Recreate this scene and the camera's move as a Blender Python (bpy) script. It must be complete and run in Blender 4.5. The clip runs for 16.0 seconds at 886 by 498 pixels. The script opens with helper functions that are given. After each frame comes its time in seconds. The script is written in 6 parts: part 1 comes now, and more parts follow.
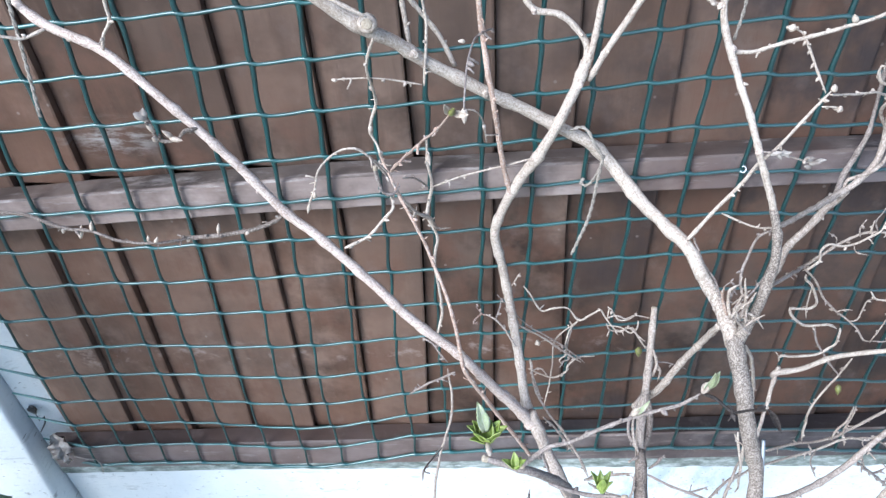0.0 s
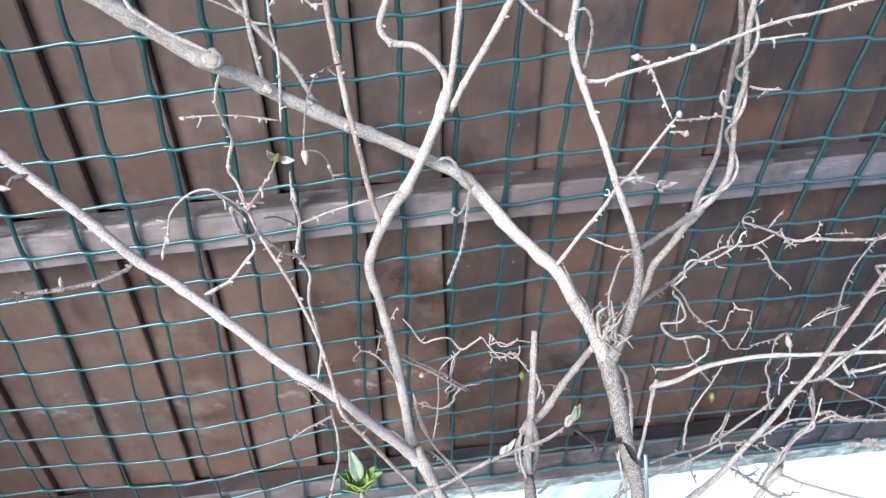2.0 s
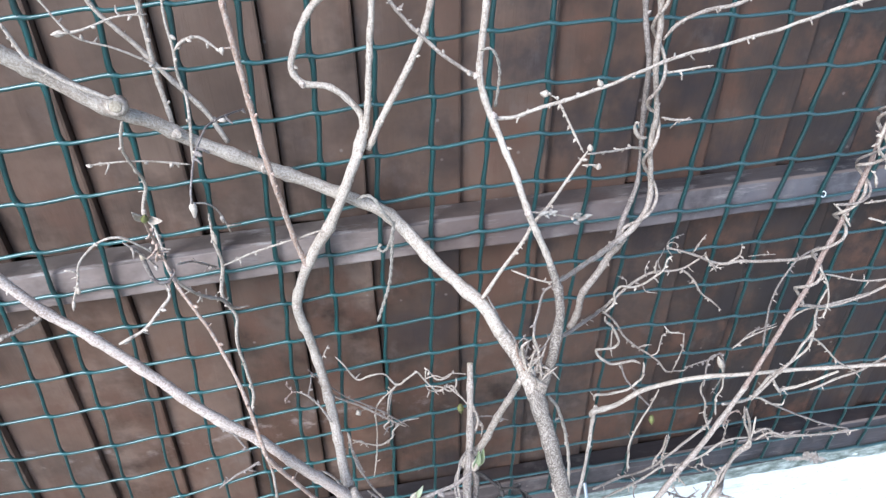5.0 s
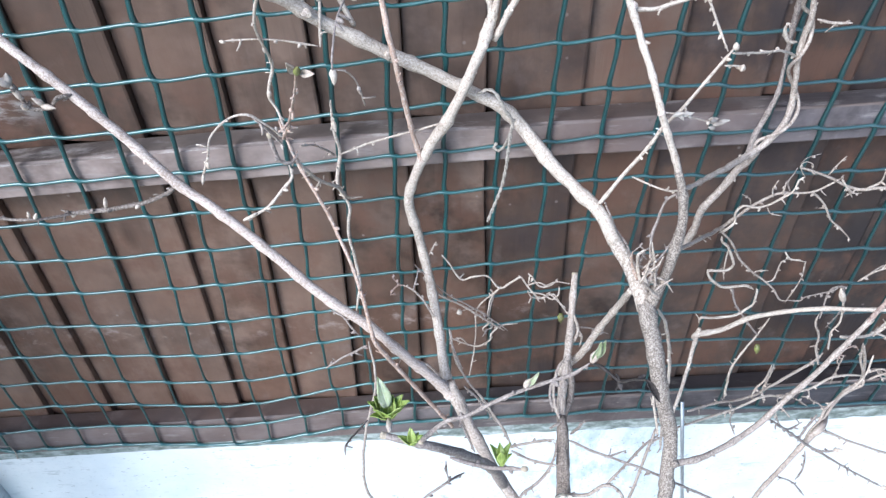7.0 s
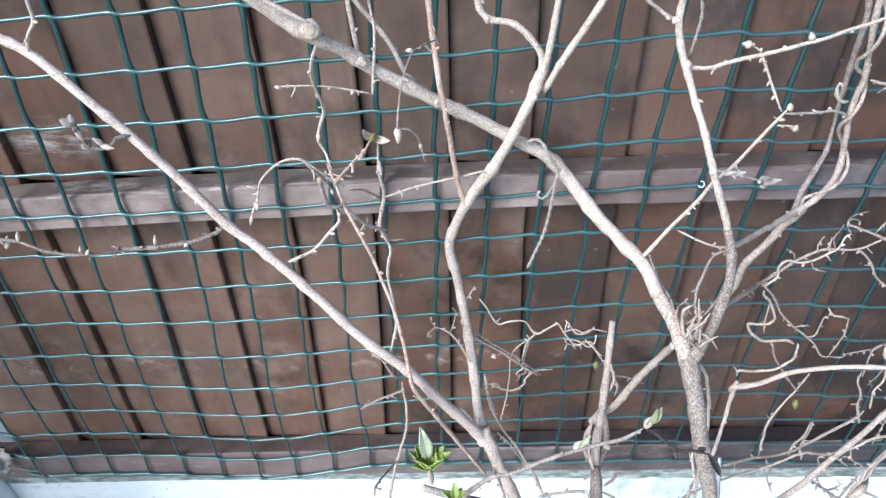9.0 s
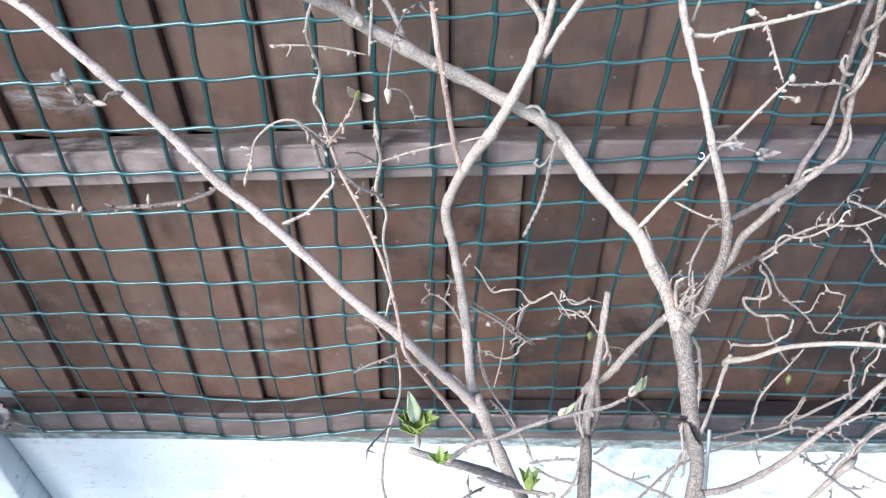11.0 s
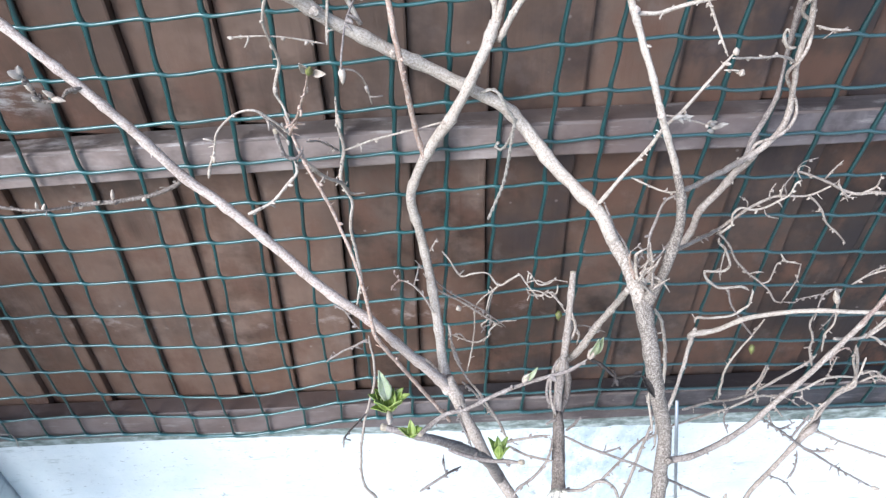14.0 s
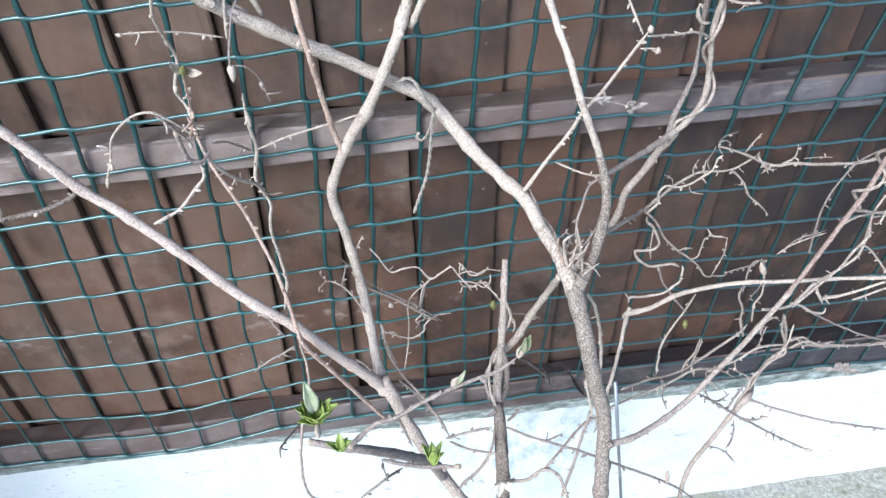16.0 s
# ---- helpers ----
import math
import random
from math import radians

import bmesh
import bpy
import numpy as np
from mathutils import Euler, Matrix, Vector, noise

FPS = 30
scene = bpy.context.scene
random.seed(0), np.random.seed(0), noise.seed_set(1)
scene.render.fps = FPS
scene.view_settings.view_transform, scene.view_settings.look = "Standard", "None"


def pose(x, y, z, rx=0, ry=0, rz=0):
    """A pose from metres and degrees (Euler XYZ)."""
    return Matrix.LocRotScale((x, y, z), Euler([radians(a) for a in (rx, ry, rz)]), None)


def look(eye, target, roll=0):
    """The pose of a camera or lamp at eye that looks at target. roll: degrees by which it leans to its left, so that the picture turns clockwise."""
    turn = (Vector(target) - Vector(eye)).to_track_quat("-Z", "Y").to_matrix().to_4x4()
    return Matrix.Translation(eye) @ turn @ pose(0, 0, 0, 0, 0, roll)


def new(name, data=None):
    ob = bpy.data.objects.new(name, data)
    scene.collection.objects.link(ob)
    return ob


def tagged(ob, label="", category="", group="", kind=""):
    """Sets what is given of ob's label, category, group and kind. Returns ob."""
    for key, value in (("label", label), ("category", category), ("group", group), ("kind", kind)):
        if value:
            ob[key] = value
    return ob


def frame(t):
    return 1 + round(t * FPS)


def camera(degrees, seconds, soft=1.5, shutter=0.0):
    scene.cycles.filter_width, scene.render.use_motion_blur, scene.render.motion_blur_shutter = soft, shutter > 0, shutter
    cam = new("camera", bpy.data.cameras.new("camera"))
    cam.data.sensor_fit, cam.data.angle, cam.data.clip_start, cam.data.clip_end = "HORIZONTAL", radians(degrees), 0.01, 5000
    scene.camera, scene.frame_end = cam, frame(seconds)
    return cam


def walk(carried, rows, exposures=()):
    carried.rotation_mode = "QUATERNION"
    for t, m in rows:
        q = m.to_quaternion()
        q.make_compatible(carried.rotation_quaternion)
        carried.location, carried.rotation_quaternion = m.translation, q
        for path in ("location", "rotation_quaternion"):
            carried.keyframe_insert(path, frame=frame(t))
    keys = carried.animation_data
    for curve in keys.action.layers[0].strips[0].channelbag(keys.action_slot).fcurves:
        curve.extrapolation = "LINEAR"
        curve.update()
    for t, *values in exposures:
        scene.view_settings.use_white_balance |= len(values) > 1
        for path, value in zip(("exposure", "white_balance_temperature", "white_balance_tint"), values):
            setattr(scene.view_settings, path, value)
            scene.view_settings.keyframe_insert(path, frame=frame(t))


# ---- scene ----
cam = camera(64.12, 16.0, 1.4)
PATH = [
    (0, -0.0191, -0.0667, 0.9970, 51.01, 3.42, 0.93),
    (0.5, -0.0145, -0.0584, 0.9954, 51.89, 2.88, -0.32),
    (1, -0.0066, -0.0496, 0.9929, 51.54, 2.15, -3.06),
    (1.5, 0.0013, -0.0449, 0.9954, 51.51, 1.53, -5.31),
    (2, 0.0097, -0.0486, 0.9945, 52.58, 0.96, -7.33),
    (2.5, 0.0228, -0.0527, 0.9980, 53.09, 1.68, -8.26),
    (3, 0.0395, -0.0527, 1.0025, 54.43, 1.26, -11.27),
    (3.2, 0.0454, -0.0533, 1.0018, 55.55, 1.44, -12.56),
    (5.3, 0.0479, -0.0443, 1.0033, 53.56, 0.87, -10.68),
    (5.5, 0.0466, -0.0450, 0.9985, 53.00, 1.33, -10.14),
    (6, 0.0389, -0.0459, 0.9977, 53.49, 1.12, -5.91),
    (6.5, 0.0398, -0.0418, 1.0022, 53.28, 2.00, -4.53),
    (7, 0.0236, -0.0496, 0.9819, 48.24, 2.07, -2.68),
    (7.5, 0.0054, -0.0511, 0.9767, 46.46, 2.17, -1.43),
    (8, -0.0006, -0.0482, 0.9758, 48.60, 2.00, -2.33),
    (8.5, 0.0048, -0.0424, 0.9914, 50.16, 0.69, -2.47),
    (9, 0.0041, -0.0389, 0.9951, 50.64, 1.65, -0.15),
    (9.2, 0.0041, -0.0393, 0.9967, 50.70, 1.63, 0.20),
    (11.3, 0.0130, -0.0386, 0.9902, 48.07, 0.59, 1.43),
    (11.5, 0.0116, -0.0381, 0.9903, 48.59, 0.50, 1.72),
    (12, 0.0136, -0.0371, 0.9910, 49.00, 0.55, 0.69),
    (12.5, 0.0128, -0.0379, 0.9916, 49.66, 0.76, 0.81),
    (13, 0.0123, -0.0379, 0.9895, 49.68, 0.13, -0.04),
    (13.5, 0.0176, -0.0448, 0.9922, 49.69, 1.30, -1.53),
    (14, 0.0206, -0.0567, 0.9885, 47.98, 1.27, -2.18),
    (14.5, 0.0252, -0.0571, 0.9839, 47.60, 1.46, -3.52),
    (15, 0.0315, -0.0495, 0.9794, 47.47, 1.27, -5.60),
    (15.5, 0.0330, -0.0402, 0.9784, 46.90, 0.63, -6.87),
    (16, 0.0358, -0.0352, 0.9780, 46.85, 0.69, -8.17),
]
walk(cam, [(t, pose(*p)) for t, *p in PATH], [(0.0, 1.11, 5420, 7), (1.5, 1.21, 5420, 7), (3.2, 1.08, 5420, 7), (5.5, 1.04, 5420, 7), (6.5, 1.13, 5420, 7), (8.0, 1.06, 5500, 8), (9.0, 1.15, 5590, 8), (13.0, 1.10, 5560, 8), (16.0, 1.02, 5560, 7)])

# ---- world and light: bright overcast garden light ----
world = bpy.data.worlds.new("overcast_sky")
scene.world = world
world.use_nodes = True
wn = world.node_tree
sky = wn.nodes.new("ShaderNodeTexSky")
sky.sky_type = "NISHITA"
sky.sun_disc = False
sky.sun_elevation, sky.sun_rotation = radians(39), radians(222)
sky.air_density, sky.dust_density = 1.0, 1.6
wn.links.new(sky.outputs[0], wn.nodes["Background"].inputs[0])
wn.nodes["Background"].inputs[1].default_value = 0.130

sun_data = bpy.data.lights.new("sun", "SUN")
sun_data.energy, sun_data.angle, sun_data.color = 2.55, radians(34), (1.0, 0.970, 0.92)
sun = new("sun", sun_data)
sun.matrix_world = look((-1.60, -1.277, 1.935), (0, 0.5, 0))


# ---- helpers of the build ----
def mesh_object(name, verts, faces, material, parent=None, label="", smooth=True, grain=None):
    me = bpy.data.meshes.new(name)
    me.from_pydata(verts, [], faces)
    if smooth:
        me.polygons.foreach_set("use_smooth", [True] * len(me.polygons))
    me.materials.append(material)
    if grain is not None:
        at = me.attributes.new("grain", "FLOAT_VECTOR", "POINT")
        at.data.foreach_set("vector", [c for g in grain for c in g])
    me.update()
    ob = new(name, me)
    if parent is not None:
        ob.parent = parent
    if label:
        ob["label"] = label
    return ob


def part(name, bm, material, parent=None, label="", smooth=False):
    me = bpy.data.meshes.new(name)
    bm.to_mesh(me)
    bm.free()
    me.polygons.foreach_set("use_smooth", [smooth] * len(me.polygons))
    me.materials.append(material)
    ob = new(name, me)
    if parent is not None:
        ob.parent = parent
    if label:
        ob["label"] = label
    return ob


def block(x0, x1, y0, y1, z0, z1, bevel=0.002, segments=2):
    """A box with rounded edges."""
    bm = bmesh.new()
    bmesh.ops.create_cube(bm, size=1.0)
    for v in bm.verts:
        v.co = Vector(((x0 + x1) / 2 + v.co.x * (x1 - x0), (y0 + y1) / 2 + v.co.y * (y1 - y0), (z0 + z1) / 2 + v.co.z * (z1 - z0)))
    if bevel:
        bmesh.ops.bevel(bm, geom=bm.edges[:], offset=bevel, segments=segments, affect="EDGES", profile=0.6)
    return bm


def roughen(bm, cuts_len, amount, scale, axis=(0, 1, 0)):
    """Cut the long edges and push the surface about a little, as worn plaster or timber is."""
    long_edges = [e for e in bm.edges if e.calc_length() > cuts_len]
    if long_edges:
        bmesh.ops.subdivide_edges(bm, edges=long_edges, cuts=int(max(e.calc_length() for e in long_edges) / cuts_len), use_grid_fill=True)
    for v in bm.verts:
        n = noise.noise_vector(v.co * scale)
        v.co += Vector((n.x * axis[0], n.y * axis[1], n.z * axis[2])) * amount
    return bm


def empty(name, place, label, category, group=""):
    ob = new(name)
    ob.empty_display_size = 0.05
    ob.matrix_world = Matrix.Translation(place)
    return tagged(ob, label, category, group)


# ---- materials ----
class Mat:
    """A small hand for node materials."""

    def __init__(self, name, rough=0.6, spec=0.4):
        self.m = bpy.data.materials.new(name)
        self.m.use_nodes = True
        self.t = self.m.node_tree
        self.b = self.t.nodes["Principled BSDF"]
        self.b.inputs["Roughness"].default_value = rough
        self.b.inputs["Specular IOR Level"].default_value = spec
        self.co = self.t.nodes.new("ShaderNodeTexCoord").outputs["Object"]

    def link(self, a, b):
        self.t.links.new(a, b)

    def mapped(self, scale, offset_by=None):
        n = self.t.nodes.new("ShaderNodeMapping")
        n.inputs["Scale"].default_value = scale
        self.link(self.co, n.inputs["Vector"])
        if offset_by is not None:
            self.link(offset_by, n.inputs["Location"])
        return n.outputs[0]

    def noise(self, vec, scale, detail=4, rough=0.55, distortion=0.0):
        n = self.t.nodes.new("ShaderNodeTexNoise")
        n.inputs["Scale"].default_value, n.inputs["Detail"].default_value = scale, detail
        n.inputs["Roughness"].default_value, n.inputs["Distortion"].default_value = rough, distortion
        self.link(vec, n.inputs["Vector"])
        return n.outputs["Fac"]

    def voronoi(self, vec, scale, feature="F1"):
        n = self.t.nodes.new("ShaderNodeTexVoronoi")
        n.feature = feature
        n.inputs["Scale"].default_value = scale
        self.link(vec, n.inputs["Vector"])
        return n.outputs["Distance"]

    def ramp(self, fac, stops):
        n = self.t.nodes.new("ShaderNodeValToRGB")
        e = n.color_ramp.elements
        while len(e) < len(stops):
            e.new(0.5)
        for k, (p, c) in zip(e, stops):
            k.position = p
            k.color = (c, c, c, 1) if isinstance(c, (int, float)) else (*c, 1)
        self.link(fac, n.inputs[0])
        return n.outputs[0]

    def mix(self, fac, a, b, mode="MIX"):
        n = self.t.nodes.new("ShaderNodeMix")
        n.data_type, n.blend_type = "RGBA", mode
        for sock, val in ((n.inputs[0], fac), (n.inputs[6], a), (n.inputs[7], b)):
            if isinstance(val, (int, float)):
                sock.default_value = val
            elif isinstance(val, tuple):
                sock.default_value = (*val, 1)
            else:
                self.link(val, sock)
        return n.outputs[2]

    def math(self, op, a, b=0.0):
        n = self.t.nodes.new("ShaderNodeMath")
        n.operation = op
        for sock, val in zip(n.inputs, (a, b)):
            if isinstance(val, (int, float)):
                sock.default_value = val
            else:
                self.link(val, sock)
        return n.outputs[0]

    def random(self):
        return self.t.nodes.new("ShaderNodeObjectInfo").outputs["Random"]

    def bump(self, height, strength=0.3, distance=0.002):
        n = self.t.nodes.new("ShaderNodeBump")
        n.inputs["Strength"].default_value, n.inputs["Distance"].default_value = strength, distance
        self.link(height, n.inputs["Height"])
        self.link(n.outputs[0], self.b.inputs["Normal"])

    def colour(self, c):
        if isinstance(c, tuple):
            self.b.inputs["Base Color"].default_value = (*c, 1)
        else:
            self.link(c, self.b.inputs["Base Color"])

    def rough(self, r):
        self.link(r, self.b.inputs["Roughness"])


def stained_wood(name, vertical=True, dark=(0.047, 0.028, 0.020), mid=(0.101, 0.065, 0.048), light=(0.168, 0.114, 0.087), worn=0.0):
    m = Mat(name, 0.55, 0.28)
    rnd = m.random()
    shift = m.t.nodes.new("ShaderNodeCombineXYZ")
    for k in range(3):
        m.link(m.math("MULTIPLY", rnd, 7.0 + 3 * k), shift.inputs[k])
    stretch = (40, 40, 3.0) if vertical else (3.0, 40, 40)
    grain = m.noise(m.mapped(stretch, shift.outputs[0]), 3.0, 6, 0.6, 1.2)
    cloud = m.noise(m.mapped((9, 9, 5) if vertical else (5, 9, 9), shift.outputs[0]), 1.6, 3, 0.6)
    c = m.ramp(grain, [(0.30, dark), (0.50, mid), (0.74, light)])
    c = m.mix(0.25, c, mid)
    c = m.mix(m.ramp(cloud, [(0.38, 0.0), (0.66, 0.85)]), c, tuple(1.25 * q for q in light))
    blot = m.noise(m.mapped((11, 11, 13), shift.outputs[0]), 1.3, 4, 0.65)
    c = m.mix(m.ramp(blot, [(0.38, 0.95), (0.59, 0.0)]), c, tuple(0.8 * q for q in dark))
    red = m.noise(m.mapped((4, 4, 5)), 1.1, 3, 0.5)
    c = m.mix(m.ramp(red, [(0.40, 0.0), (0.58, 0.60 if vertical else 0.35)]), c, (0.168, 0.090, 0.058))
    c = m.mix(m.ramp(rnd, [(0.10, 0.65), (0.5, 0.0)]), c, dark)
    c = m.mix(m.ramp(rnd, [(0.6, 0.0), (0.95, 0.35)]), c, tuple(1.2 * q for q in light))
    # the boards turn a greyer brown along the fence, its dimmer light painted in
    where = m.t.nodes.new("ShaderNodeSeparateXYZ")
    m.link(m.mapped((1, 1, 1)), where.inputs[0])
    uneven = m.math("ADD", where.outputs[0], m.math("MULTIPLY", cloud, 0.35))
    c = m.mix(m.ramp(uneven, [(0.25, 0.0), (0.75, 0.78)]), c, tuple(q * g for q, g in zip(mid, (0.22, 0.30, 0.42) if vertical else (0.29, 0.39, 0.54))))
    # warmer and cooler stain patches across the boards
    tone = m.noise(m.mapped((7, 7, 6), shift.outputs[0]), 1.7, 5, 0.65)
    c = m.mix(m.ramp(tone, [(0.51, 0.0), (0.63, 0.72 if vertical else 0.15)]), c, (0.120, 0.063, 0.043))
    # the dark cool patches thicken along the fence with the painted dimming
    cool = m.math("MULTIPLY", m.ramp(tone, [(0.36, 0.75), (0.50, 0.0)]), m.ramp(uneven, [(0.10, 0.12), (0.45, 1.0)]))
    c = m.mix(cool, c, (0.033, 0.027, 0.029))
    # pale worn marks in a row where the boards are nailed behind
    height = m.math("ABSOLUTE", m.math("SUBTRACT", where.outputs[2], m.math("ADD", 0.285, m.math("MULTIPLY", cloud, 0.04))))
    marks = m.ramp(m.noise(m.mapped((38, 20, 60)), 1.0, 5, 0.65), [(0.55, 0.0), (0.70, 0.8)])
    marks = m.math("MULTIPLY", marks, m.ramp(m.math("ADD", where.outputs[0], 0.5), [(0.55, 1.0), (0.75, 0.0)]))
    c = m.mix(m.math("MULTIPLY", m.ramp(height, [(0.010, 0.75), (0.026, 0.0)]), marks), c, (0.36, 0.29, 0.26))
    # knots
    kv = m.voronoi(m.mapped((10, 10, 4.5) if vertical else (4.5, 10, 10), shift.outputs[0]), 1.0)
    c = m.mix(m.ramp(kv, [(0.05, 0.65), (0.13, 0.0)]), c, dark)
    # dusty bloom and scuffs
    dust = m.noise(m.mapped((16, 16, 12)), 1.4, 5, 0.65)
    c = m.mix(m.ramp(dust, [(0.58, 0.0), (0.76, 0.22)]), c, (0.30, 0.25, 0.23))
    # brighter area above the middle rail, the sunlight on it put into the colour
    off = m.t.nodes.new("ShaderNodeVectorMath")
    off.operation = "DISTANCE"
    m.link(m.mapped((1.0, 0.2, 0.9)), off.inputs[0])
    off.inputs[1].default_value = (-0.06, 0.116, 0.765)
    sunlit = m.ramp(m.math("ADD", off.outputs["Value"], m.math("MULTIPLY", cloud, 0.16)), [(0.12, 0.50), (0.42, 0.0)])
    c = m.mix(sunlit, c, tuple(1.12 * q for q in light))
    # one pale scuffed patch by the middle rail, and small limewash splashes
    gap = m.t.nodes.new("ShaderNodeVectorMath")
    gap.operation = "DISTANCE"
    m.link(m.mapped((1.0, 0.4, 2.2)), gap.inputs[0])
    gap.inputs[1].default_value = (-0.402, 0.231, 1.408)
    near = m.ramp(gap.outputs["Value"], [(0.015, 0.6), (0.065, 0.0)])
    smear = m.ramp(m.noise(m.mapped((14, 14, 60)), 1.5, 6, 0.7), [(0.44, 0.0), (0.60, 1.0)])
    c = m.mix(m.math("MULTIPLY", near, smear), c, (0.46, 0.44, 0.42))
    splash = m.voronoi(m.mapped((1, 1, 1)), 26.0)
    c = m.mix(m.ramp(splash, [(0.03, 0.4), (0.06, 0.0)]), c, (0.34, 0.29, 0.26))
    if worn:
        scr = m.noise(m.mapped((9, 30, 60)), 1.7, 6, 0.7)
        c = m.mix(m.ramp(scr, [(0.56, 0.0), (0.70, worn)]), c, (0.40, 0.36, 0.34))
    m.colour(c)
    m.rough(m.ramp(grain, [(0.3, 0.42), (0.7, 0.68)]))
    m.bump(grain, 0.35, 0.0012)
    return m.m


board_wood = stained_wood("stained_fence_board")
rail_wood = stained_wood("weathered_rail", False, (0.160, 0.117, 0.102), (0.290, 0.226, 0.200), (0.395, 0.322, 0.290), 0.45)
# upper side of the middle rail, darker than its front
rail_top = stained_wood("darker_rail_top", False, (0.072, 0.055, 0.047), (0.130, 0.104, 0.091), (0.190, 0.157, 0.140), 0.55)
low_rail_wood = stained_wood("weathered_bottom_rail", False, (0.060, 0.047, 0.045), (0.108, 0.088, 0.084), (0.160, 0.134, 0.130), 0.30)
# upper side of the bottom rail, darker than its front
low_rail_top = stained_wood("darker_low_rail_top", False, (0.016, 0.013, 0.013), (0.034, 0.028, 0.027), (0.062, 0.053, 0.052), 0.12)

scraped_edge = Mat("scraped_rail_edge", 0.6, 0.3)
sc_n = scraped_edge.noise(scraped_edge.mapped((9, 40, 40)), 2.2, 6, 0.7)
sc_b = scraped_edge.noise(scraped_edge.mapped((1, 1, 1)), 5.0, 3, 0.5)
sc_c = scraped_edge.ramp(sc_n, [(0.40, (0.105, 0.079, 0.069)), (0.56, (0.19, 0.150, 0.134)), (0.76, (0.42, 0.385, 0.36))])
scraped_edge.colour(scraped_edge.mix(scraped_edge.ramp(sc_b, [(0.45, 0.0), (0.6, 1.0)]), sc_c, (0.12, 0.092, 0.083)))
scraped_edge.bump(sc_n, 0.5, 0.002)
scraped_edge = scraped_edge.m

plaster = Mat("white_limewash", 0.85, 0.25)
p_cloud = plaster.noise(plaster.mapped((1, 1, 1)), 7.0, 6, 0.6)
p_speck = plaster.voronoi(plaster.mapped((1, 0.3, 2.2)), 42.0)
p_scuff = plaster.noise(plaster.mapped((14, 10, 70)), 1.0, 5, 0.7)
pc = plaster.ramp(p_cloud, [(0.3, (0.555, 0.595, 0.610)), (0.7, (0.705, 0.715, 0.710))])
p_fine = plaster.noise(plaster.mapped((1, 1, 1.6)), 85.0, 5, 0.7)
pc = plaster.mix(plaster.ramp(p_fine, [(0.56, 0.0), (0.72, 0.5)]), pc, (0.38, 0.41, 0.42))
pc = plaster.mix(plaster.ramp(p_speck, [(0.05, 0.85), (0.10, 0.0)]), pc, (0.16, 0.16, 0.15))
pc = plaster.mix(plaster.ramp(p_scuff, [(0.60, 0.0), (0.68, 0.55)]), pc, (0.30, 0.32, 0.31))
p_chip = plaster.noise(plaster.mapped((1, 1, 1.3)), 30.0, 7, 0.75)
pc = plaster.mix(plaster.ramp(p_chip, [(0.63, 0.0), (0.66, 0.7)]), pc, (0.25, 0.255, 0.24))
p_off = plaster.t.nodes.new("ShaderNodeVectorMath")
p_off.operation = "DISTANCE"
plaster.link(plaster.mapped((1.0, 0.2, 1.0)), p_off.inputs[0])
p_off.inputs[1].default_value = (0.235, 0.115, -0.06)
worn = plaster.ramp(p_off.outputs["Value"], [(0.05, 0.9), (0.22, 0.0)])
wipe = plaster.ramp(plaster.noise(plaster.mapped((18, 18, 9)), 1.6, 6, 0.7), [(0.45, 0.0), (0.60, 1.0)])
pc = plaster.mix(plaster.math("MULTIPLY", worn, wipe), pc, (0.36, 0.43, 0.49))
grit = plaster.ramp(plaster.voronoi(plaster.mapped((1, 0.3, 1.5)), 95.0), [(0.10, 0.8), (0.19, 0.0)])
pc = plaster.mix(plaster.math("MULTIPLY", plaster.ramp(p_off.outputs["Value"], [(0.10, 0.9), (0.32, 0.0)]), grit), pc, (0.22, 0.23, 0.23))
plaster.colour(pc)
plaster.bump(plaster.noise(plaster.mapped((1, 1, 1)), 60.0, 5, 0.6), 0.35, 0.003)
plaster = plaster.m

# dirt below the bottom rail, with the rail's shade mixed into its colour
grime_shade = Mat("grimy_shaded_edge", 0.8, 0.3)
g_n = grime_shade.noise(grime_shade.mapped((1, 1, 2)), 38.0, 6, 0.7)
grime_shade.colour(grime_shade.ramp(g_n, [(0.30, (0.07, 0.082, 0.068)), (0.47, (0.19, 0.215, 0.195)), (0.66, (0.43, 0.46, 0.44))]))
grime_shade.bump(g_n, 0.6, 0.003)
grime_shade = grime_shade.m

concrete = Mat("mossy_concrete", 0.9, 0.2)
c_a = concrete.noise(concrete.mapped((1, 1, 1)), 9.0, 7, 0.65)
c_b = concrete.noise(concrete.mapped((1, 1, 1)), 120.0, 4, 0.7)
c_c = concrete.voronoi(concrete.mapped((1, 1, 1)), 28.0)
cc = concrete.ramp(c_b, [(0.3, (0.20, 0.195, 0.165)), (0.55, (0.37, 0.36, 0.315)), (0.75, (0.53, 0.51, 0.455))])
cc = concrete.mix(concrete.ramp(c_a, [(0.48, 0.0), (0.64, 0.55)]), cc, (0.20, 0.20, 0.095))
cc = concrete.mix(concrete.ramp(c_c, [(0.10, 0.55), (0.22, 0.0)]), cc, (0.13, 0.12, 0.09))
concrete.colour(cc)
concrete.bump(c_b, 0.8, 0.006)
concrete = concrete.m



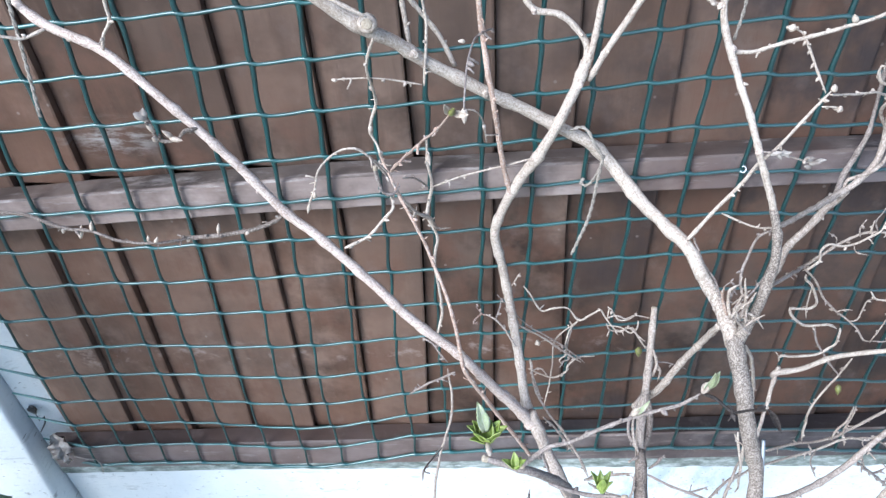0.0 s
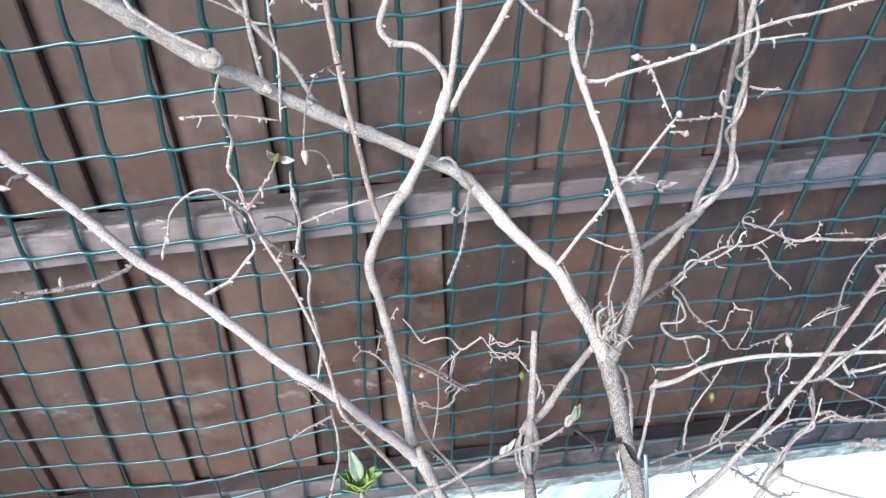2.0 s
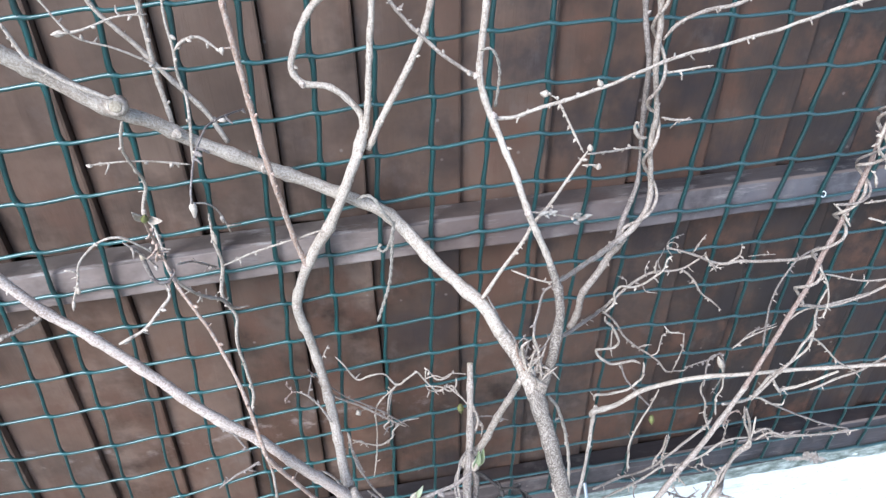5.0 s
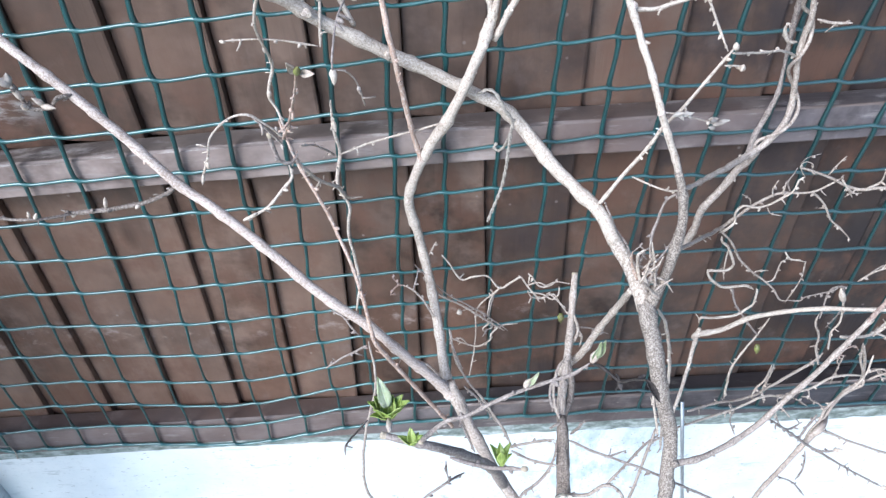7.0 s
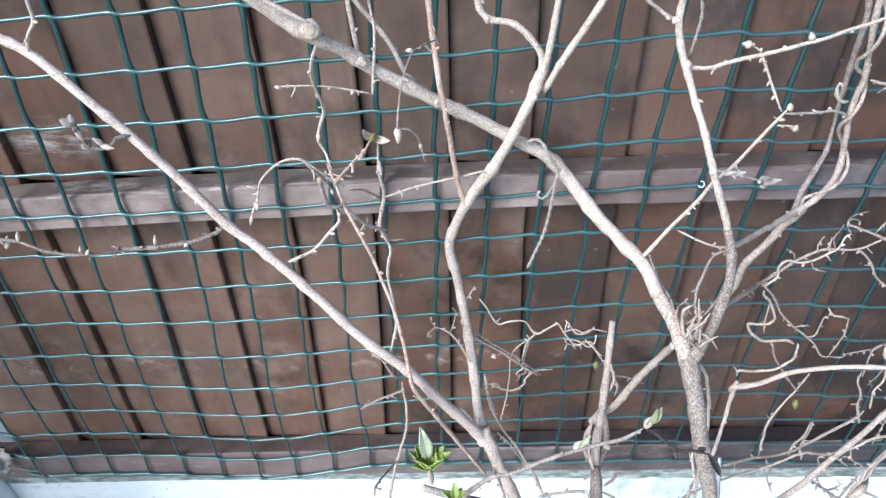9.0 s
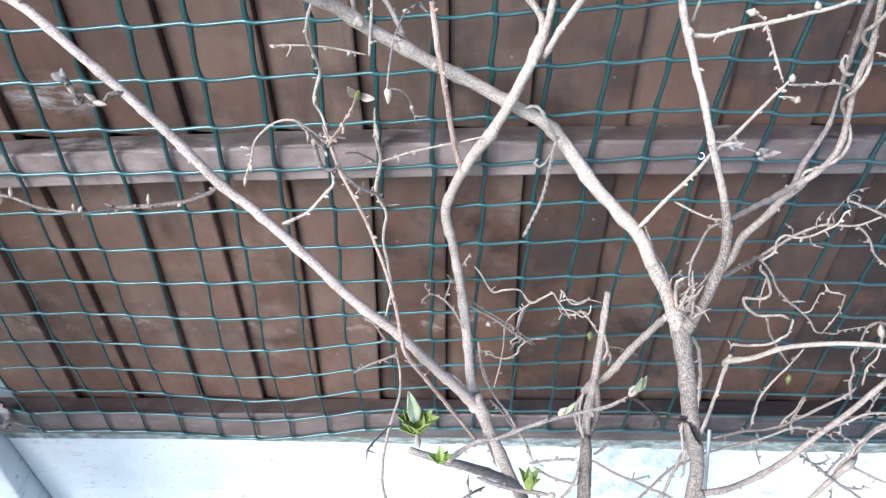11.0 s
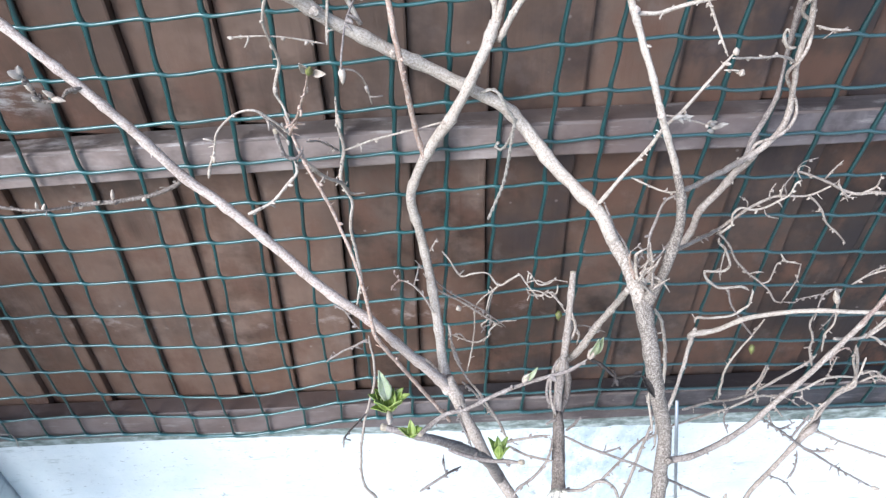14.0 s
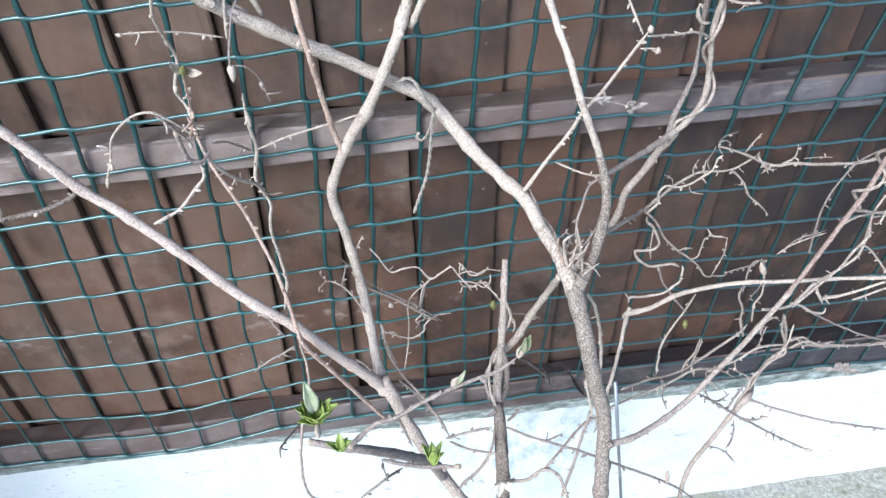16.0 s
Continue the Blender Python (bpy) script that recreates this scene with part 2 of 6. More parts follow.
def net_cord(name, deep, light, dull, rough, ior):
    m = Mat(name, rough, 0.8)
    c = m.ramp(m.noise(m.mapped((1, 1, 1)), 30.0, 4), [(0.35, deep), (0.65, light)])
    # duller and less green along the fence
    where = m.t.nodes.new("ShaderNodeSeparateXYZ")
    m.link(m.mapped((1, 1, 1)), where.inputs[0])
    far = m.math("ADD", where.outputs[0], m.math("MULTIPLY", m.noise(m.mapped((1, 1, 1)), 14.0, 3), 0.25))
    m.colour(m.mix(m.ramp(far, [(0.10, 0.0), (0.50, 0.75)]), c, dull))
    m.b.inputs["IOR"].default_value = ior
    m.bump(m.noise(m.mapped((1, 1, 1)), 260.0, 2), 0.15, 0.0008)
    return m.m


net_plastic = net_cord("green_plastic_cord", (0.001, 0.025, 0.025), (0.003, 0.054, 0.053), (0.004, 0.030, 0.032), 0.42, 1.52)
# paler copy for the horizontal cords, their sky highlight put into the colour
net_toplit = net_cord("toplit_green_plastic_cord", (0.009, 0.055, 0.053), (0.026, 0.108, 0.104), (0.036, 0.064, 0.070), 0.36, 1.6)


def bark(name, low, mid, high, spots, spot_amount, rough=0.75, warts=0.0):
    """Bark with fine streaks along the stem, blotches and small corky specks."""
    m = Mat(name, rough, 0.3)
    along = m.t.nodes.new("ShaderNodeAttribute")
    along.attribute_name = "grain"
    vec = m.t.nodes.new("ShaderNodeVectorMath")
    vec.operation = "ADD"
    m.link(along.outputs["Vector"], vec.inputs[0])
    m.link(m.mapped((0.12, 0.12, 0.12)), vec.inputs[1])
    streak = m.noise(vec.outputs[0], 900.0, 5, 0.65, 0.6)
    fine = m.noise(m.mapped((1, 1, 1)), 520.0, 5, 0.7)
    big = m.noise(m.mapped((1, 1, 1)), 34.0, 5, 0.6)
    tone = m.math("ADD", m.math("MULTIPLY", streak, 0.42), m.math("MULTIPLY", fine, 0.58))
    c = m.ramp(tone, [(0.36, low), (0.48, mid), (0.62, high)])
    c = m.mix(m.ramp(big, [(0.44, 0.0), (0.70, 0.5)]), c, low)
    if warts:
        # a close net of small corky warts
        sp = m.noise(m.mapped((1, 1, 0.8)), warts, 1, 0.5, 0.8)
        c = m.mix(m.ramp(sp, [(0.49, 0.0), (0.57, spot_amount)]), c, spots)
    else:
        sp = m.noise(m.mapped((1, 1, 0.55)), 700.0, 3, 0.6)
        c = m.mix(m.ramp(sp, [(0.53, 0.0), (0.60, spot_amount)]), c, spots)
    m.colour(c)
    m.bump(tone, 0.55, 0.0009)
    return m.m


bark_pale = bark("pale_bark", (0.176, 0.131, 0.102), (0.410, 0.335, 0.274), (0.60, 0.515, 0.436), (0.70, 0.62, 0.53), 0.35)
bark_grey = bark("grey_speckled_bark", (0.075, 0.057, 0.046), (0.155, 0.122, 0.100), (0.25, 0.206, 0.174), (0.50, 0.43, 0.365), 0.55, warts=780.0)
bark_fork = bark("mottled_fork_bark", (0.128, 0.095, 0.075), (0.288, 0.228, 0.185), (0.45, 0.374, 0.314), (0.64, 0.56, 0.48), 0.55, warts=560.0)
bark_rough = bark("rough_split_bark", (0.055, 0.041, 0.033), (0.145, 0.112, 0.092), (0.29, 0.235, 0.20), (0.45, 0.39, 0.335), 0.35)
bark_tan = bark("tan_weathered_bark", (0.128, 0.096, 0.076), (0.305, 0.243, 0.200), (0.49, 0.410, 0.345), (0.64, 0.56, 0.49), 0.4)
bark_brown = bark("brown_young_bark", (0.200, 0.120, 0.087), (0.385, 0.262, 0.202), (0.56, 0.430, 0.350), (0.66, 0.60, 0.53), 0.45)
bark_red = bark("reddish_bark", (0.125, 0.078, 0.062), (0.255, 0.176, 0.144), (0.41, 0.315, 0.265), (0.54, 0.48, 0.43), 0.35)
bark_dark = bark("dark_dry_bark", (0.095, 0.073, 0.062), (0.215, 0.172, 0.150), (0.37, 0.315, 0.28), (0.54, 0.48, 0.43), 0.3)
bark_black = bark("blackened_dead_bark", (0.014, 0.011, 0.010), (0.034, 0.027, 0.025), (0.070, 0.056, 0.050), (0.14, 0.12, 0.11), 0.3)
bark_pink = bark("pinkish_branch_bark", (0.215, 0.147, 0.118), (0.430, 0.330, 0.274), (0.615, 0.508, 0.432), (0.72, 0.62, 0.54), 0.5, warts=760.0)
bud_skin = bark("pale_bud_scales", (0.30, 0.225, 0.175), (0.50, 0.41, 0.335), (0.64, 0.56, 0.47), (0.19, 0.13, 0.095), 0.35)



def leaf_skin(name, deep, mid, pale, rough):
    """A leaf's skin: mottled, with a pale midrib, side veins and a thin, light-passing blade."""
    m = Mat(name, rough, 0.4)
    at = m.t.nodes.new("ShaderNodeAttribute")
    at.attribute_name = "grain"
    uv = m.t.nodes.new("ShaderNodeSeparateXYZ")
    m.link(at.outputs["Vector"], uv.inputs[0])
    across = m.math("ABSOLUTE", uv.outputs[1])
    ribs = m.math("SINE", m.math("SUBTRACT", m.math("MULTIPLY", uv.outputs[0], 46.0), m.math("MULTIPLY", across, 9.0)))
    vein = m.math("MAXIMUM", m.ramp(across, [(0.04, 0.6), (0.14, 0.0)]), m.ramp(ribs, [(0.72, 0.0), (0.98, 0.22)]))
    c = m.ramp(m.noise(m.mapped((1, 1, 1)), 110.0, 4), [(0.30, deep), (0.50, mid), (0.72, pale)])
    c = m.mix(m.ramp(across, [(0.75, 0.0), (1.0, 0.45)]), c, pale)
    m.colour(m.mix(vein, c, pale))
    m.b.inputs["Subsurface Weight"].default_value = 0.25
    m.b.inputs["Subsurface Radius"].default_value = (0.004, 0.006, 0.002)
    m.bump(m.math("SUBTRACT", 1.0, vein), 0.6, 0.0006)
    return m.m


leaf_green = leaf_skin("young_leaf", (0.070, 0.112, 0.012), (0.155, 0.215, 0.032), (0.36, 0.41, 0.13), 0.45)
leaf_pale = leaf_skin("pale_unfolding_leaf", (0.175, 0.210, 0.105), (0.305, 0.335, 0.195), (0.46, 0.475, 0.335), 0.6)

dry_leaf = Mat("dry_papery_leaf", 0.7, 0.25)
dl = dry_leaf.noise(dry_leaf.mapped((1, 1, 1)), 110.0, 5)
dry_leaf.colour(dry_leaf.ramp(dl, [(0.3, (0.16, 0.13, 0.11)), (0.7, (0.40, 0.36, 0.32))]))
dry_leaf.bump(dl, 0.5, 0.002)
dry_leaf = dry_leaf.m

peel = Mat("pale_peeled_bast", 0.8, 0.2)
pe = peel.noise(peel.mapped((1, 1, 1)), 500.0, 4)
peel.colour(peel.ramp(pe, [(0.3, (0.38, 0.33, 0.27)), (0.7, (0.70, 0.65, 0.56))]))
peel = peel.m

dark_leaf = Mat("dark_evergreen_leaf", 0.35, 0.5)
el = dark_leaf.noise(dark_leaf.mapped((1, 1, 1)), 60.0, 3)
dark_leaf.colour(dark_leaf.ramp(el, [(0.3, (0.012, 0.035, 0.018)), (0.7, (0.035, 0.085, 0.04))]))
dark_leaf = dark_leaf.m

leaf_olive = Mat("olive_bud", 0.5, 0.4)
lo = leaf_olive.noise(leaf_olive.mapped((1, 1, 1)), 160.0, 4)
leaf_olive.colour(leaf_olive.ramp(lo, [(0.35, (0.085, 0.070, 0.034)), (0.65, (0.19, 0.205, 0.055))]))
leaf_olive = leaf_olive.m

twine_fibre = Mat("pale_twine", 0.85, 0.2)
tf = twine_fibre.noise(twine_fibre.mapped((1, 1, 1)), 600.0, 3)
twine_fibre.colour(twine_fibre.ramp(tf, [(0.3, (0.17, 0.145, 0.12)), (0.7, (0.42, 0.37, 0.32))]))
twine_fibre = twine_fibre.m

black_dirt = Mat("black_dirt", 0.4, 0.5)
bp_n = black_dirt.noise(black_dirt.mapped((1, 1, 1)), 80.0, 3)
black_dirt.colour(black_dirt.ramp(bp_n, [(0.3, (0.012, 0.012, 0.013)), (0.7, (0.035, 0.034, 0.034))]))
black_dirt = black_dirt.m

steel = Mat("dull_galvanised_steel", 0.45, 0.5)
st_n = steel.noise(steel.mapped((1, 1, 0.2)), 90.0, 4)
steel.colour(steel.ramp(st_n, [(0.3, (0.24, 0.25, 0.26)), (0.7, (0.46, 0.47, 0.48))]))
steel.b.inputs["Metallic"].default_value = 0.7
steel = steel.m

white_plastic = Mat("white_plastic", 0.4, 0.5)
wp_n = white_plastic.noise(white_plastic.mapped((1, 1, 1)), 90.0, 2)
white_plastic.colour(white_plastic.ramp(wp_n, [(0.3, (0.62, 0.64, 0.63)), (0.7, (0.80, 0.81, 0.80))]))
white_plastic = white_plastic.m

# ---- ground, plinth, post ----
GROUND, FACE = -0.333, 0.576          # paving level and the front of the white base wall
RIGHT, TOP = 1.72, 1.42                # far end of the fence and its height

gb = bmesh.new()
bmesh.ops.create_grid(gb, x_segments=90, y_segments=60, size=0.5)
for v in gb.verts:
    v.co = Vector((0.45 + v.co.x * 3.2, -0.15 + v.co.y * 2.2, GROUND + 0.0))
    v.co.z += 0.004 * noise.noise(v.co * 9) + 0.002 * noise.noise(v.co * 40)
outer = [e for e in gb.edges if e.is_boundary]
ring = bmesh.ops.extrude_edge_only(gb, edges=outer)["geom"]
for v in ring:
    if isinstance(v, bmesh.types.BMVert):
        d = Vector((v.co.x - 0.45, v.co.y + 0.15, 0))
        v.co = Vector((0.45, -0.15, GROUND)) + d * 900
ground = tagged(part("ground", gb, concrete, smooth=True), "grey weathered concrete paving with moss stains", "paving", kind="structure")



pl = roughen(block(-0.6925, RIGHT, FACE, FACE + 0.16, GROUND - 0.02, 0.100, 0.004), 0.035, 0.0022, 22)
plinth = tagged(part("wall_plinth", pl, plaster, smooth=True), "low white limewashed base wall with scuffs and specks", "wall", kind="structure")

# the dirty base wall strip under the fence, ragged below, rail's shade painted in
ge = roughen(block(-0.6915, RIGHT, FACE - 0.0035, FACE + 0.03, 0.0, 0.1015, 0.002), 0.012, 0.0012, 45, (0, 1, 0))
for v in ge.verts:
    if v.co.z < 0.05:
        v.co.z = 0.0365 - 0.0245 * v.co.x + 0.0045 * noise.noise(Vector((v.co.x * 35, 3, 1))) + 0.003 * noise.noise(Vector((v.co.x * 120, 7, 1))) + 0.3 * v.co.z
        v.co.y += 0.0022
tagged(part("trim_plinth_edge", ge, grime_shade, smooth=True), "grey-green strip of dirt and painted shade along the white base wall", "wall edge", kind="structure")

# the masonry post; its front leans back a little
po = roughen(block(-0.89, -0.698, 0.0, 0.16, GROUND - 0.02, TOP + 0.02, 0.006, 3), 0.04, 0.003, 18)
for v in po.verts:
    v.co.y += 0.5415 + 0.066 * (min(v.co.z, 0.5) - 0.03)
tagged(part("wall_post", po, plaster, smooth=True), "white limewashed masonry post at the fence's end", "post", kind="structure")

# the plastered strip between the post and the first board
ps = roughen(block(-0.6925, -0.6512, 0.5800, 0.63, 0.1005, TOP, 0.002), 0.03, 0.0015, 22)
for v in ps.verts:
    v.co.y += 0.018 * max(0.0, (v.co.x + 0.6925) / 0.0413)
tagged(part("wall_strip", ps, plaster, smooth=True), "narrow white limewashed strip between post and fence", "wall", kind="structure")

# ---- the fence: rails and lapped boards ----
fence = empty("wooden_fence", (0.4, 0.6, 0.10), "dark brown stained wooden fence of lapped vertical boards", "fence")
fence.matrix_world = Matrix.Identity(4)


def rail(name, top, height, y0, y1, label, wood=None, upper_side=None):
    """A rail whose top follows a line and whose height may change along it."""
    bm = bmesh.new()
    n, ring = 82, 10
    rows = []
    bev = 0.0026
    for k in range(n + 1):
        x = -0.664 + (RIGHT + 0.664) * k / n
        zt, h = top(x), height(x)
        prof = [(y0 + bev, 0), (y0 + 0.0008, 0.0009), (y0, bev), (y0, h * 0.5), (y0, h - bev), (y0 + 0.0008, h - 0.0009), (y0 + bev, h), (y1, h), (y1, h * 0.5), (y1, 0)]
        row = []
        for q, (y, d) in enumerate(prof):
            w = noise.noise_vector(Vector((x * 13, q * 0.35, h * 9)))
            w2 = noise.noise_vector(Vector((x * 60, q * 0.8, h * 31)))
            row.append(bm.verts.new((x, y + (0.0012 * w.y + 0.0005 * w2.y if q < 7 else 0), zt - d + 0.0012 * w.z + 0.0006 * w2.z)))
        rows.append(row)
    for a, b in zip(rows, rows[1:]):
        for q in range(ring):
            face = bm.faces.new((a[q], b[q], b[(q + 1) % ring], a[(q + 1) % ring]))
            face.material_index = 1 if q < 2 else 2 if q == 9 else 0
    bm.faces.new(rows[0])
    bm.faces.new(rows[-1][::-1])
    bmesh.ops.recalc_face_normals(bm, faces=bm.faces[:])
    ob = part(name, bm, wood or rail_wood, fence, label)
    ob.data.materials.append(scraped_edge)
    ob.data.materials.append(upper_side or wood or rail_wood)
    return ob


def middle_top(x):
    c = min(x, 0.27)
    return 0.591 + 0.0333 * (c + 0.45) - 0.0308 * (c + 0.45) * (c + 0.09) + 0.005 * max(0.0, x - 0.27)


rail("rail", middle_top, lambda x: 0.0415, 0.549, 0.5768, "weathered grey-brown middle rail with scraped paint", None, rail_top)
rail("rail", lambda x: 0.1496 + 0.0016 * x, lambda x: 0.0578 + 0.0112 * x, 0.549, 0.5768, "weathered brown bottom rail with a darker upper side", low_rail_wood, low_rail_top)
rail("rail", lambda x: 1.37, lambda x: 0.042, 0.549, 0.5768, "weathered brown top rail")

back = roughen(block(-0.65, RIGHT, 0.602, 0.612, 0.1005, TOP, 0.0, 1), 0.2, 0.0, 1)
part("backing_board", back, board_wood, fence, "dark boarding behind the gaps")

# where the proud edges of the boards stand: at the foot, under the middle rail and above it
EDGE_FOOT = (-0.541, -0.451, -0.360, -0.270, -0.185, -0.101, -0.006, 0.089, 0.180, 0.268, 0.360)
EDGE_MID = (-0.529, -0.445, -0.349, -0.263, -0.173, -0.084, -0.002, 0.081, 0.179, 0.270, 0.363)
EDGE_TOP = (-0.525, -0.445, -0.350, -0.265, -0.174, -0.085, 0.003, 0.084, 0.181, 0.274, 0.366)
STEP = 0.0088   # how far a board's edge stands out over the next board


def board_edge(e, z):
    if e < 0:
        return -0.650
    past = 0.0905 * max(0, e - 10)
    e = min(e, 10)
    a, b, c = EDGE_FOOT[e], EDGE_MID[e], EDGE_TOP[e]
    x = a + (b - a) * (z - 0.15) / 0.35 if z < 0.5 else b + (c - b) * min(1.0, (z - 0.5) / 0.2)
    x += past
    return min(RIGHT, x + 0.0073 * min(x, 0.0))


def fence_board(e, upper):
    """One board of the lower or upper course: its edge stands proud over the tucked-in edge of the next one."""
    rng = random.Random(100 + e + 50 * upper)
    drop = rng.uniform(-0.0008, 0.0012)
    n = 24
    verts, faces = [], []
    cols = [(0.0, 0.0008), (0.012, 0.0), (0.35, -0.0002), (0.7, -0.0004), (0.975, -0.0005), (1.0, 0.0006)]
    for k in range(n + 1):
        for u, dy in cols + [(1.0, 0.0), (0.0, 0.0)]:
            mid = board_edge(e, 0.5)
            z0 = middle_top(mid) - 0.0050 + drop if upper else 0.1395 + 0.0016 * mid + drop
            z1 = TOP if upper else middle_top(mid) - 0.030
            z = z0 + (z1 - z0) * k / n
            x0, x1 = board_edge(e - 1, z) + 0.0013, board_edge(e, z)
            w = noise.noise(Vector((e * 7.7, z * 9, 2 + round(u))))
            y = 0.5866 - STEP * u + dy + 0.0010 * noise.noise(Vector((e * 3.1, z * 5, u))) + 0.0010 * noise.noise(Vector((e, z * 2.2, 5)))
            verts.append((x0 + (x1 - x0) * u + 0.0007 * w, y, z))
        for q in (-1, -2):
            verts[q] = (verts[q][0], 0.5965, verts[q][2])
    w = len(cols) + 2
    for k in range(n):
        for c in range(w):
            a, b = k * w + c, k * w + (c + 1) % w
            faces.append((a, b, b + w, a + w))
    faces.append(tuple(range(w))[::-1])
    faces.append(tuple(n * w + c for c in range(w)))
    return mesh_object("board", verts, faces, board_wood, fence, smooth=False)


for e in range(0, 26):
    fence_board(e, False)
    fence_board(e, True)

# ---- the net ----
net = empty("garden_net", (0, 0.545, 0.6), "dark green plastic garden net stretched over the fence", "net")
net.matrix_world = Matrix.Identity(4)


def tube(points, radii, sides=8, caps=True):
    """A round tube through points; radii one for each point."""
    P = np.array(points, float)
    T = np.gradient(P, axis=0)
    T /= np.linalg.norm(T, axis=1)[:, None] + 1e-12
    ref = np.array((0.0, 0.0, 1.0)) if abs(T[0][2]) < 0.9 else np.array((1.0, 0.0, 0.0))
    n = np.cross(T[0], ref)
    n /= np.linalg.norm(n)
    verts, faces = [], []
    ang = np.linspace(0, 2 * math.pi, sides, endpoint=False)
    for p, t, r in zip(P, T, radii):
        n = n - t * np.dot(n, t)
        n /= np.linalg.norm(n) + 1e-12
        b = np.cross(t, n)
        for a in ang:
            verts.append(tuple(p + r * (math.cos(a) * n + math.sin(a) * b)))
    for k in range(len(P) - 1):
        for s in range(sides):
            a, b = k * sides + s, k * sides + (s + 1) % sides
            faces.append((a, b, b + sides, a + sides))
    if caps:
        faces.append(tuple(range(sides))[::-1])
        faces.append(tuple((len(P) - 1) * sides + s for s in range(sides)))
    return verts, faces


SLACK_COLS, SLACK_ROWS = (-3, 0, 3, 6, 9, 12, 15, 18), (0, 2, 4, 6, 8, 10, 12, 13)
# how far the stretched net departs from even meshes, in millimetres, row by row
SLACK_Z = [[-0.0, -1.7, -3.3, -0.8, -4.2, 1.5, 0.4, -2.0],
           [0.3, -0.5, -2.6, -1.6, -3.6, 0.1, -0.1, -3.2],
           [2.2, 2.6, -1.6, -1.6, 0.3, 1.0, -1.9, -1.6],
           [6.5, 4.3, -0.3, -1.2, -1.2, -1.0, -2.7, -0.8],
           [8.4, 8.9, 2.3, -1.6, -1.9, -1.0, -2.9, -3.5],
           [10.5, 11.3, 4.8, -1.6, -0.1, 1.3, -2.0, -5.3],
           [10.8, 11.4, 8.0, 6.1, 1.4, 0.6, -0.2, -0.1],
           [10.9, 10.8, 10.0, 9.2, 0.6, -1.1, -2.0, -0.0]]
SLACK_X = [[0.0, 1.5, 4.8, 7.7, 7.5, 3.5, 5.8, 13.3],
           [0.1, 1.6, 4.1, 6.1, 5.2, 2.5, 2.7, 12.6],
           [-1.4, -0.2, 3.0, 4.5, 1.3, -0.6, -2.9, 3.0],
           [-2.1, 0.7, 3.1, 2.4, -0.9, -2.6, -5.9, -7.4],
           [-3.1, 1.7, 1.5, -2.3, -4.3, -6.4, -9.0, -7.2],
           [-1.8, 1.0, -3.2, -4.4, -5.6, -8.0, -8.6, -5.4],
           [0.3, 0.6, -3.8, -2.0, -5.8, -6.8, -6.6, -0.1],
           [0.7, 1.1, -1.9, 0.4, -4.9, -6.3, -6.5, -0.1]]


def slack(table, j, r):
    j, r = min(max(j, -3), 17.999), min(max(r, 0), 12.999)
    a = max(k for k in range(7) if SLACK_COLS[k] <= j)
    c = max(k for k in range(7) if SLACK_ROWS[k] <= r)
    u = (j - SLACK_COLS[a]) / (SLACK_COLS[a + 1] - SLACK_COLS[a])
    v = (r - SLACK_ROWS[c]) / (SLACK_ROWS[c + 1] - SLACK_ROWS[c])
    top = table[c][a] * (1 - u) + table[c][a + 1] * u
    low = table[c + 1][a] * (1 - u) + table[c + 1][a + 1] * u
    return 0.001 * (top * (1 - v) + low * v)


def net_node(j, r):
    """Where column j and row r of the net cross: near-regular meshes that sag a little low down."""
    x = -0.4405 + 0.0532 * j + 0.0027 * max(0.0, j - 12.5)
    z = 0.8415 - 0.0523 * r
    z += 0.0017 * (min(j, 13.0) - 6) - (0.0012 + 0.0022 * min(max((r - 5) / 4, 0), 1)) * max(0.0, j - 13)
    low = max(0.0, r - 8.0)
    z -= min(0.0065 * low, 0.025) * math.exp(-((j - 3.2) / 2.4) ** 2)
    z += 0.004 * min(low / 4, 1.0) * math.exp(-((j - 8) / 2.5) ** 2)
    y = 0.5445 - 0.006 * math.exp(-((r - 10) / 2.2) ** 2 - ((j - 4) / 7) ** 2)
    y -= 0.004 * noise.noise(Vector((j * 0.31, r * 0.27, 3.0)))
    x += slack(SLACK_X, j, r) + 0.0012 * noise.noise(Vector((j * 0.9, r * 0.45, 9.0)))
    z += slack(SLACK_Z, j, r) + 0.0010 * noise.noise(Vector((j * 0.5, r * 0.9, 17.0)))
    if r >= 13.5:
        z += 0.007
    return Vector((x, min(y, 0.5460), z))


def spline(points, step):
    """Catmull-Rom through points (any width of row), about step metres apart."""
    P = np.array(points, float)
    P = np.vstack([2 * P[0] - P[1], P, 2 * P[-1] - P[-2]])
    out = []
    for k in range(1, len(P) - 2):
        a, b, c, d = P[k - 1:k + 3]
        n = max(2, int(np.linalg.norm((c - b)[:3]) / step))
        for q in range(n):
            t = q / n
            out.append(0.5 * (2 * b + (c - a) * t + (2 * a - 5 * b + 4 * c - d) * t * t + (3 * b - a - 3 * c + d) * t ** 3))
    out.append(P[-2])
    return np.array(out)


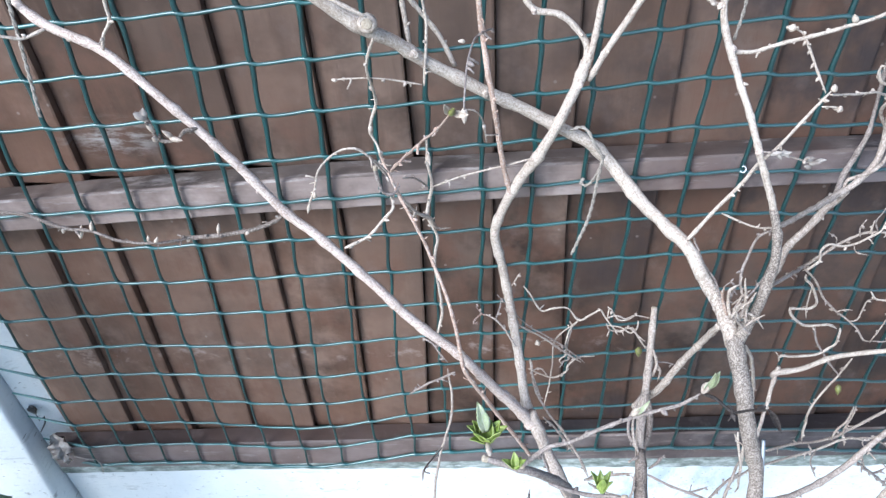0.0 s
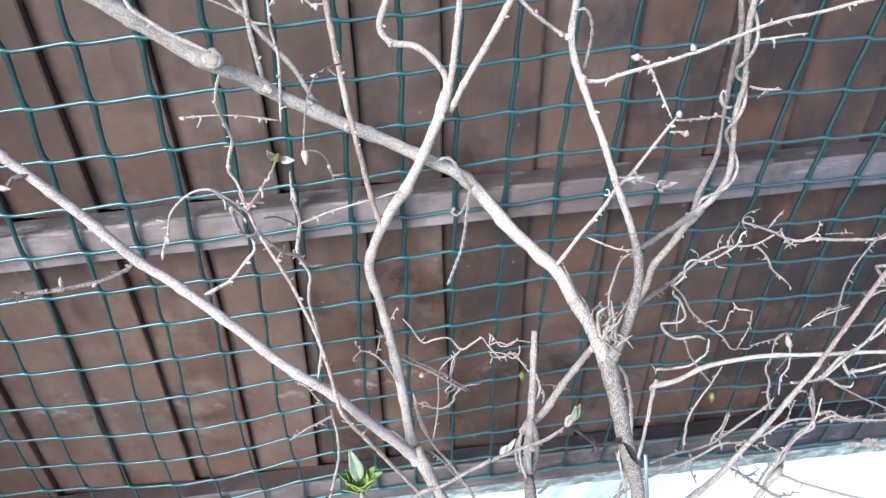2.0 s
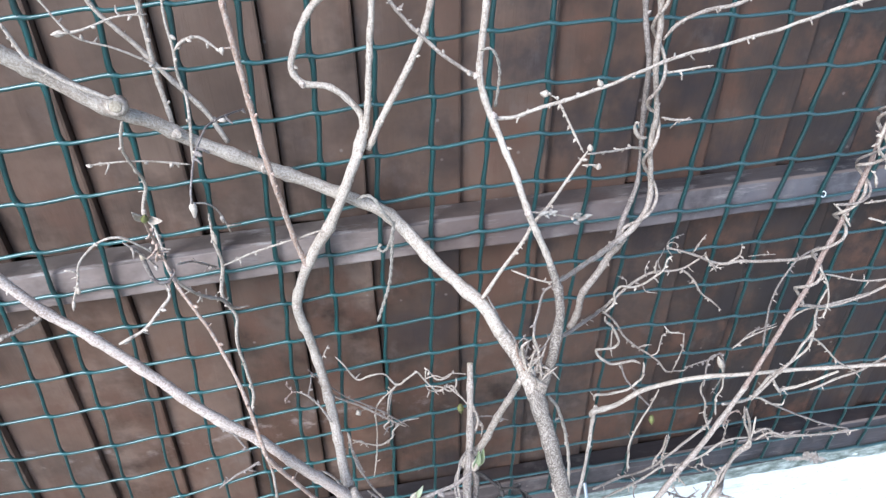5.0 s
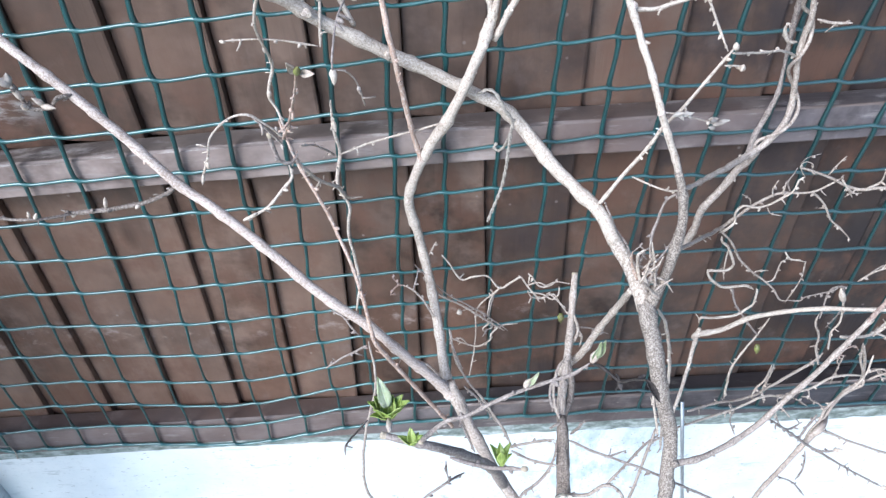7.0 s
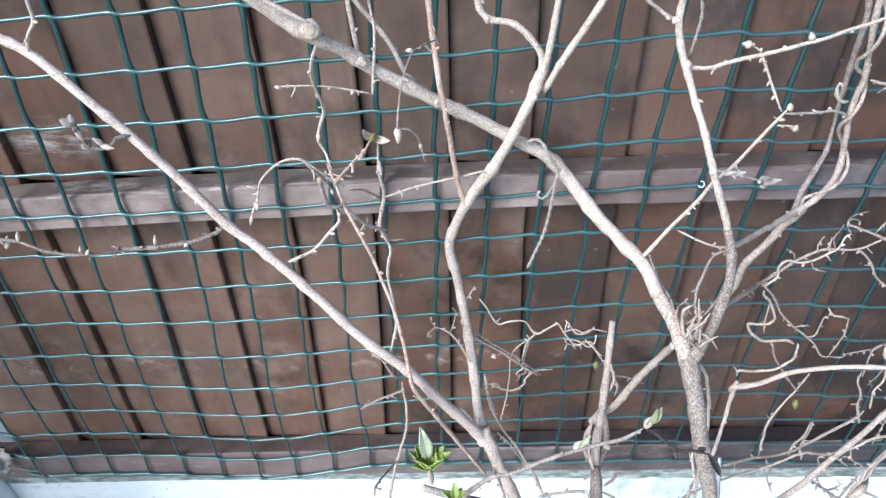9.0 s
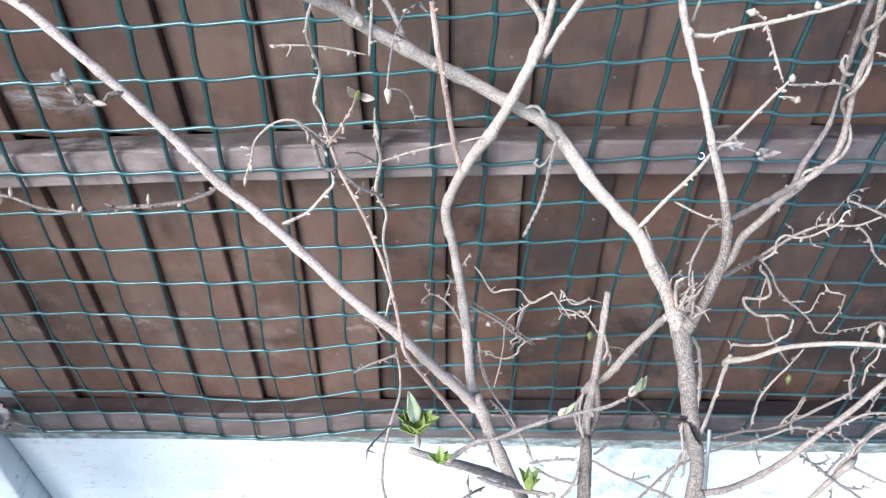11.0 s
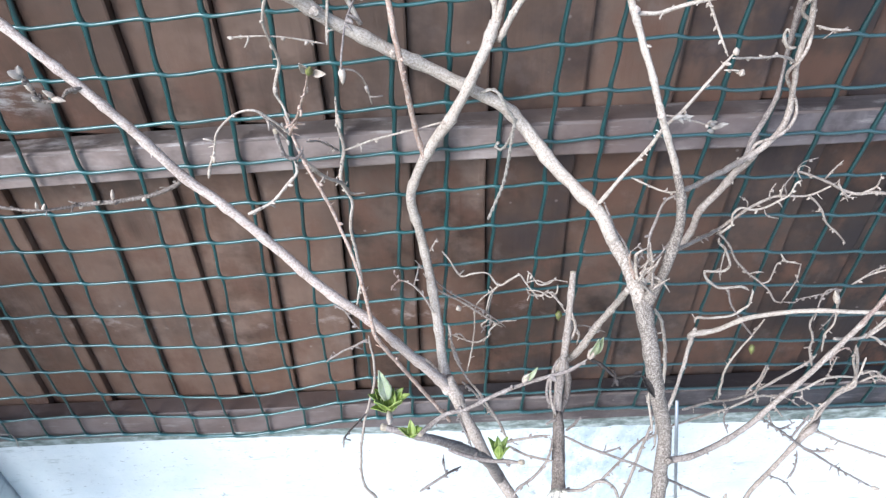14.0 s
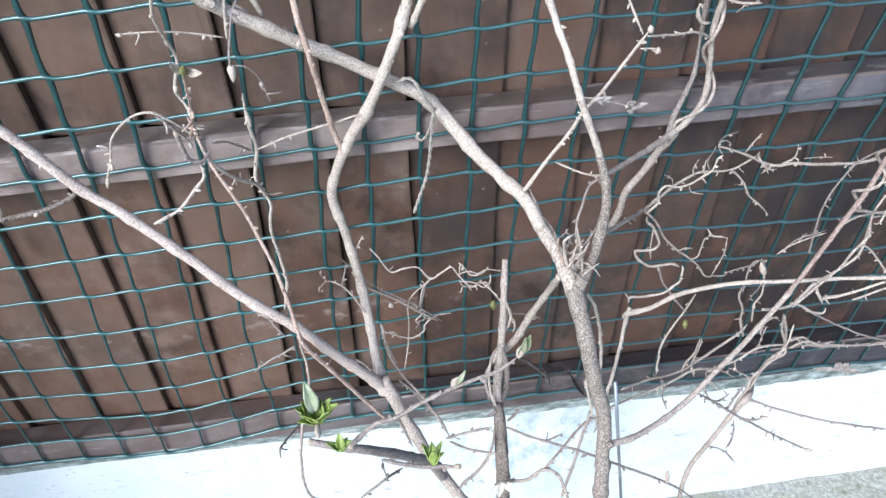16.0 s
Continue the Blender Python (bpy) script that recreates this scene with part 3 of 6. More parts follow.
J0, J1, R0, R1 = -3, 36, -8, 14
for j in range(J0, J1 + 1):
    pts = []
    for r in range(R0, R1 + 1):
        p = net_node(j, r)
        thin = 1.0 - (0.36 if j < 8 else 0.2) * min(max((r - 3) / 5, 0.0), 1.0)
        pts.append((*p, 0.0031 * thin))
        if r < R1:
            bow = 0.0022 * noise.noise(Vector((j * 1.7, r * 1.3, 1.0)))
            for part_way, swing in ((0.14, 0.0011), (0.5, 0.0), (0.86, -0.0011)):
                q = net_node(j, r + part_way)
                pts.append((q.x + bow * (1.0 if swing == 0 else 0.5) + swing, q.y - 0.0008, q.z, thin * (0.0024 if swing == 0 else 0.0027)))
    s = spline(pts, 0.012)
    v, f = tube(s[:, :3], s[:, 3], 6)
    mesh_object("strand", v, f, net_plastic, net)
for r in range(R0, R1 + 1):
    pts = []
    p = net_node(J0 - 0.9, r)
    pts.append((-0.678, 0.566, p.z - 0.006, 0.0013))
    for j in range(J0, J1 + 1):
        p = net_node(j, r)
        fat = 1.35 if r == R1 else 1.0
        pts.append((p.x, p.y - 0.0012, p.z, 0.0025 * fat))
        if j < J1:
            sag = 0.0010 + 0.0012 * noise.noise(Vector((j * 1.1, r * 2.3, 4.0)))
            for part_way, swing in ((0.13, -0.0013), (0.5, 0.0), (0.87, 0.0010)):
                q = net_node(j + part_way, r)
                pts.append((q.x, q.y - 0.0012, q.z + swing - sag * (1.0 if swing == 0 else 0.5), 0.00185 * fat))
    s = spline(pts, 0.012)
    v, f = tube(s[:, :3], s[:, 3], 6)
    mesh_object("strand", v, f, net_toplit, net)

# ---- the plants ----
S1 = empty("climbing_shrub", (0, 0, 0), "bare pale-barked climbing shrub trained on the net, forked trunk", "shrub", "shrubs on the fence")
S2 = empty("climbing_shrub", (0, 0, 0), "bare pale-barked climbing shrub with its first green leaves opening", "shrub", "shrubs on the fence")
S3 = empty("climbing_shrub", (0, 0, 0), "dark cut-back shrub stem with thin bare side twigs", "shrub", "shrubs on the fence")
V1 = empty("twining_vine", (0, 0, 0), "dry twining vine with curled tendrils woven into the net", "vine")
stem_count = [0]


def stem(plant, kind, material, buds, points):
    """A tapering stem through (x, y, z, radius in mm), with swollen nodes and small buds."""
    stem_count[0] += 1
    seed = stem_count[0]
    rng = random.Random(seed)
    pts = [(x, y, z, r * 0.001) for x, y, z, r in points]
    rmax = max(p[3] for p in pts)
    s = spline(pts, max(0.0035, rmax * 0.7))
    n = len(s)
    cum = np.concatenate([[0], np.cumsum(np.linalg.norm(np.diff(s[:, :3], axis=0), axis=1))])
    thick = rmax > 0.004
    slim = 0.95 if thick else 0.62 if kind == "tendril" else 0.72 if plant is V1 else 0.82
    pitch = 0.035 + 0.02 * rng.random() if thick else 0.016 + 0.012 * rng.random()
    kink = 0.12 if thick else 0.22 if kind in ("branch", "trunk") else 0.7 if kind == "tendril" else 0.38
    buds = buds if thick else int(1.4 * buds + 1)
    R = []
    for k in range(n):
        a = cum[k]
        node = math.exp(-(((a / pitch) % 1.0 - 0.5) / 0.09) ** 2)
        rough_r = 0.06 * noise.noise(Vector((a * 90, seed, 0))) + 0.045 * noise.noise(Vector((a * 260, seed, 7)))
        tip = 1.0 if thick or kind == "branch" else min(1.0, 0.40 + (cum[-1] - a) / 0.018, 0.6 + a / 0.01)
        R.append(max(0.0005, s[k, 3] * slim * tip * (0.93 + 0.20 * node + rough_r)))
        off = noise.noise_vector(Vector((a * 55, seed * 2.3, 1))) * s[k, 3] * kink
        s[k, :3] += np.array(off)
    sides = 12 if rmax > 0.005 else 9 if rmax > 0.003 else 7
    v, f = tube(s[:, :3], R, sides)
    grain = [(R[k] * math.cos(6.2832 * q / sides), R[k] * math.sin(6.2832 * q / sides), 0.10 * cum[k] + seed) for k in range(n) for q in range(sides)]
    if sides >= 9:
        v = [tuple(Vector(p) + noise.noise_vector(Vector(p) * 160) * rmax * 0.05) for p in v]
    # small buds on the nodes
    for b in range(buds):
        k = min(n - 2, max(1, int(n * (b + 0.35 + 0.4 * rng.random()) / max(buds, 1))))
        c, d = Vector(s[k, :3]), Vector(s[k + 1, :3] - s[k - 1, :3]).normalized()
        side = d.cross(Vector((rng.uniform(-1, 1), rng.uniform(-1, 0.2), rng.uniform(-1, 1)))).normalized()
        ax = (side * 0.9 + d * rng.choice((-0.6, 0.6, 0.8))).normalized()
        length, wide = rng.uniform(0.0028, 0.0052), rng.uniform(0.0012, 0.0019)
        start = c + side * R[k] * 0.6
        prof = [(0, 0.7), (0.25, 1.0), (0.6, 0.85), (0.85, 0.45), (1.0, 0.08)]
        bv, bf = tube([start + ax * length * u for u, _ in prof], [wide * q for _, q in prof], 6)
        o = len(v)
        v += bv
        f += [tuple(i + o for i in q) for q in bf]
    # short dry spurs on the thin stems
    if rmax < 0.0035:
        for b in range(int(cum[-1] / 0.028)):
            k = rng.randrange(1, n - 1)
            c, d = Vector(s[k, :3]), Vector(s[k + 1, :3] - s[k - 1, :3]).normalized()
            ax = (d.cross(Vector((rng.uniform(-1, 1), rng.uniform(-1, 0.3), rng.uniform(-1, 1)))).normalized() + d * rng.uniform(-0.7, 0.9)).normalized()
            length, wide = rng.uniform(0.0025, 0.0085), rng.uniform(0.0005, 0.0010)
            bend = Vector((rng.uniform(-1, 1), rng.uniform(-1, 1), rng.uniform(-1, 1))) * length * 0.3
            bv, bf = tube([c, c + ax * length * 0.5, c + ax * length + bend], [wide * 1.3, wide, wide * 0.8], 5)
            o = len(v)
            v += bv
            f += [tuple(i + o for i in q) for q in bf]
    grain += [(0.0, 0.0, 0.3 * p[2] + seed) for p in v[len(grain):]]
    ob = mesh_object(kind, v, f, material, plant, grain=grain)
    if kind in ("twig", "tendril"):
        ob.parent = nearest_branch(plant, (s[0, :3], s[-1, :3]))
    else:
        limbs.setdefault(plant.name, []).append((ob, s[:, :3].copy()))
    return ob


limbs = {}


def nearest_branch(plant, ends):
    """The trunk or branch of a plant that comes nearest to one of the ends."""
    return min(limbs[plant.name], key=lambda it: min(float(np.min(np.linalg.norm(it[1] - np.array(e), axis=1))) for e in ends))[0]


stem(S1, "trunk", bark_grey, 0, [(0.210, 0.388, 0.514, 8.6), (0.216, 0.377, 0.490, 8.4), (0.223, 0.360, 0.458, 8.5), (0.230, 0.350, 0.425, 8.7), (0.243, 0.335, 0.376, 7.8), (0.242, 0.320, 0.338, 8.0), (0.242, 0.300, 0.281, 8.6), (0.246, 0.285, 0.209, 9.3), (0.257, 0.270, 0.085, 10.6), (0.267, 0.255, -0.345, 12.1)])
stem(S1, "branch", bark_pale, 2, [(-0.209, 0.465, 0.876, 7.0), (-0.189, 0.470, 0.857, 7.1), (-0.169, 0.475, 0.839, 7.1), (-0.144, 0.485, 0.813, 7.1), (-0.107, 0.490, 0.781, 7.0), (-0.084, 0.499, 0.764, 6.3), (-0.060, 0.510, 0.740, 6.3), (-0.033, 0.518, 0.720, 6.5), (-0.007, 0.525, 0.701, 6.7), (0.030, 0.529, 0.678, 6.6), (0.063, 0.532, 0.656, 6.8), (0.089, 0.531, 0.641, 6.9), (0.108, 0.530, 0.622, 7.3), (0.135, 0.500, 0.596, 7.2), (0.157, 0.474, 0.581, 6.8), (0.175, 0.450, 0.571, 6.9), (0.189, 0.434, 0.548, 7.0)])
stem(S1, "branch", bark_fork, 1, [(0.184, 0.440, 0.556, 6.95), (0.189, 0.434, 0.548, 7.0), (0.201, 0.420, 0.530, 7.2), (0.206, 0.400, 0.521, 7.6), (0.212, 0.388, 0.504, 8.4)])
stem(S1, "twig", bark_pale, 1, [(-0.154, 0.470, 0.856, 1.7), (-0.150, 0.470, 0.842, 1.8), (-0.147, 0.470, 0.832, 1.9), (-0.138, 0.470, 0.823, 2.0), (-0.125, 0.470, 0.812, 2.2), (-0.109, 0.470, 0.802, 2.3), (-0.099, 0.470, 0.796, 2.4)])
stem(S1, "branch", bark_pale, 2, [(0.183, 0.475, 0.879, 3.3), (0.177, 0.470, 0.848, 3.4), (0.172, 0.465, 0.791, 3.5), (0.179, 0.455, 0.762, 3.8), (0.187, 0.445, 0.741, 3.6), (0.194, 0.425, 0.719, 3.6), (0.199, 0.408, 0.700, 3.6), (0.211, 0.405, 0.670, 3.7), (0.221, 0.402, 0.645, 3.8)])
stem(S1, "branch", bark_grey, 0, [(0.220, 0.402, 0.647, 3.8), (0.226, 0.399, 0.629, 4.1), (0.230, 0.395, 0.603, 4.6), (0.229, 0.393, 0.579, 5.0), (0.225, 0.390, 0.552, 5.4), (0.219, 0.388, 0.526, 5.7), (0.213, 0.388, 0.502, 7.2)])
stem(S1, "branch", bark_tan, 3, [(0.230, 0.405, 0.626, 2.7), (0.267, 0.440, 0.612, 3.1), (0.315, 0.485, 0.597, 4.0), (0.338, 0.495, 0.605, 4.0), (0.354, 0.505, 0.617, 3.8), (0.361, 0.513, 0.633, 3.8), (0.356, 0.512, 0.660, 3.2), (0.351, 0.510, 0.684, 3.5), (0.350, 0.510, 0.702, 3.5), (0.349, 0.505, 0.721, 3.4), (0.345, 0.505, 0.741, 3.0), (0.339, 0.505, 0.775, 3.6), (0.336, 0.502, 0.806, 3.5), (0.331, 0.500, 0.836, 3.4), (0.329, 0.500, 0.867, 3.2)])
stem(S1, "branch", bark_tan, 1, [(0.293, 0.515, 0.465, 4.4), (0.298, 0.512, 0.485, 4.3), (0.299, 0.509, 0.511, 4.3), (0.301, 0.506, 0.525, 4.2), (0.312, 0.504, 0.546, 4.2), (0.320, 0.501, 0.570, 4.1), (0.327, 0.498, 0.583, 4.1), (0.330, 0.495, 0.596, 4.0)])
stem(S1, "branch", bark_dark, 2, [(0.330, 0.505, 0.574, 3.6), (0.339, 0.522, 0.592, 3.8), (0.349, 0.528, 0.617, 3.4), (0.354, 0.530, 0.641, 2.9), (0.353, 0.532, 0.666, 2.1), (0.345, 0.525, 0.723, 3.4), (0.335, 0.510, 0.774, 3.2), (0.327, 0.510, 0.805, 3.1), (0.320, 0.510, 0.848, 2.9)])
stem(S1, "branch", bark_tan, 3, [(0.247, 0.320, 0.351, 4.2), (0.273, 0.325, 0.349, 3.5), (0.309, 0.340, 0.348, 3.4), (0.341, 0.355, 0.355, 3.3), (0.370, 0.370, 0.373, 3.3), (0.402, 0.385, 0.395, 3.2), (0.432, 0.400, 0.422, 3.1), (0.455, 0.411, 0.445, 3.0)])
stem(S1, "branch", bark_red, 3, [(0.450, 0.409, 0.440, 3.0), (0.470, 0.416, 0.484, 3.1), (0.499, 0.425, 0.561, 3.2), (0.504, 0.427, 0.593, 3.2), (0.514, 0.430, 0.626, 3.1), (0.524, 0.433, 0.679, 3.0), (0.528, 0.435, 0.723, 2.8), (0.537, 0.437, 0.773, 2.7), (0.544, 0.440, 0.825, 2.5)])
stem(S1, "branch", bark_fork, 0, [(0.205, 0.401, 0.523, 6.6), (0.210, 0.389, 0.510, 7.6), (0.217, 0.386, 0.491, 6.7), (0.223, 0.380, 0.470, 4.7)])
stem(S1, "twig", bark_tan, 3, [(0.173, 0.467, 0.790, 2.5), (0.156, 0.468, 0.800, 2.0), (0.138, 0.470, 0.815, 2.0), (0.121, 0.470, 0.832, 1.9), (0.106, 0.470, 0.852, 1.9), (0.095, 0.470, 0.871, 1.8)])
stem(S1, "twig", bark_pale, 5, [(0.181, 0.458, 0.758, 2.3), (0.199, 0.459, 0.757, 2.1), (0.211, 0.460, 0.760, 2.1), (0.237, 0.460, 0.766, 2.1), (0.261, 0.460, 0.772, 1.9), (0.286, 0.462, 0.778, 1.9), (0.331, 0.465, 0.792, 1.9), (0.376, 0.467, 0.799, 1.9), (0.428, 0.470, 0.808, 1.9), (0.468, 0.470, 0.819, 1.9), (0.508, 0.470, 0.828, 1.9), (0.559, 0.470, 0.839, 1.7)])
stem(S1, "twig", bark_pale, 2, [(0.236, 0.460, 0.767, 1.1), (0.232, 0.460, 0.771, 1.0), (0.225, 0.460, 0.774, 1.3), (0.222, 0.460, 0.774, 1.3)])
stem(S1, "twig", bark_pale, 3, [(0.236, 0.460, 0.767, 1.3), (0.241, 0.456, 0.757, 1.3), (0.248, 0.450, 0.742, 1.3), (0.254, 0.440, 0.729, 1.3)])
stem(S1, "twig", bark_pale, 3, [(0.174, 0.450, 0.579, 2.8), (0.185, 0.450, 0.599, 2.3), (0.198, 0.450, 0.620, 2.2), (0.210, 0.444, 0.648, 2.1), (0.216, 0.440, 0.665, 2.1), (0.228, 0.437, 0.685, 1.8), (0.245, 0.440, 0.710, 1.7), (0.259, 0.440, 0.732, 1.5)])
stem(S1, "twig", bark_pale, 2, [(0.258, 0.440, 0.727, 1.3), (0.292, 0.463, 0.714, 1.3), (0.318, 0.480, 0.706, 1.4), (0.348, 0.508, 0.685, 1.7)])
stem(S1, "twig", bark_pale, 1, [(0.254, 0.440, 0.717, 1.1), (0.265, 0.440, 0.716, 1.1), (0.270, 0.440, 0.713, 1.5)])
stem(S1, "twig", bark_pale, 1, [(0.345, 0.510, 0.698, 2.2), (0.337, 0.509, 0.699, 2.2), (0.331, 0.508, 0.709, 2.1), (0.330, 0.506, 0.717, 1.8), (0.333, 0.505, 0.717, 1.6)])
stem(S1, "twig", bark_tan, 2, [(0.354, 0.505, 0.720, 1.6), (0.366, 0.503, 0.717, 1.6), (0.382, 0.500, 0.717, 2.1)])
stem(S1, "twig", bark_pale, 2, [(0.349, 0.505, 0.763, 1.5), (0.370, 0.503, 0.765, 1.3), (0.392, 0.500, 0.768, 1.5)])
stem(S1, "twig", bark_tan, 2, [(0.342, 0.505, 0.793, 1.7), (0.352, 0.503, 0.806, 2.0), (0.370, 0.500, 0.816, 2.2), (0.396, 0.500, 0.820, 2.2), (0.412, 0.500, 0.825, 2.2), (0.416, 0.500, 0.838, 1.9)])
stem(S1, "branch", bark_fork, 2, [(0.164, 0.487, 0.290, 5.0), (0.172, 0.482, 0.312, 5.2), (0.185, 0.475, 0.338, 4.9), (0.196, 0.455, 0.406, 4.2), (0.202, 0.430, 0.465, 3.8), (0.200, 0.400, 0.517, 3.6)])
stem(S1, "twig", bark_pale, 1, [(0.230, 0.400, 0.489, 1.9), (0.247, 0.410, 0.451, 2.2), (0.263, 0.420, 0.393, 2.4), (0.273, 0.425, 0.335, 2.2), (0.279, 0.430, 0.284, 2.3), (0.289, 0.430, 0.198, 2.1)])
stem(S1, "twig", bark_dark, 1, [(0.229, 0.410, 0.620, 1.2), (0.223, 0.420, 0.603, 1.4), (0.221, 0.425, 0.576, 1.7), (0.216, 0.418, 0.566, 1.7), (0.214, 0.410, 0.553, 1.5)])
stem(S1, "twig", bark_dark, 2, [(0.179, 0.452, 0.582, 1.0), (0.185, 0.446, 0.569, 1.3), (0.192, 0.440, 0.554, 1.3), (0.200, 0.430, 0.545, 1.5), (0.204, 0.415, 0.529, 1.5)])
stem(S1, "twig", bark_pale, 1, [(0.204, 0.460, 0.601, 1.3), (0.217, 0.450, 0.599, 1.2), (0.229, 0.440, 0.599, 1.2), (0.228, 0.405, 0.625, 1.4)])
stem(S1, "twig", bark_pale, 0, [(0.202, 0.388, 0.540, 2.2), (0.198, 0.391, 0.556, 2.0), (0.195, 0.385, 0.576, 1.8), (0.204, 0.388, 0.579, 1.6)])
stem(S1, "twig", bark_pale, 0, [(0.210, 0.384, 0.544, 2.0), (0.210, 0.386, 0.564, 1.6), (0.202, 0.380, 0.592, 1.2)])
stem(S1, "twig", bark_tan, 0, [(0.203, 0.380, 0.540, 2.2), (0.210, 0.382, 0.555, 1.8), (0.213, 0.376, 0.580, 1.3)])
stem(S1, "twig", bark_pale, 0, [(0.197, 0.376, 0.551, 1.8), (0.203, 0.378, 0.559, 1.5), (0.209, 0.372, 0.575, 1.1)])
stem(S1, "twig", bark_tan, 0, [(0.212, 0.378, 0.540, 1.8), (0.211, 0.380, 0.553, 1.5), (0.207, 0.374, 0.570, 1.2)])
stem(S1, "twig", bark_tan, 0, [(0.204, 0.386, 0.552, 1.6), (0.207, 0.388, 0.563, 1.3), (0.210, 0.382, 0.577, 1.0)])
stem(S1, "twig", bark_brown, 0, [(0.200, 0.390, 0.539, 1.9), (0.193, 0.392, 0.559, 1.6), (0.189, 0.386, 0.578, 1.3)])
stem(S1, "twig", bark_tan, 0, [(0.217, 0.374, 0.532, 2.6), (0.210, 0.376, 0.537, 2.0), (0.197, 0.370, 0.557, 1.5)])
stem(S1, "twig", bark_pale, 0, [(0.206, 0.376, 0.546, 1.7), (0.201, 0.378, 0.555, 1.4), (0.200, 0.372, 0.572, 1.1)])
stem(S1, "twig", bark_tan, 0, [(0.212, 0.376, 0.540, 1.6), (0.218, 0.378, 0.545, 1.3), (0.223, 0.372, 0.557, 1.0)])
stem(S1, "twig", bark_dark, 1, [(0.203, 0.400, 0.535, 1.3), (0.203, 0.398, 0.555, 1.5), (0.205, 0.399, 0.564, 1.5), (0.200, 0.399, 0.571, 1.2), (0.195, 0.400, 0.564, 1.0)])
stem(S1, "twig", bark_dark, 1, [(0.204, 0.395, 0.537, 1.2), (0.208, 0.390, 0.556, 1.5), (0.216, 0.393, 0.560, 1.2), (0.223, 0.396, 0.569, 1.2), (0.228, 0.400, 0.579, 1.0)])
stem(S1, "twig", bark_pale, 1, [(0.204, 0.390, 0.535, 1.5), (0.205, 0.385, 0.556, 1.4), (0.212, 0.385, 0.558, 1.4), (0.215, 0.385, 0.564, 1.2)])
stem(S1, "twig", bark_pale, 0, [(0.204, 0.395, 0.548, 1.2), (0.212, 0.397, 0.556, 1.2), (0.209, 0.399, 0.568, 1.2), (0.209, 0.400, 0.576, 1.2)])
stem(S1, "twig", bark_pale, 0, [(0.207, 0.385, 0.537, 1.5), (0.213, 0.383, 0.549, 1.5), (0.222, 0.382, 0.543, 1.2), (0.230, 0.380, 0.532, 1.2)])
stem(S1, "twig", bark_pale, 2, [(0.232, 0.370, 0.396, 1.7), (0.236, 0.366, 0.373, 1.7), (0.243, 0.360, 0.342, 1.7)])
stem(S1, "twig", bark_tan, 1, [(0.200, 0.407, 0.699, 1.1), (0.217, 0.410, 0.694, 0.9), (0.237, 0.416, 0.684, 0.9), (0.248, 0.420, 0.677, 0.9)])
stem(S2, "trunk", bark_tan, 0, [(0.031, 0.415, 0.379, 5.6), (0.036, 0.409, 0.363, 7.4), (0.048, 0.395, 0.331, 7.5), (0.063, 0.380, 0.301, 7.3), (0.079, 0.365, 0.270, 7.1), (0.101, 0.345, 0.235, 7.2), (0.133, 0.320, 0.184, 7.8), (0.167, 0.300, 0.094, 8.6), (0.177, 0.285, -0.345, 9.9)])
stem(S2, "branch", bark_pink, 4, [(-0.404, 0.490, 0.851, 3.7), (-0.381, 0.485, 0.823, 4.0), (-0.355, 0.475, 0.802, 4.3), (-0.312, 0.465, 0.782, 4.2), (-0.280, 0.455, 0.753, 4.3), (-0.249, 0.448, 0.719, 4.4), (-0.222, 0.445, 0.683, 4.6), (-0.190, 0.440, 0.637, 4.8), (-0.164, 0.434, 0.613, 4.9), (-0.138, 0.427, 0.586, 5.0), (-0.111, 0.419, 0.556, 5.1), (-0.083, 0.410, 0.525, 5.2), (-0.058, 0.406, 0.500, 5.3), (-0.038, 0.402, 0.481, 5.3), (-0.008, 0.405, 0.431, 5.9), (0.018, 0.410, 0.387, 6.4), (0.028, 0.410, 0.369, 6.8), (0.039, 0.406, 0.356, 6.5), (0.046, 0.397, 0.333, 5.1)])
stem(S2, "branch", bark_pale, 3, [(0.030, 0.410, 0.359, 7.2), (0.025, 0.445, 0.381, 5.8), (0.022, 0.475, 0.397, 5.9), (0.017, 0.510, 0.423, 6.0), (0.010, 0.528, 0.467, 5.6), (0.001, 0.532, 0.512, 5.7), (-0.001, 0.533, 0.534, 5.9), (0.005, 0.531, 0.558, 5.4), (0.017, 0.528, 0.588, 5.8), (0.030, 0.525, 0.613, 6.0), (0.042, 0.522, 0.632, 6.1), (0.057, 0.513, 0.669, 5.1), (0.069, 0.515, 0.696, 5.2), (0.076, 0.520, 0.709, 5.6), (0.082, 0.525, 0.726, 5.3)])
stem(S2, "branch", bark_pale, 2, [(0.081, 0.525, 0.719, 4.0), (0.081, 0.525, 0.739, 3.7), (0.075, 0.526, 0.752, 3.7), (0.058, 0.527, 0.768, 3.6), (0.037, 0.529, 0.772, 3.6), (0.028, 0.530, 0.785, 3.8), (0.033, 0.530, 0.803, 3.7), (0.045, 0.530, 0.828, 3.9), (0.069, 0.530, 0.852, 3.8), (0.089, 0.530, 0.870, 3.8)])
stem(S2, "branch", bark_pale, 1, [(0.083, 0.525, 0.719, 3.8), (0.088, 0.520, 0.756, 3.7), (0.093, 0.517, 0.806, 3.5), (0.098, 0.515, 0.851, 3.3), (0.101, 0.510, 0.882, 3.2)])
stem(S2, "branch", bark_pale, 2, [(0.085, 0.525, 0.708, 3.8), (0.095, 0.520, 0.731, 3.7), (0.115, 0.517, 0.769, 3.9), (0.134, 0.515, 0.807, 3.7), (0.146, 0.512, 0.848, 3.6), (0.157, 0.510, 0.878, 3.5)])
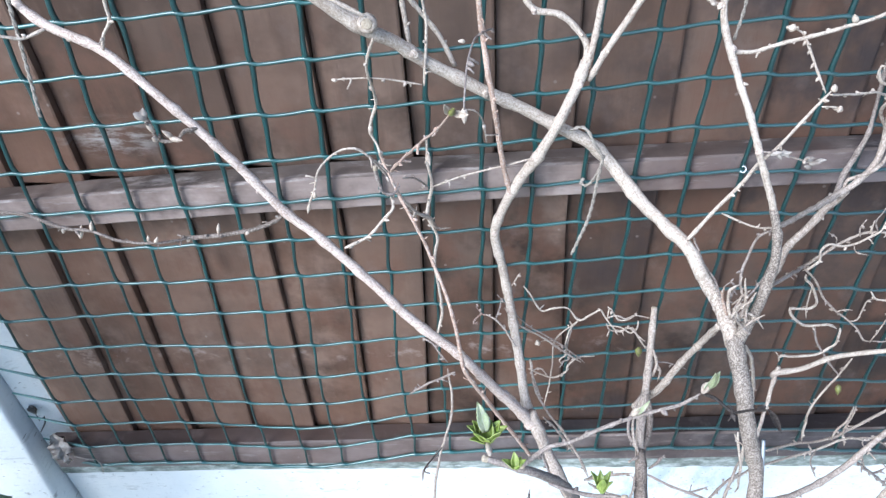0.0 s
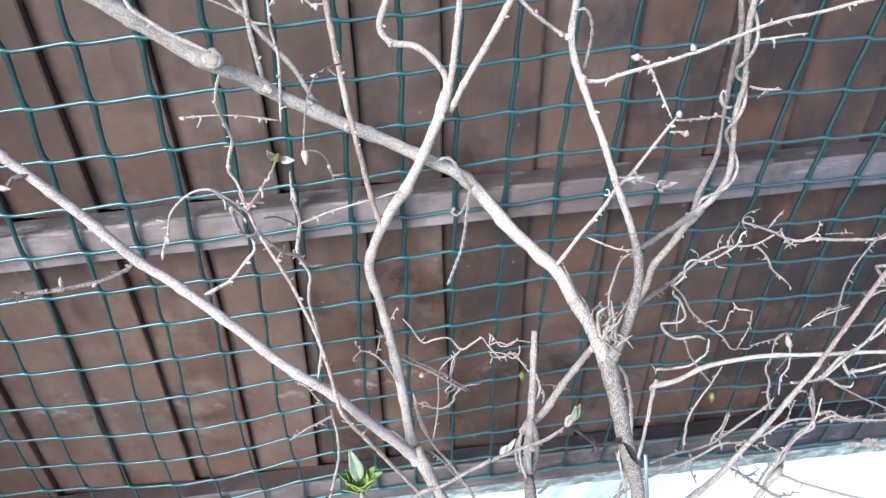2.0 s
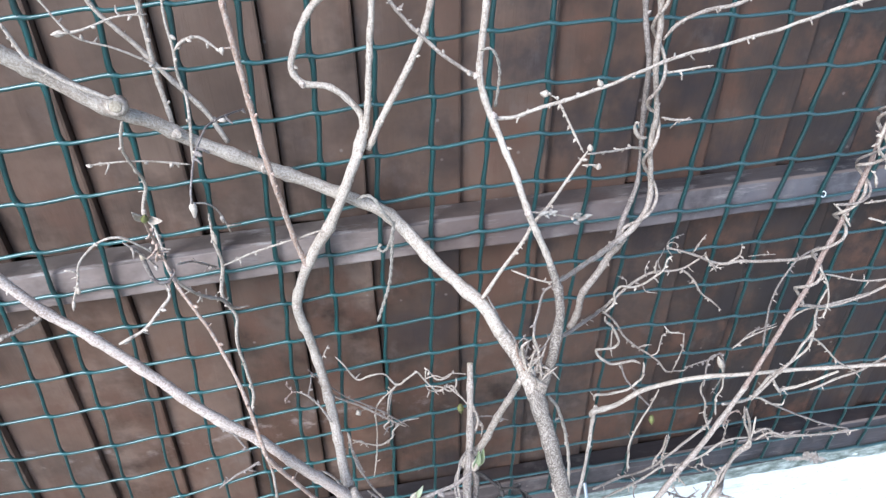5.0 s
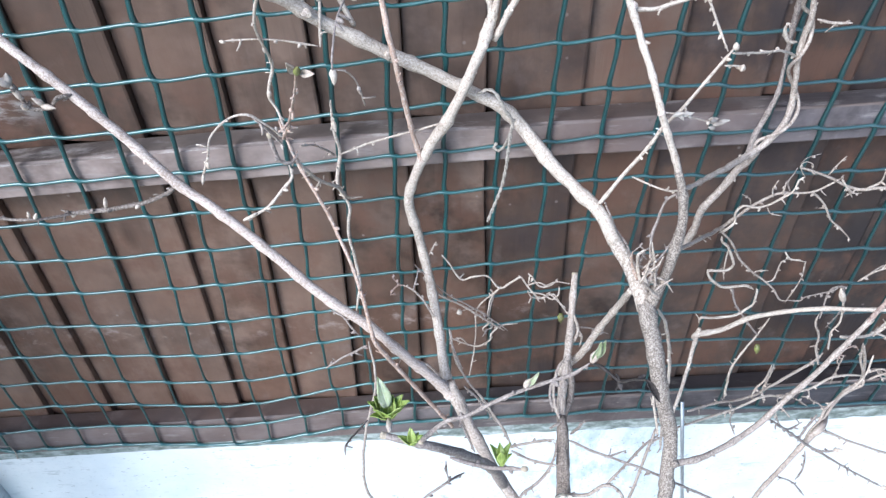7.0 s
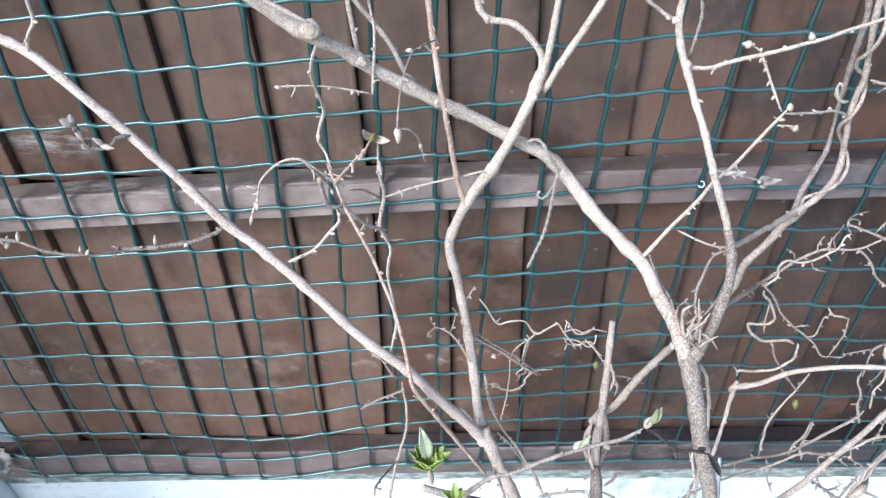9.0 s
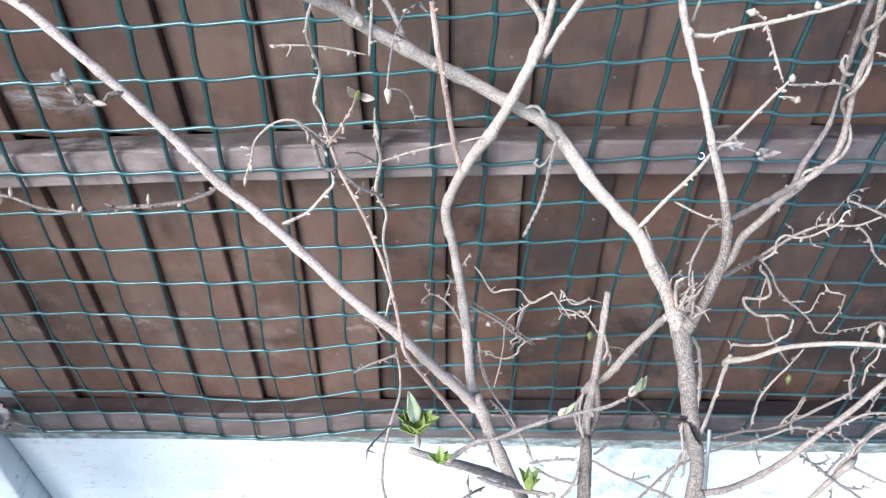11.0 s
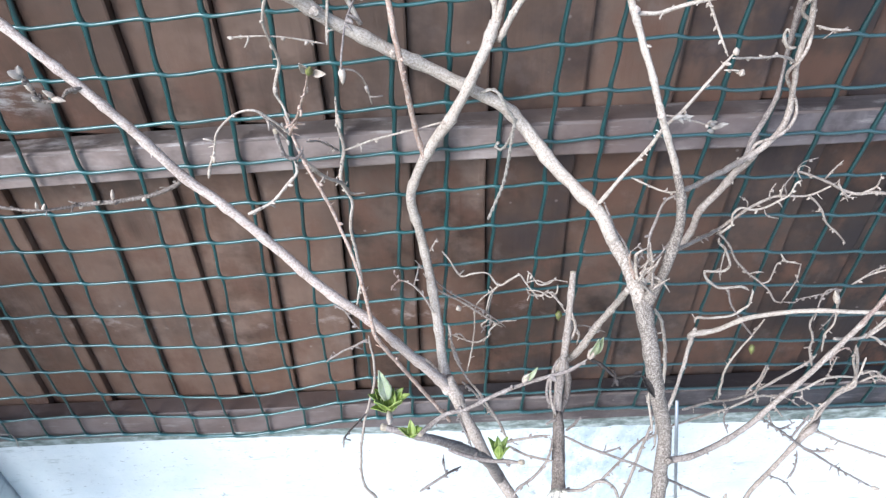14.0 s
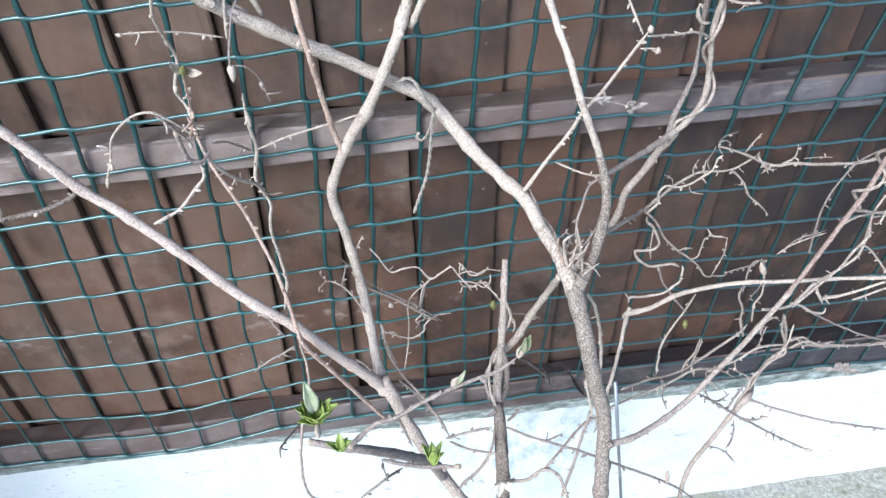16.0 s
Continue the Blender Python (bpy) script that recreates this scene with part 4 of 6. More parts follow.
stem(S2, "branch", bark_brown, 4, [(0.015, 0.525, 0.587, 3.3), (0.010, 0.525, 0.610, 3.3), (0.004, 0.518, 0.653, 3.4), (-0.000, 0.510, 0.692, 3.2), (-0.005, 0.510, 0.724, 3.3), (-0.009, 0.520, 0.755, 3.3), (-0.012, 0.520, 0.792, 3.2), (-0.015, 0.517, 0.839, 3.3), (-0.015, 0.515, 0.869, 3.1)])
stem(S2, "branch", bark_pale, 3, [(-0.072, 0.515, 0.753, 2.8), (-0.075, 0.515, 0.799, 2.7), (-0.074, 0.512, 0.838, 2.5), (-0.074, 0.510, 0.867, 2.5), (-0.074, 0.510, 0.887, 2.4)])
stem(S2, "branch", bark_pale, 2, [(-0.034, 0.530, 0.725, 2.9), (-0.047, 0.530, 0.755, 2.9), (-0.061, 0.530, 0.775, 2.8), (-0.086, 0.530, 0.813, 2.7), (-0.107, 0.527, 0.842, 2.3), (-0.117, 0.525, 0.867, 2.3), (-0.122, 0.520, 0.888, 2.2)])
stem(S2, "branch", bark_brown, 5, [(0.031, 0.405, 0.312, 2.8), (0.014, 0.400, 0.354, 2.7), (-0.014, 0.395, 0.419, 2.8), (-0.035, 0.385, 0.478, 2.9), (-0.039, 0.385, 0.504, 2.3), (-0.044, 0.395, 0.538, 2.3), (-0.054, 0.415, 0.567, 2.0), (-0.065, 0.430, 0.594, 2.0), (-0.075, 0.435, 0.622, 1.9), (-0.086, 0.445, 0.642, 1.9), (-0.097, 0.470, 0.651, 1.7), (-0.108, 0.500, 0.655, 1.5)])
stem(S2, "branch", bark_dark, 0, [(-0.021, 0.232, 0.562, 2.5), (-0.002, 0.230, 0.555, 3.0), (0.020, 0.235, 0.536, 3.8), (0.043, 0.260, 0.481, 4.4), (0.070, 0.330, 0.342, 5.6), (0.084, 0.360, 0.259, 5.0)])
stem(S2, "twig", bark_pale, 4, [(-0.061, 0.500, 0.722, 1.4), (-0.059, 0.504, 0.740, 1.6), (-0.056, 0.510, 0.772, 1.6), (-0.058, 0.510, 0.799, 1.5), (-0.057, 0.510, 0.819, 1.5), (-0.058, 0.510, 0.841, 1.3), (-0.055, 0.510, 0.865, 1.2)])
stem(S2, "twig", bark_pale, 2, [(-0.058, 0.503, 0.803, 1.3), (-0.070, 0.501, 0.806, 1.3), (-0.076, 0.500, 0.812, 1.3), (-0.094, 0.493, 0.826, 1.0), (-0.117, 0.485, 0.840, 1.0), (-0.131, 0.482, 0.868, 1.0), (-0.140, 0.480, 0.880, 0.9)])
stem(S2, "twig", bark_pale, 3, [(-0.055, 0.503, 0.817, 1.5), (-0.047, 0.501, 0.825, 1.5), (-0.036, 0.500, 0.827, 1.5), (-0.027, 0.500, 0.820, 1.5), (-0.021, 0.500, 0.814, 1.3)])
stem(S2, "twig", bark_pale, 2, [(-0.066, 0.495, 0.848, 1.0), (-0.087, 0.490, 0.849, 1.0), (-0.110, 0.485, 0.843, 1.2), (-0.129, 0.480, 0.843, 1.6)])
stem(S2, "twig", bark_pale, 2, [(-0.095, 0.460, 0.783, 1.7), (-0.106, 0.480, 0.752, 1.6), (-0.107, 0.500, 0.725, 1.6), (-0.108, 0.520, 0.697, 2.0), (-0.118, 0.525, 0.668, 2.1), (-0.113, 0.525, 0.649, 1.6), (-0.104, 0.500, 0.637, 1.8)])
stem(S2, "twig", bark_pale, 2, [(-0.098, 0.470, 0.654, 1.5), (-0.109, 0.460, 0.675, 1.2), (-0.122, 0.455, 0.689, 1.4), (-0.139, 0.453, 0.686, 1.2), (-0.154, 0.450, 0.673, 1.2), (-0.161, 0.450, 0.655, 1.2), (-0.172, 0.450, 0.630, 1.5)])
stem(S2, "twig", bark_dark, 0, [(-0.104, 0.440, 0.679, 2.5), (-0.103, 0.440, 0.666, 2.3), (-0.100, 0.440, 0.653, 2.1), (-0.092, 0.444, 0.648, 2.1), (-0.086, 0.450, 0.653, 1.7)])
stem(S2, "twig", bark_pale, 2, [(-0.093, 0.455, 0.652, 1.7), (-0.084, 0.460, 0.628, 1.5), (-0.076, 0.483, 0.598, 1.8), (-0.067, 0.500, 0.580, 2.2), (-0.062, 0.530, 0.543, 1.5), (-0.048, 0.535, 0.539, 1.2)])
stem(S2, "twig", bark_pale, 4, [(-0.139, 0.428, 0.602, 2.0), (-0.117, 0.430, 0.613, 1.7), (-0.102, 0.436, 0.627, 1.7), (-0.093, 0.440, 0.636, 1.9), (-0.095, 0.445, 0.645, 1.9)])
stem(S2, "twig", bark_brown, 2, [(-0.089, 0.420, 0.686, 1.5), (-0.074, 0.380, 0.721, 1.4), (-0.054, 0.310, 0.775, 1.0), (-0.038, 0.250, 0.819, 0.8), (-0.030, 0.220, 0.843, 0.7)])
stem(S2, "twig", bark_pale, 4, [(-0.065, 0.535, 0.653, 1.3), (-0.067, 0.535, 0.625, 1.9), (-0.064, 0.535, 0.596, 2.5), (-0.068, 0.535, 0.577, 2.6), (-0.071, 0.535, 0.554, 2.3), (-0.063, 0.534, 0.528, 2.1), (-0.068, 0.533, 0.497, 2.4), (-0.065, 0.530, 0.450, 2.2), (-0.065, 0.530, 0.414, 2.3), (-0.074, 0.530, 0.375, 1.7)])
stem(S2, "twig", bark_pale, 3, [(-0.063, 0.532, 0.595, 1.4), (-0.030, 0.530, 0.608, 1.4), (0.011, 0.527, 0.620, 1.3), (0.042, 0.522, 0.631, 1.3)])
stem(S2, "twig", bark_pale, 2, [(-0.137, 0.490, 0.736, 1.1), (-0.115, 0.493, 0.735, 0.9), (-0.092, 0.495, 0.732, 0.9), (-0.070, 0.499, 0.725, 1.4), (-0.063, 0.500, 0.723, 1.4)])
stem(S2, "twig", bark_dark, 1, [(-0.024, 0.290, 0.806, 1.0), (-0.024, 0.290, 0.814, 0.7), (-0.022, 0.310, 0.824, 0.8), (-0.019, 0.330, 0.827, 0.8), (-0.015, 0.350, 0.826, 0.8), (-0.004, 0.420, 0.802, 0.8)])
stem(S2, "twig", bark_pale, 2, [(-0.310, 0.463, 0.784, 1.9), (-0.303, 0.460, 0.798, 1.6), (-0.294, 0.458, 0.808, 1.8), (-0.291, 0.455, 0.823, 1.8), (-0.284, 0.450, 0.838, 1.7)])
stem(S2, "twig", bark_pale, 1, [(-0.354, 0.472, 0.800, 2.0), (-0.365, 0.468, 0.797, 1.8), (-0.374, 0.465, 0.795, 1.6), (-0.385, 0.460, 0.800, 1.5), (-0.407, 0.455, 0.805, 1.5)])
stem(S2, "twig", bark_rough, 4, [(-0.191, 0.440, 0.636, 3.0), (-0.199, 0.438, 0.628, 2.6), (-0.225, 0.433, 0.621, 2.6), (-0.254, 0.431, 0.620, 2.6), (-0.278, 0.430, 0.619, 2.6), (-0.288, 0.430, 0.623, 1.4)])
stem(S2, "twig", bark_rough, 5, [(-0.448, 0.420, 0.665, 2.2), (-0.429, 0.420, 0.662, 2.2), (-0.402, 0.415, 0.660, 2.1), (-0.378, 0.415, 0.646, 2.2), (-0.355, 0.415, 0.642, 1.8), (-0.330, 0.413, 0.631, 1.8), (-0.300, 0.411, 0.629, 1.6), (-0.276, 0.426, 0.621, 1.7)])
stem(S2, "twig", bark_rough, 5, [(-0.247, 0.446, 0.720, 2.5), (-0.256, 0.440, 0.721, 2.2), (-0.264, 0.438, 0.714, 1.6), (-0.277, 0.436, 0.716, 2.2), (-0.279, 0.435, 0.725, 2.1), (-0.280, 0.432, 0.738, 2.4), (-0.286, 0.430, 0.745, 2.4)])
stem(S2, "twig", bark_tan, 1, [(-0.062, 0.508, 0.345, 1.5), (-0.059, 0.502, 0.303, 2.0), (-0.062, 0.498, 0.262, 2.1), (-0.076, 0.489, 0.212, 2.3), (-0.087, 0.483, 0.160, 2.3), (-0.093, 0.479, 0.105, 2.4), (-0.092, 0.477, 0.055, 2.6), (-0.075, 0.474, 0.010, 2.8), (-0.062, 0.470, -0.110, 3.2), (-0.058, 0.466, -0.340, 3.6)])
stem(S2, "twig", bark_dark, 1, [(-0.076, 0.489, 0.214, 1.6), (-0.085, 0.462, 0.232, 1.5), (-0.091, 0.435, 0.254, 1.5), (-0.094, 0.417, 0.268, 1.7), (-0.095, 0.412, 0.257, 1.9)])
stem(S2, "twig", bark_dark, 2, [(-0.099, 0.430, 0.395, 1.2), (-0.080, 0.419, 0.422, 1.4), (-0.063, 0.410, 0.442, 1.4), (-0.046, 0.390, 0.474, 1.6)])
stem(S2, "twig", bark_dark, 2, [(-0.079, 0.420, 0.493, 1.3), (-0.068, 0.414, 0.490, 1.3), (-0.060, 0.405, 0.483, 1.3), (-0.053, 0.400, 0.477, 1.1)])
stem(S2, "twig", bark_tan, 2, [(0.034, 0.470, 0.401, 1.5), (0.038, 0.455, 0.371, 1.6), (0.052, 0.435, 0.349, 1.5), (0.067, 0.420, 0.337, 1.8), (0.086, 0.410, 0.300, 2.2), (0.097, 0.400, 0.276, 2.2)])
stem(S2, "twig", bark_tan, 1, [(0.047, 0.440, 0.337, 1.6), (0.062, 0.431, 0.324, 1.6), (0.081, 0.415, 0.301, 1.6)])
stem(S2, "twig", bark_tan, 1, [(0.022, 0.425, 0.372, 1.8), (0.014, 0.428, 0.385, 1.5), (0.005, 0.430, 0.394, 1.5), (-0.002, 0.430, 0.397, 1.2)])
stem(S2, "twig", bark_tan, 2, [(0.018, 0.480, 0.410, 1.8), (0.008, 0.490, 0.425, 1.5), (-0.003, 0.496, 0.438, 1.5), (-0.014, 0.500, 0.443, 1.2)])
stem(S2, "twig", bark_dark, 1, [(-0.003, 0.495, 0.439, 1.2), (0.002, 0.498, 0.454, 1.2), (0.004, 0.500, 0.467, 0.9)])
stem(S2, "twig", bark_dark, 1, [(0.025, 0.225, 0.540, 1.6), (0.040, 0.222, 0.535, 2.0), (0.057, 0.218, 0.534, 2.0), (0.076, 0.205, 0.552, 1.9)])
stem(S2, "twig", bark_dark, 5, [(0.006, 0.228, 0.557, 2.5), (0.023, 0.225, 0.583, 2.0), (0.038, 0.222, 0.593, 1.8), (0.059, 0.215, 0.619, 1.7), (0.079, 0.210, 0.636, 1.5), (0.098, 0.207, 0.648, 1.5), (0.108, 0.205, 0.661, 1.4)])
stem(S2, "twig", bark_tan, 2, [(0.095, 0.410, 0.256, 2.3), (0.119, 0.400, 0.278, 1.9), (0.144, 0.395, 0.290, 2.2)])
stem(S2, "twig", bark_tan, 2, [(0.097, 0.400, 0.264, 1.9), (0.118, 0.390, 0.259, 1.9), (0.145, 0.370, 0.276, 1.9)])
stem(S2, "twig", bark_dark, 2, [(0.039, 0.390, 0.345, 1.2), (0.054, 0.380, 0.297, 1.8)])
stem(S2, "twig", bark_dark, 2, [(-0.004, 0.320, 0.313, 1.7), (0.021, 0.330, 0.324, 1.7), (0.040, 0.350, 0.308, 1.8)])
stem(S2, "twig", bark_dark, 1, [(0.024, 0.330, 0.323, 1.1), (0.022, 0.325, 0.355, 1.1), (0.022, 0.320, 0.381, 1.1)])
stem(S2, "twig", bark_tan, 0, [(-0.024, 0.290, 0.808, 0.4), (-0.019, 0.293, 0.806, 0.5), (-0.015, 0.298, 0.799, 0.5), (-0.013, 0.304, 0.788, 0.3), (-0.012, 0.310, 0.775, 0.3)])
stem(S2, "twig", bark_tan, 1, [(-0.108, 0.420, 0.706, 1.1), (-0.102, 0.423, 0.696, 1.1), (-0.096, 0.427, 0.683, 1.3), (-0.092, 0.430, 0.673, 1.4)])
stem(S2, "twig", bark_tan, 2, [(-0.083, 0.450, 0.660, 1.2), (-0.076, 0.473, 0.645, 1.2), (-0.071, 0.490, 0.629, 1.3), (-0.067, 0.520, 0.603, 1.4)])
stem(S2, "twig", bark_tan, 2, [(-0.062, 0.530, 0.542, 1.5), (-0.068, 0.519, 0.563, 1.7), (-0.084, 0.500, 0.588, 1.6), (-0.088, 0.470, 0.620, 1.5)])
stem(S2, "twig", bark_tan, 1, [(0.016, 0.520, 0.466, 1.2), (0.020, 0.518, 0.476, 1.2), (0.025, 0.517, 0.487, 1.8)])
stem(S2, "twig", bark_red, 2, [(-0.010, 0.500, 0.440, 1.2), (-0.018, 0.500, 0.443, 1.2), (-0.025, 0.500, 0.436, 1.2), (-0.028, 0.500, 0.429, 1.2), (-0.023, 0.500, 0.432, 0.9)])
stem(S2, "twig", bark_red, 1, [(-0.016, 0.500, 0.441, 0.9), (-0.022, 0.500, 0.451, 0.9), (-0.024, 0.500, 0.456, 0.9)])
stem(S2, "twig", bark_tan, 2, [(0.008, 0.520, 0.433, 1.5), (0.023, 0.523, 0.404, 1.6), (0.047, 0.521, 0.386, 1.6), (0.069, 0.520, 0.367, 1.6), (0.101, 0.520, 0.336, 1.4)])
stem(S2, "twig", bark_tan, 1, [(0.035, 0.470, 0.398, 1.2), (0.036, 0.460, 0.386, 1.8), (0.040, 0.455, 0.371, 1.8), (0.045, 0.450, 0.358, 1.9)])
stem(S2, "twig", bark_tan, 1, [(0.037, 0.465, 0.388, 1.2), (0.046, 0.467, 0.388, 1.2), (0.054, 0.470, 0.371, 0.9)])
stem(S3, "trunk", bark_rough, 0, [(0.155, 0.415, 0.304, 5.4), (0.154, 0.400, 0.299, 6.9), (0.155, 0.395, 0.278, 8.0), (0.154, 0.380, 0.261, 8.3), (0.153, 0.360, 0.221, 8.5), (0.150, 0.330, 0.171, 9.2), (0.151, 0.300, 0.083, 10.0), (0.161, 0.285, -0.345, 11.5)])
stem(S3, "branch", bark_tan, 0, [(0.182, 0.531, 0.415, 4.0), (0.178, 0.510, 0.382, 4.4), (0.173, 0.487, 0.349, 4.8), (0.167, 0.465, 0.336, 5.0), (0.162, 0.450, 0.325, 5.5), (0.157, 0.430, 0.315, 5.4), (0.155, 0.418, 0.303, 5.7), (0.155, 0.402, 0.290, 6.0)])
stem(S3, "branch", bark_rough, 1, [(0.169, 0.466, 0.340, 2.6), (0.170, 0.453, 0.330, 3.9), (0.170, 0.443, 0.313, 4.5), (0.165, 0.430, 0.304, 4.9), (0.157, 0.415, 0.301, 4.8), (0.153, 0.400, 0.288, 4.5), (0.156, 0.377, 0.265, 4.1), (0.157, 0.357, 0.226, 4.2)])
stem(S3, "branch", bark_dark, 1, [(0.154, 0.450, 0.337, 1.9), (0.147, 0.445, 0.324, 2.3), (0.145, 0.435, 0.311, 2.3), (0.148, 0.425, 0.306, 2.6), (0.154, 0.415, 0.305, 2.9)])
stem(S3, "twig", bark_tan, 1, [(0.152, 0.405, 0.305, 2.8), (0.143, 0.400, 0.309, 2.5), (0.139, 0.398, 0.307, 2.2)])
stem(S3, "twig", bark_tan, 2, [(0.152, 0.410, 0.307, 2.2), (0.146, 0.420, 0.326, 1.9), (0.146, 0.430, 0.344, 1.9), (0.153, 0.445, 0.354, 1.9), (0.164, 0.460, 0.353, 1.9)])
stem(S3, "twig", bark_tan, 2, [(0.149, 0.400, 0.283, 1.9), (0.143, 0.380, 0.276, 1.9), (0.134, 0.370, 0.265, 2.2), (0.119, 0.358, 0.259, 2.2), (0.105, 0.350, 0.259, 2.2), (0.098, 0.340, 0.258, 1.8)])
stem(S3, "twig", bark_dark, 4, [(0.161, 0.395, 0.286, 1.9), (0.179, 0.380, 0.290, 1.9), (0.199, 0.360, 0.303, 1.8), (0.230, 0.340, 0.308, 1.8), (0.277, 0.335, 0.276, 1.8), (0.332, 0.330, 0.236, 1.9), (0.363, 0.330, 0.203, 1.6), (0.413, 0.330, 0.142, 1.7)])
stem(S3, "twig", bark_dark, 2, [(0.163, 0.400, 0.291, 2.2), (0.172, 0.400, 0.304, 1.9), (0.177, 0.400, 0.316, 1.6)])
stem(S3, "twig", bark_tan, 3, [(0.152, 0.360, 0.232, 2.6), (0.176, 0.350, 0.246, 2.5), (0.191, 0.345, 0.273, 2.5), (0.207, 0.342, 0.267, 2.2), (0.217, 0.335, 0.243, 2.2), (0.227, 0.330, 0.204, 1.9)])
stem(S3, "twig", bark_tan, 3, [(0.193, 0.345, 0.272, 1.9), (0.214, 0.360, 0.279, 1.9), (0.238, 0.380, 0.282, 1.9), (0.265, 0.400, 0.279, 2.0)])
stem(S3, "twig", bark_tan, 1, [(0.218, 0.340, 0.214, 2.3), (0.233, 0.360, 0.250, 2.2), (0.250, 0.385, 0.277, 2.2), (0.267, 0.410, 0.287, 2.0)])
stem(S3, "twig", bark_dark, 1, [(0.194, 0.365, 0.296, 1.2), (0.208, 0.361, 0.310, 1.5), (0.213, 0.360, 0.316, 1.2)])
stem(S3, "twig", bark_tan, 1, [(0.179, 0.500, 0.378, 1.9), (0.184, 0.495, 0.358, 2.3), (0.179, 0.488, 0.347, 2.3), (0.173, 0.485, 0.342, 2.0)])
stem(S3, "twig", bark_tan, 1, [(0.184, 0.495, 0.358, 1.6), (0.189, 0.493, 0.348, 1.7), (0.187, 0.490, 0.333, 1.3)])
stem(V1, "branch", bark_tan, 3, [(0.241, 0.410, 0.556, 2.9), (0.275, 0.450, 0.529, 3.0), (0.336, 0.530, 0.471, 2.9), (0.349, 0.530, 0.485, 2.7), (0.362, 0.530, 0.499, 2.4), (0.377, 0.530, 0.510, 2.2), (0.392, 0.530, 0.516, 2.0), (0.425, 0.530, 0.515, 1.7), (0.445, 0.530, 0.527, 1.5)])
stem(V1, "branch", bark_pale, 2, [(0.339, 0.527, 0.469, 2.2), (0.349, 0.527, 0.481, 2.1), (0.347, 0.527, 0.496, 2.0), (0.353, 0.527, 0.504, 1.9), (0.367, 0.527, 0.501, 1.8), (0.380, 0.527, 0.503, 1.8), (0.391, 0.527, 0.511, 1.7), (0.400, 0.527, 0.517, 1.6), (0.403, 0.527, 0.524, 1.5), (0.404, 0.527, 0.534, 1.4), (0.409, 0.527, 0.538, 1.3)])
stem(V1, "branch", bark_tan, 1, [(0.402, 0.530, 0.548, 1.8), (0.423, 0.530, 0.540, 2.0), (0.445, 0.530, 0.529, 2.2), (0.460, 0.530, 0.520, 2.4), (0.475, 0.530, 0.515, 2.6)])
stem(V1, "branch", bark_tan, 1, [(0.468, 0.528, 0.517, 2.6), (0.480, 0.528, 0.516, 2.6), (0.496, 0.528, 0.517, 2.7), (0.525, 0.528, 0.512, 2.8), (0.563, 0.528, 0.509, 2.8), (0.585, 0.528, 0.510, 2.9), (0.594, 0.528, 0.512, 2.9)])
stem(V1, "twig", bark_tan, 1, [(0.433, 0.528, 0.538, 1.6), (0.439, 0.528, 0.550, 1.4), (0.442, 0.528, 0.556, 1.2), (0.445, 0.528, 0.561, 1.0)])
stem(V1, "twig", bark_tan, 1, [(0.443, 0.528, 0.531, 1.5), (0.448, 0.528, 0.532, 1.2), (0.450, 0.528, 0.537, 1.0)])
stem(V1, "twig", bark_tan, 1, [(0.456, 0.525, 0.524, 2.0), (0.465, 0.525, 0.515, 1.6), (0.475, 0.525, 0.514, 1.2)])
stem(V1, "twig", bark_pale, 0, [(0.448, 0.525, 0.533, 1.8), (0.459, 0.525, 0.520, 1.5), (0.467, 0.525, 0.509, 1.2)])
stem(V1, "twig", bark_tan, 0, [(0.468, 0.526, 0.518, 1.8), (0.463, 0.526, 0.512, 1.5), (0.459, 0.526, 0.509, 1.2)])
stem(V1, "twig", bark_tan, 1, [(0.479, 0.527, 0.517, 1.9), (0.486, 0.527, 0.521, 1.7), (0.493, 0.527, 0.526, 1.5), (0.493, 0.527, 0.535, 1.3), (0.491, 0.527, 0.542, 1.1)])
stem(V1, "tendril", bark_tan, 0, [(0.505, 0.528, 0.522, 0.7), (0.522, 0.528, 0.522, 0.6), (0.539, 0.528, 0.520, 0.5)])
stem(V1, "tendril", bark_tan, 0, [(0.409, 0.527, 0.538, 1.0), (0.403, 0.527, 0.546, 0.9), (0.400, 0.527, 0.553, 0.8), (0.405, 0.527, 0.557, 0.8), (0.413, 0.527, 0.553, 0.7), (0.413, 0.527, 0.548, 0.6)])
stem(V1, "tendril", bark_dark, 0, [(0.399, 0.527, 0.555, 0.8), (0.404, 0.527, 0.562, 0.7), (0.417, 0.527, 0.566, 0.5)])
stem(V1, "twig", bark_dark, 0, [(0.401, 0.529, 0.515, 1.2), (0.394, 0.529, 0.531, 1.1), (0.397, 0.529, 0.540, 0.9), (0.399, 0.529, 0.549, 0.8)])
stem(V1, "twig", bark_tan, 0, [(0.383, 0.528, 0.512, 1.3), (0.380, 0.528, 0.523, 1.1), (0.383, 0.528, 0.535, 0.8)])
stem(V1, "twig", bark_tan, 0, [(0.360, 0.527, 0.506, 1.3), (0.358, 0.527, 0.513, 1.0), (0.348, 0.527, 0.520, 0.7)])
stem(V1, "twig", bark_tan, 0, [(0.382, 0.530, 0.498, 1.0), (0.387, 0.530, 0.489, 0.9), (0.402, 0.530, 0.484, 0.8)])
stem(V1, "twig", bark_pale, 0, [(0.391, 0.527, 0.517, 2.0), (0.391, 0.527, 0.525, 1.6), (0.391, 0.527, 0.533, 1.3)])
stem(V1, "branch", bark_pale, 2, [(0.306, 0.460, 0.210, 3.3), (0.323, 0.485, 0.236, 3.3), (0.337, 0.510, 0.258, 3.3), (0.347, 0.530, 0.293, 4.0), (0.348, 0.530, 0.306, 3.2)])
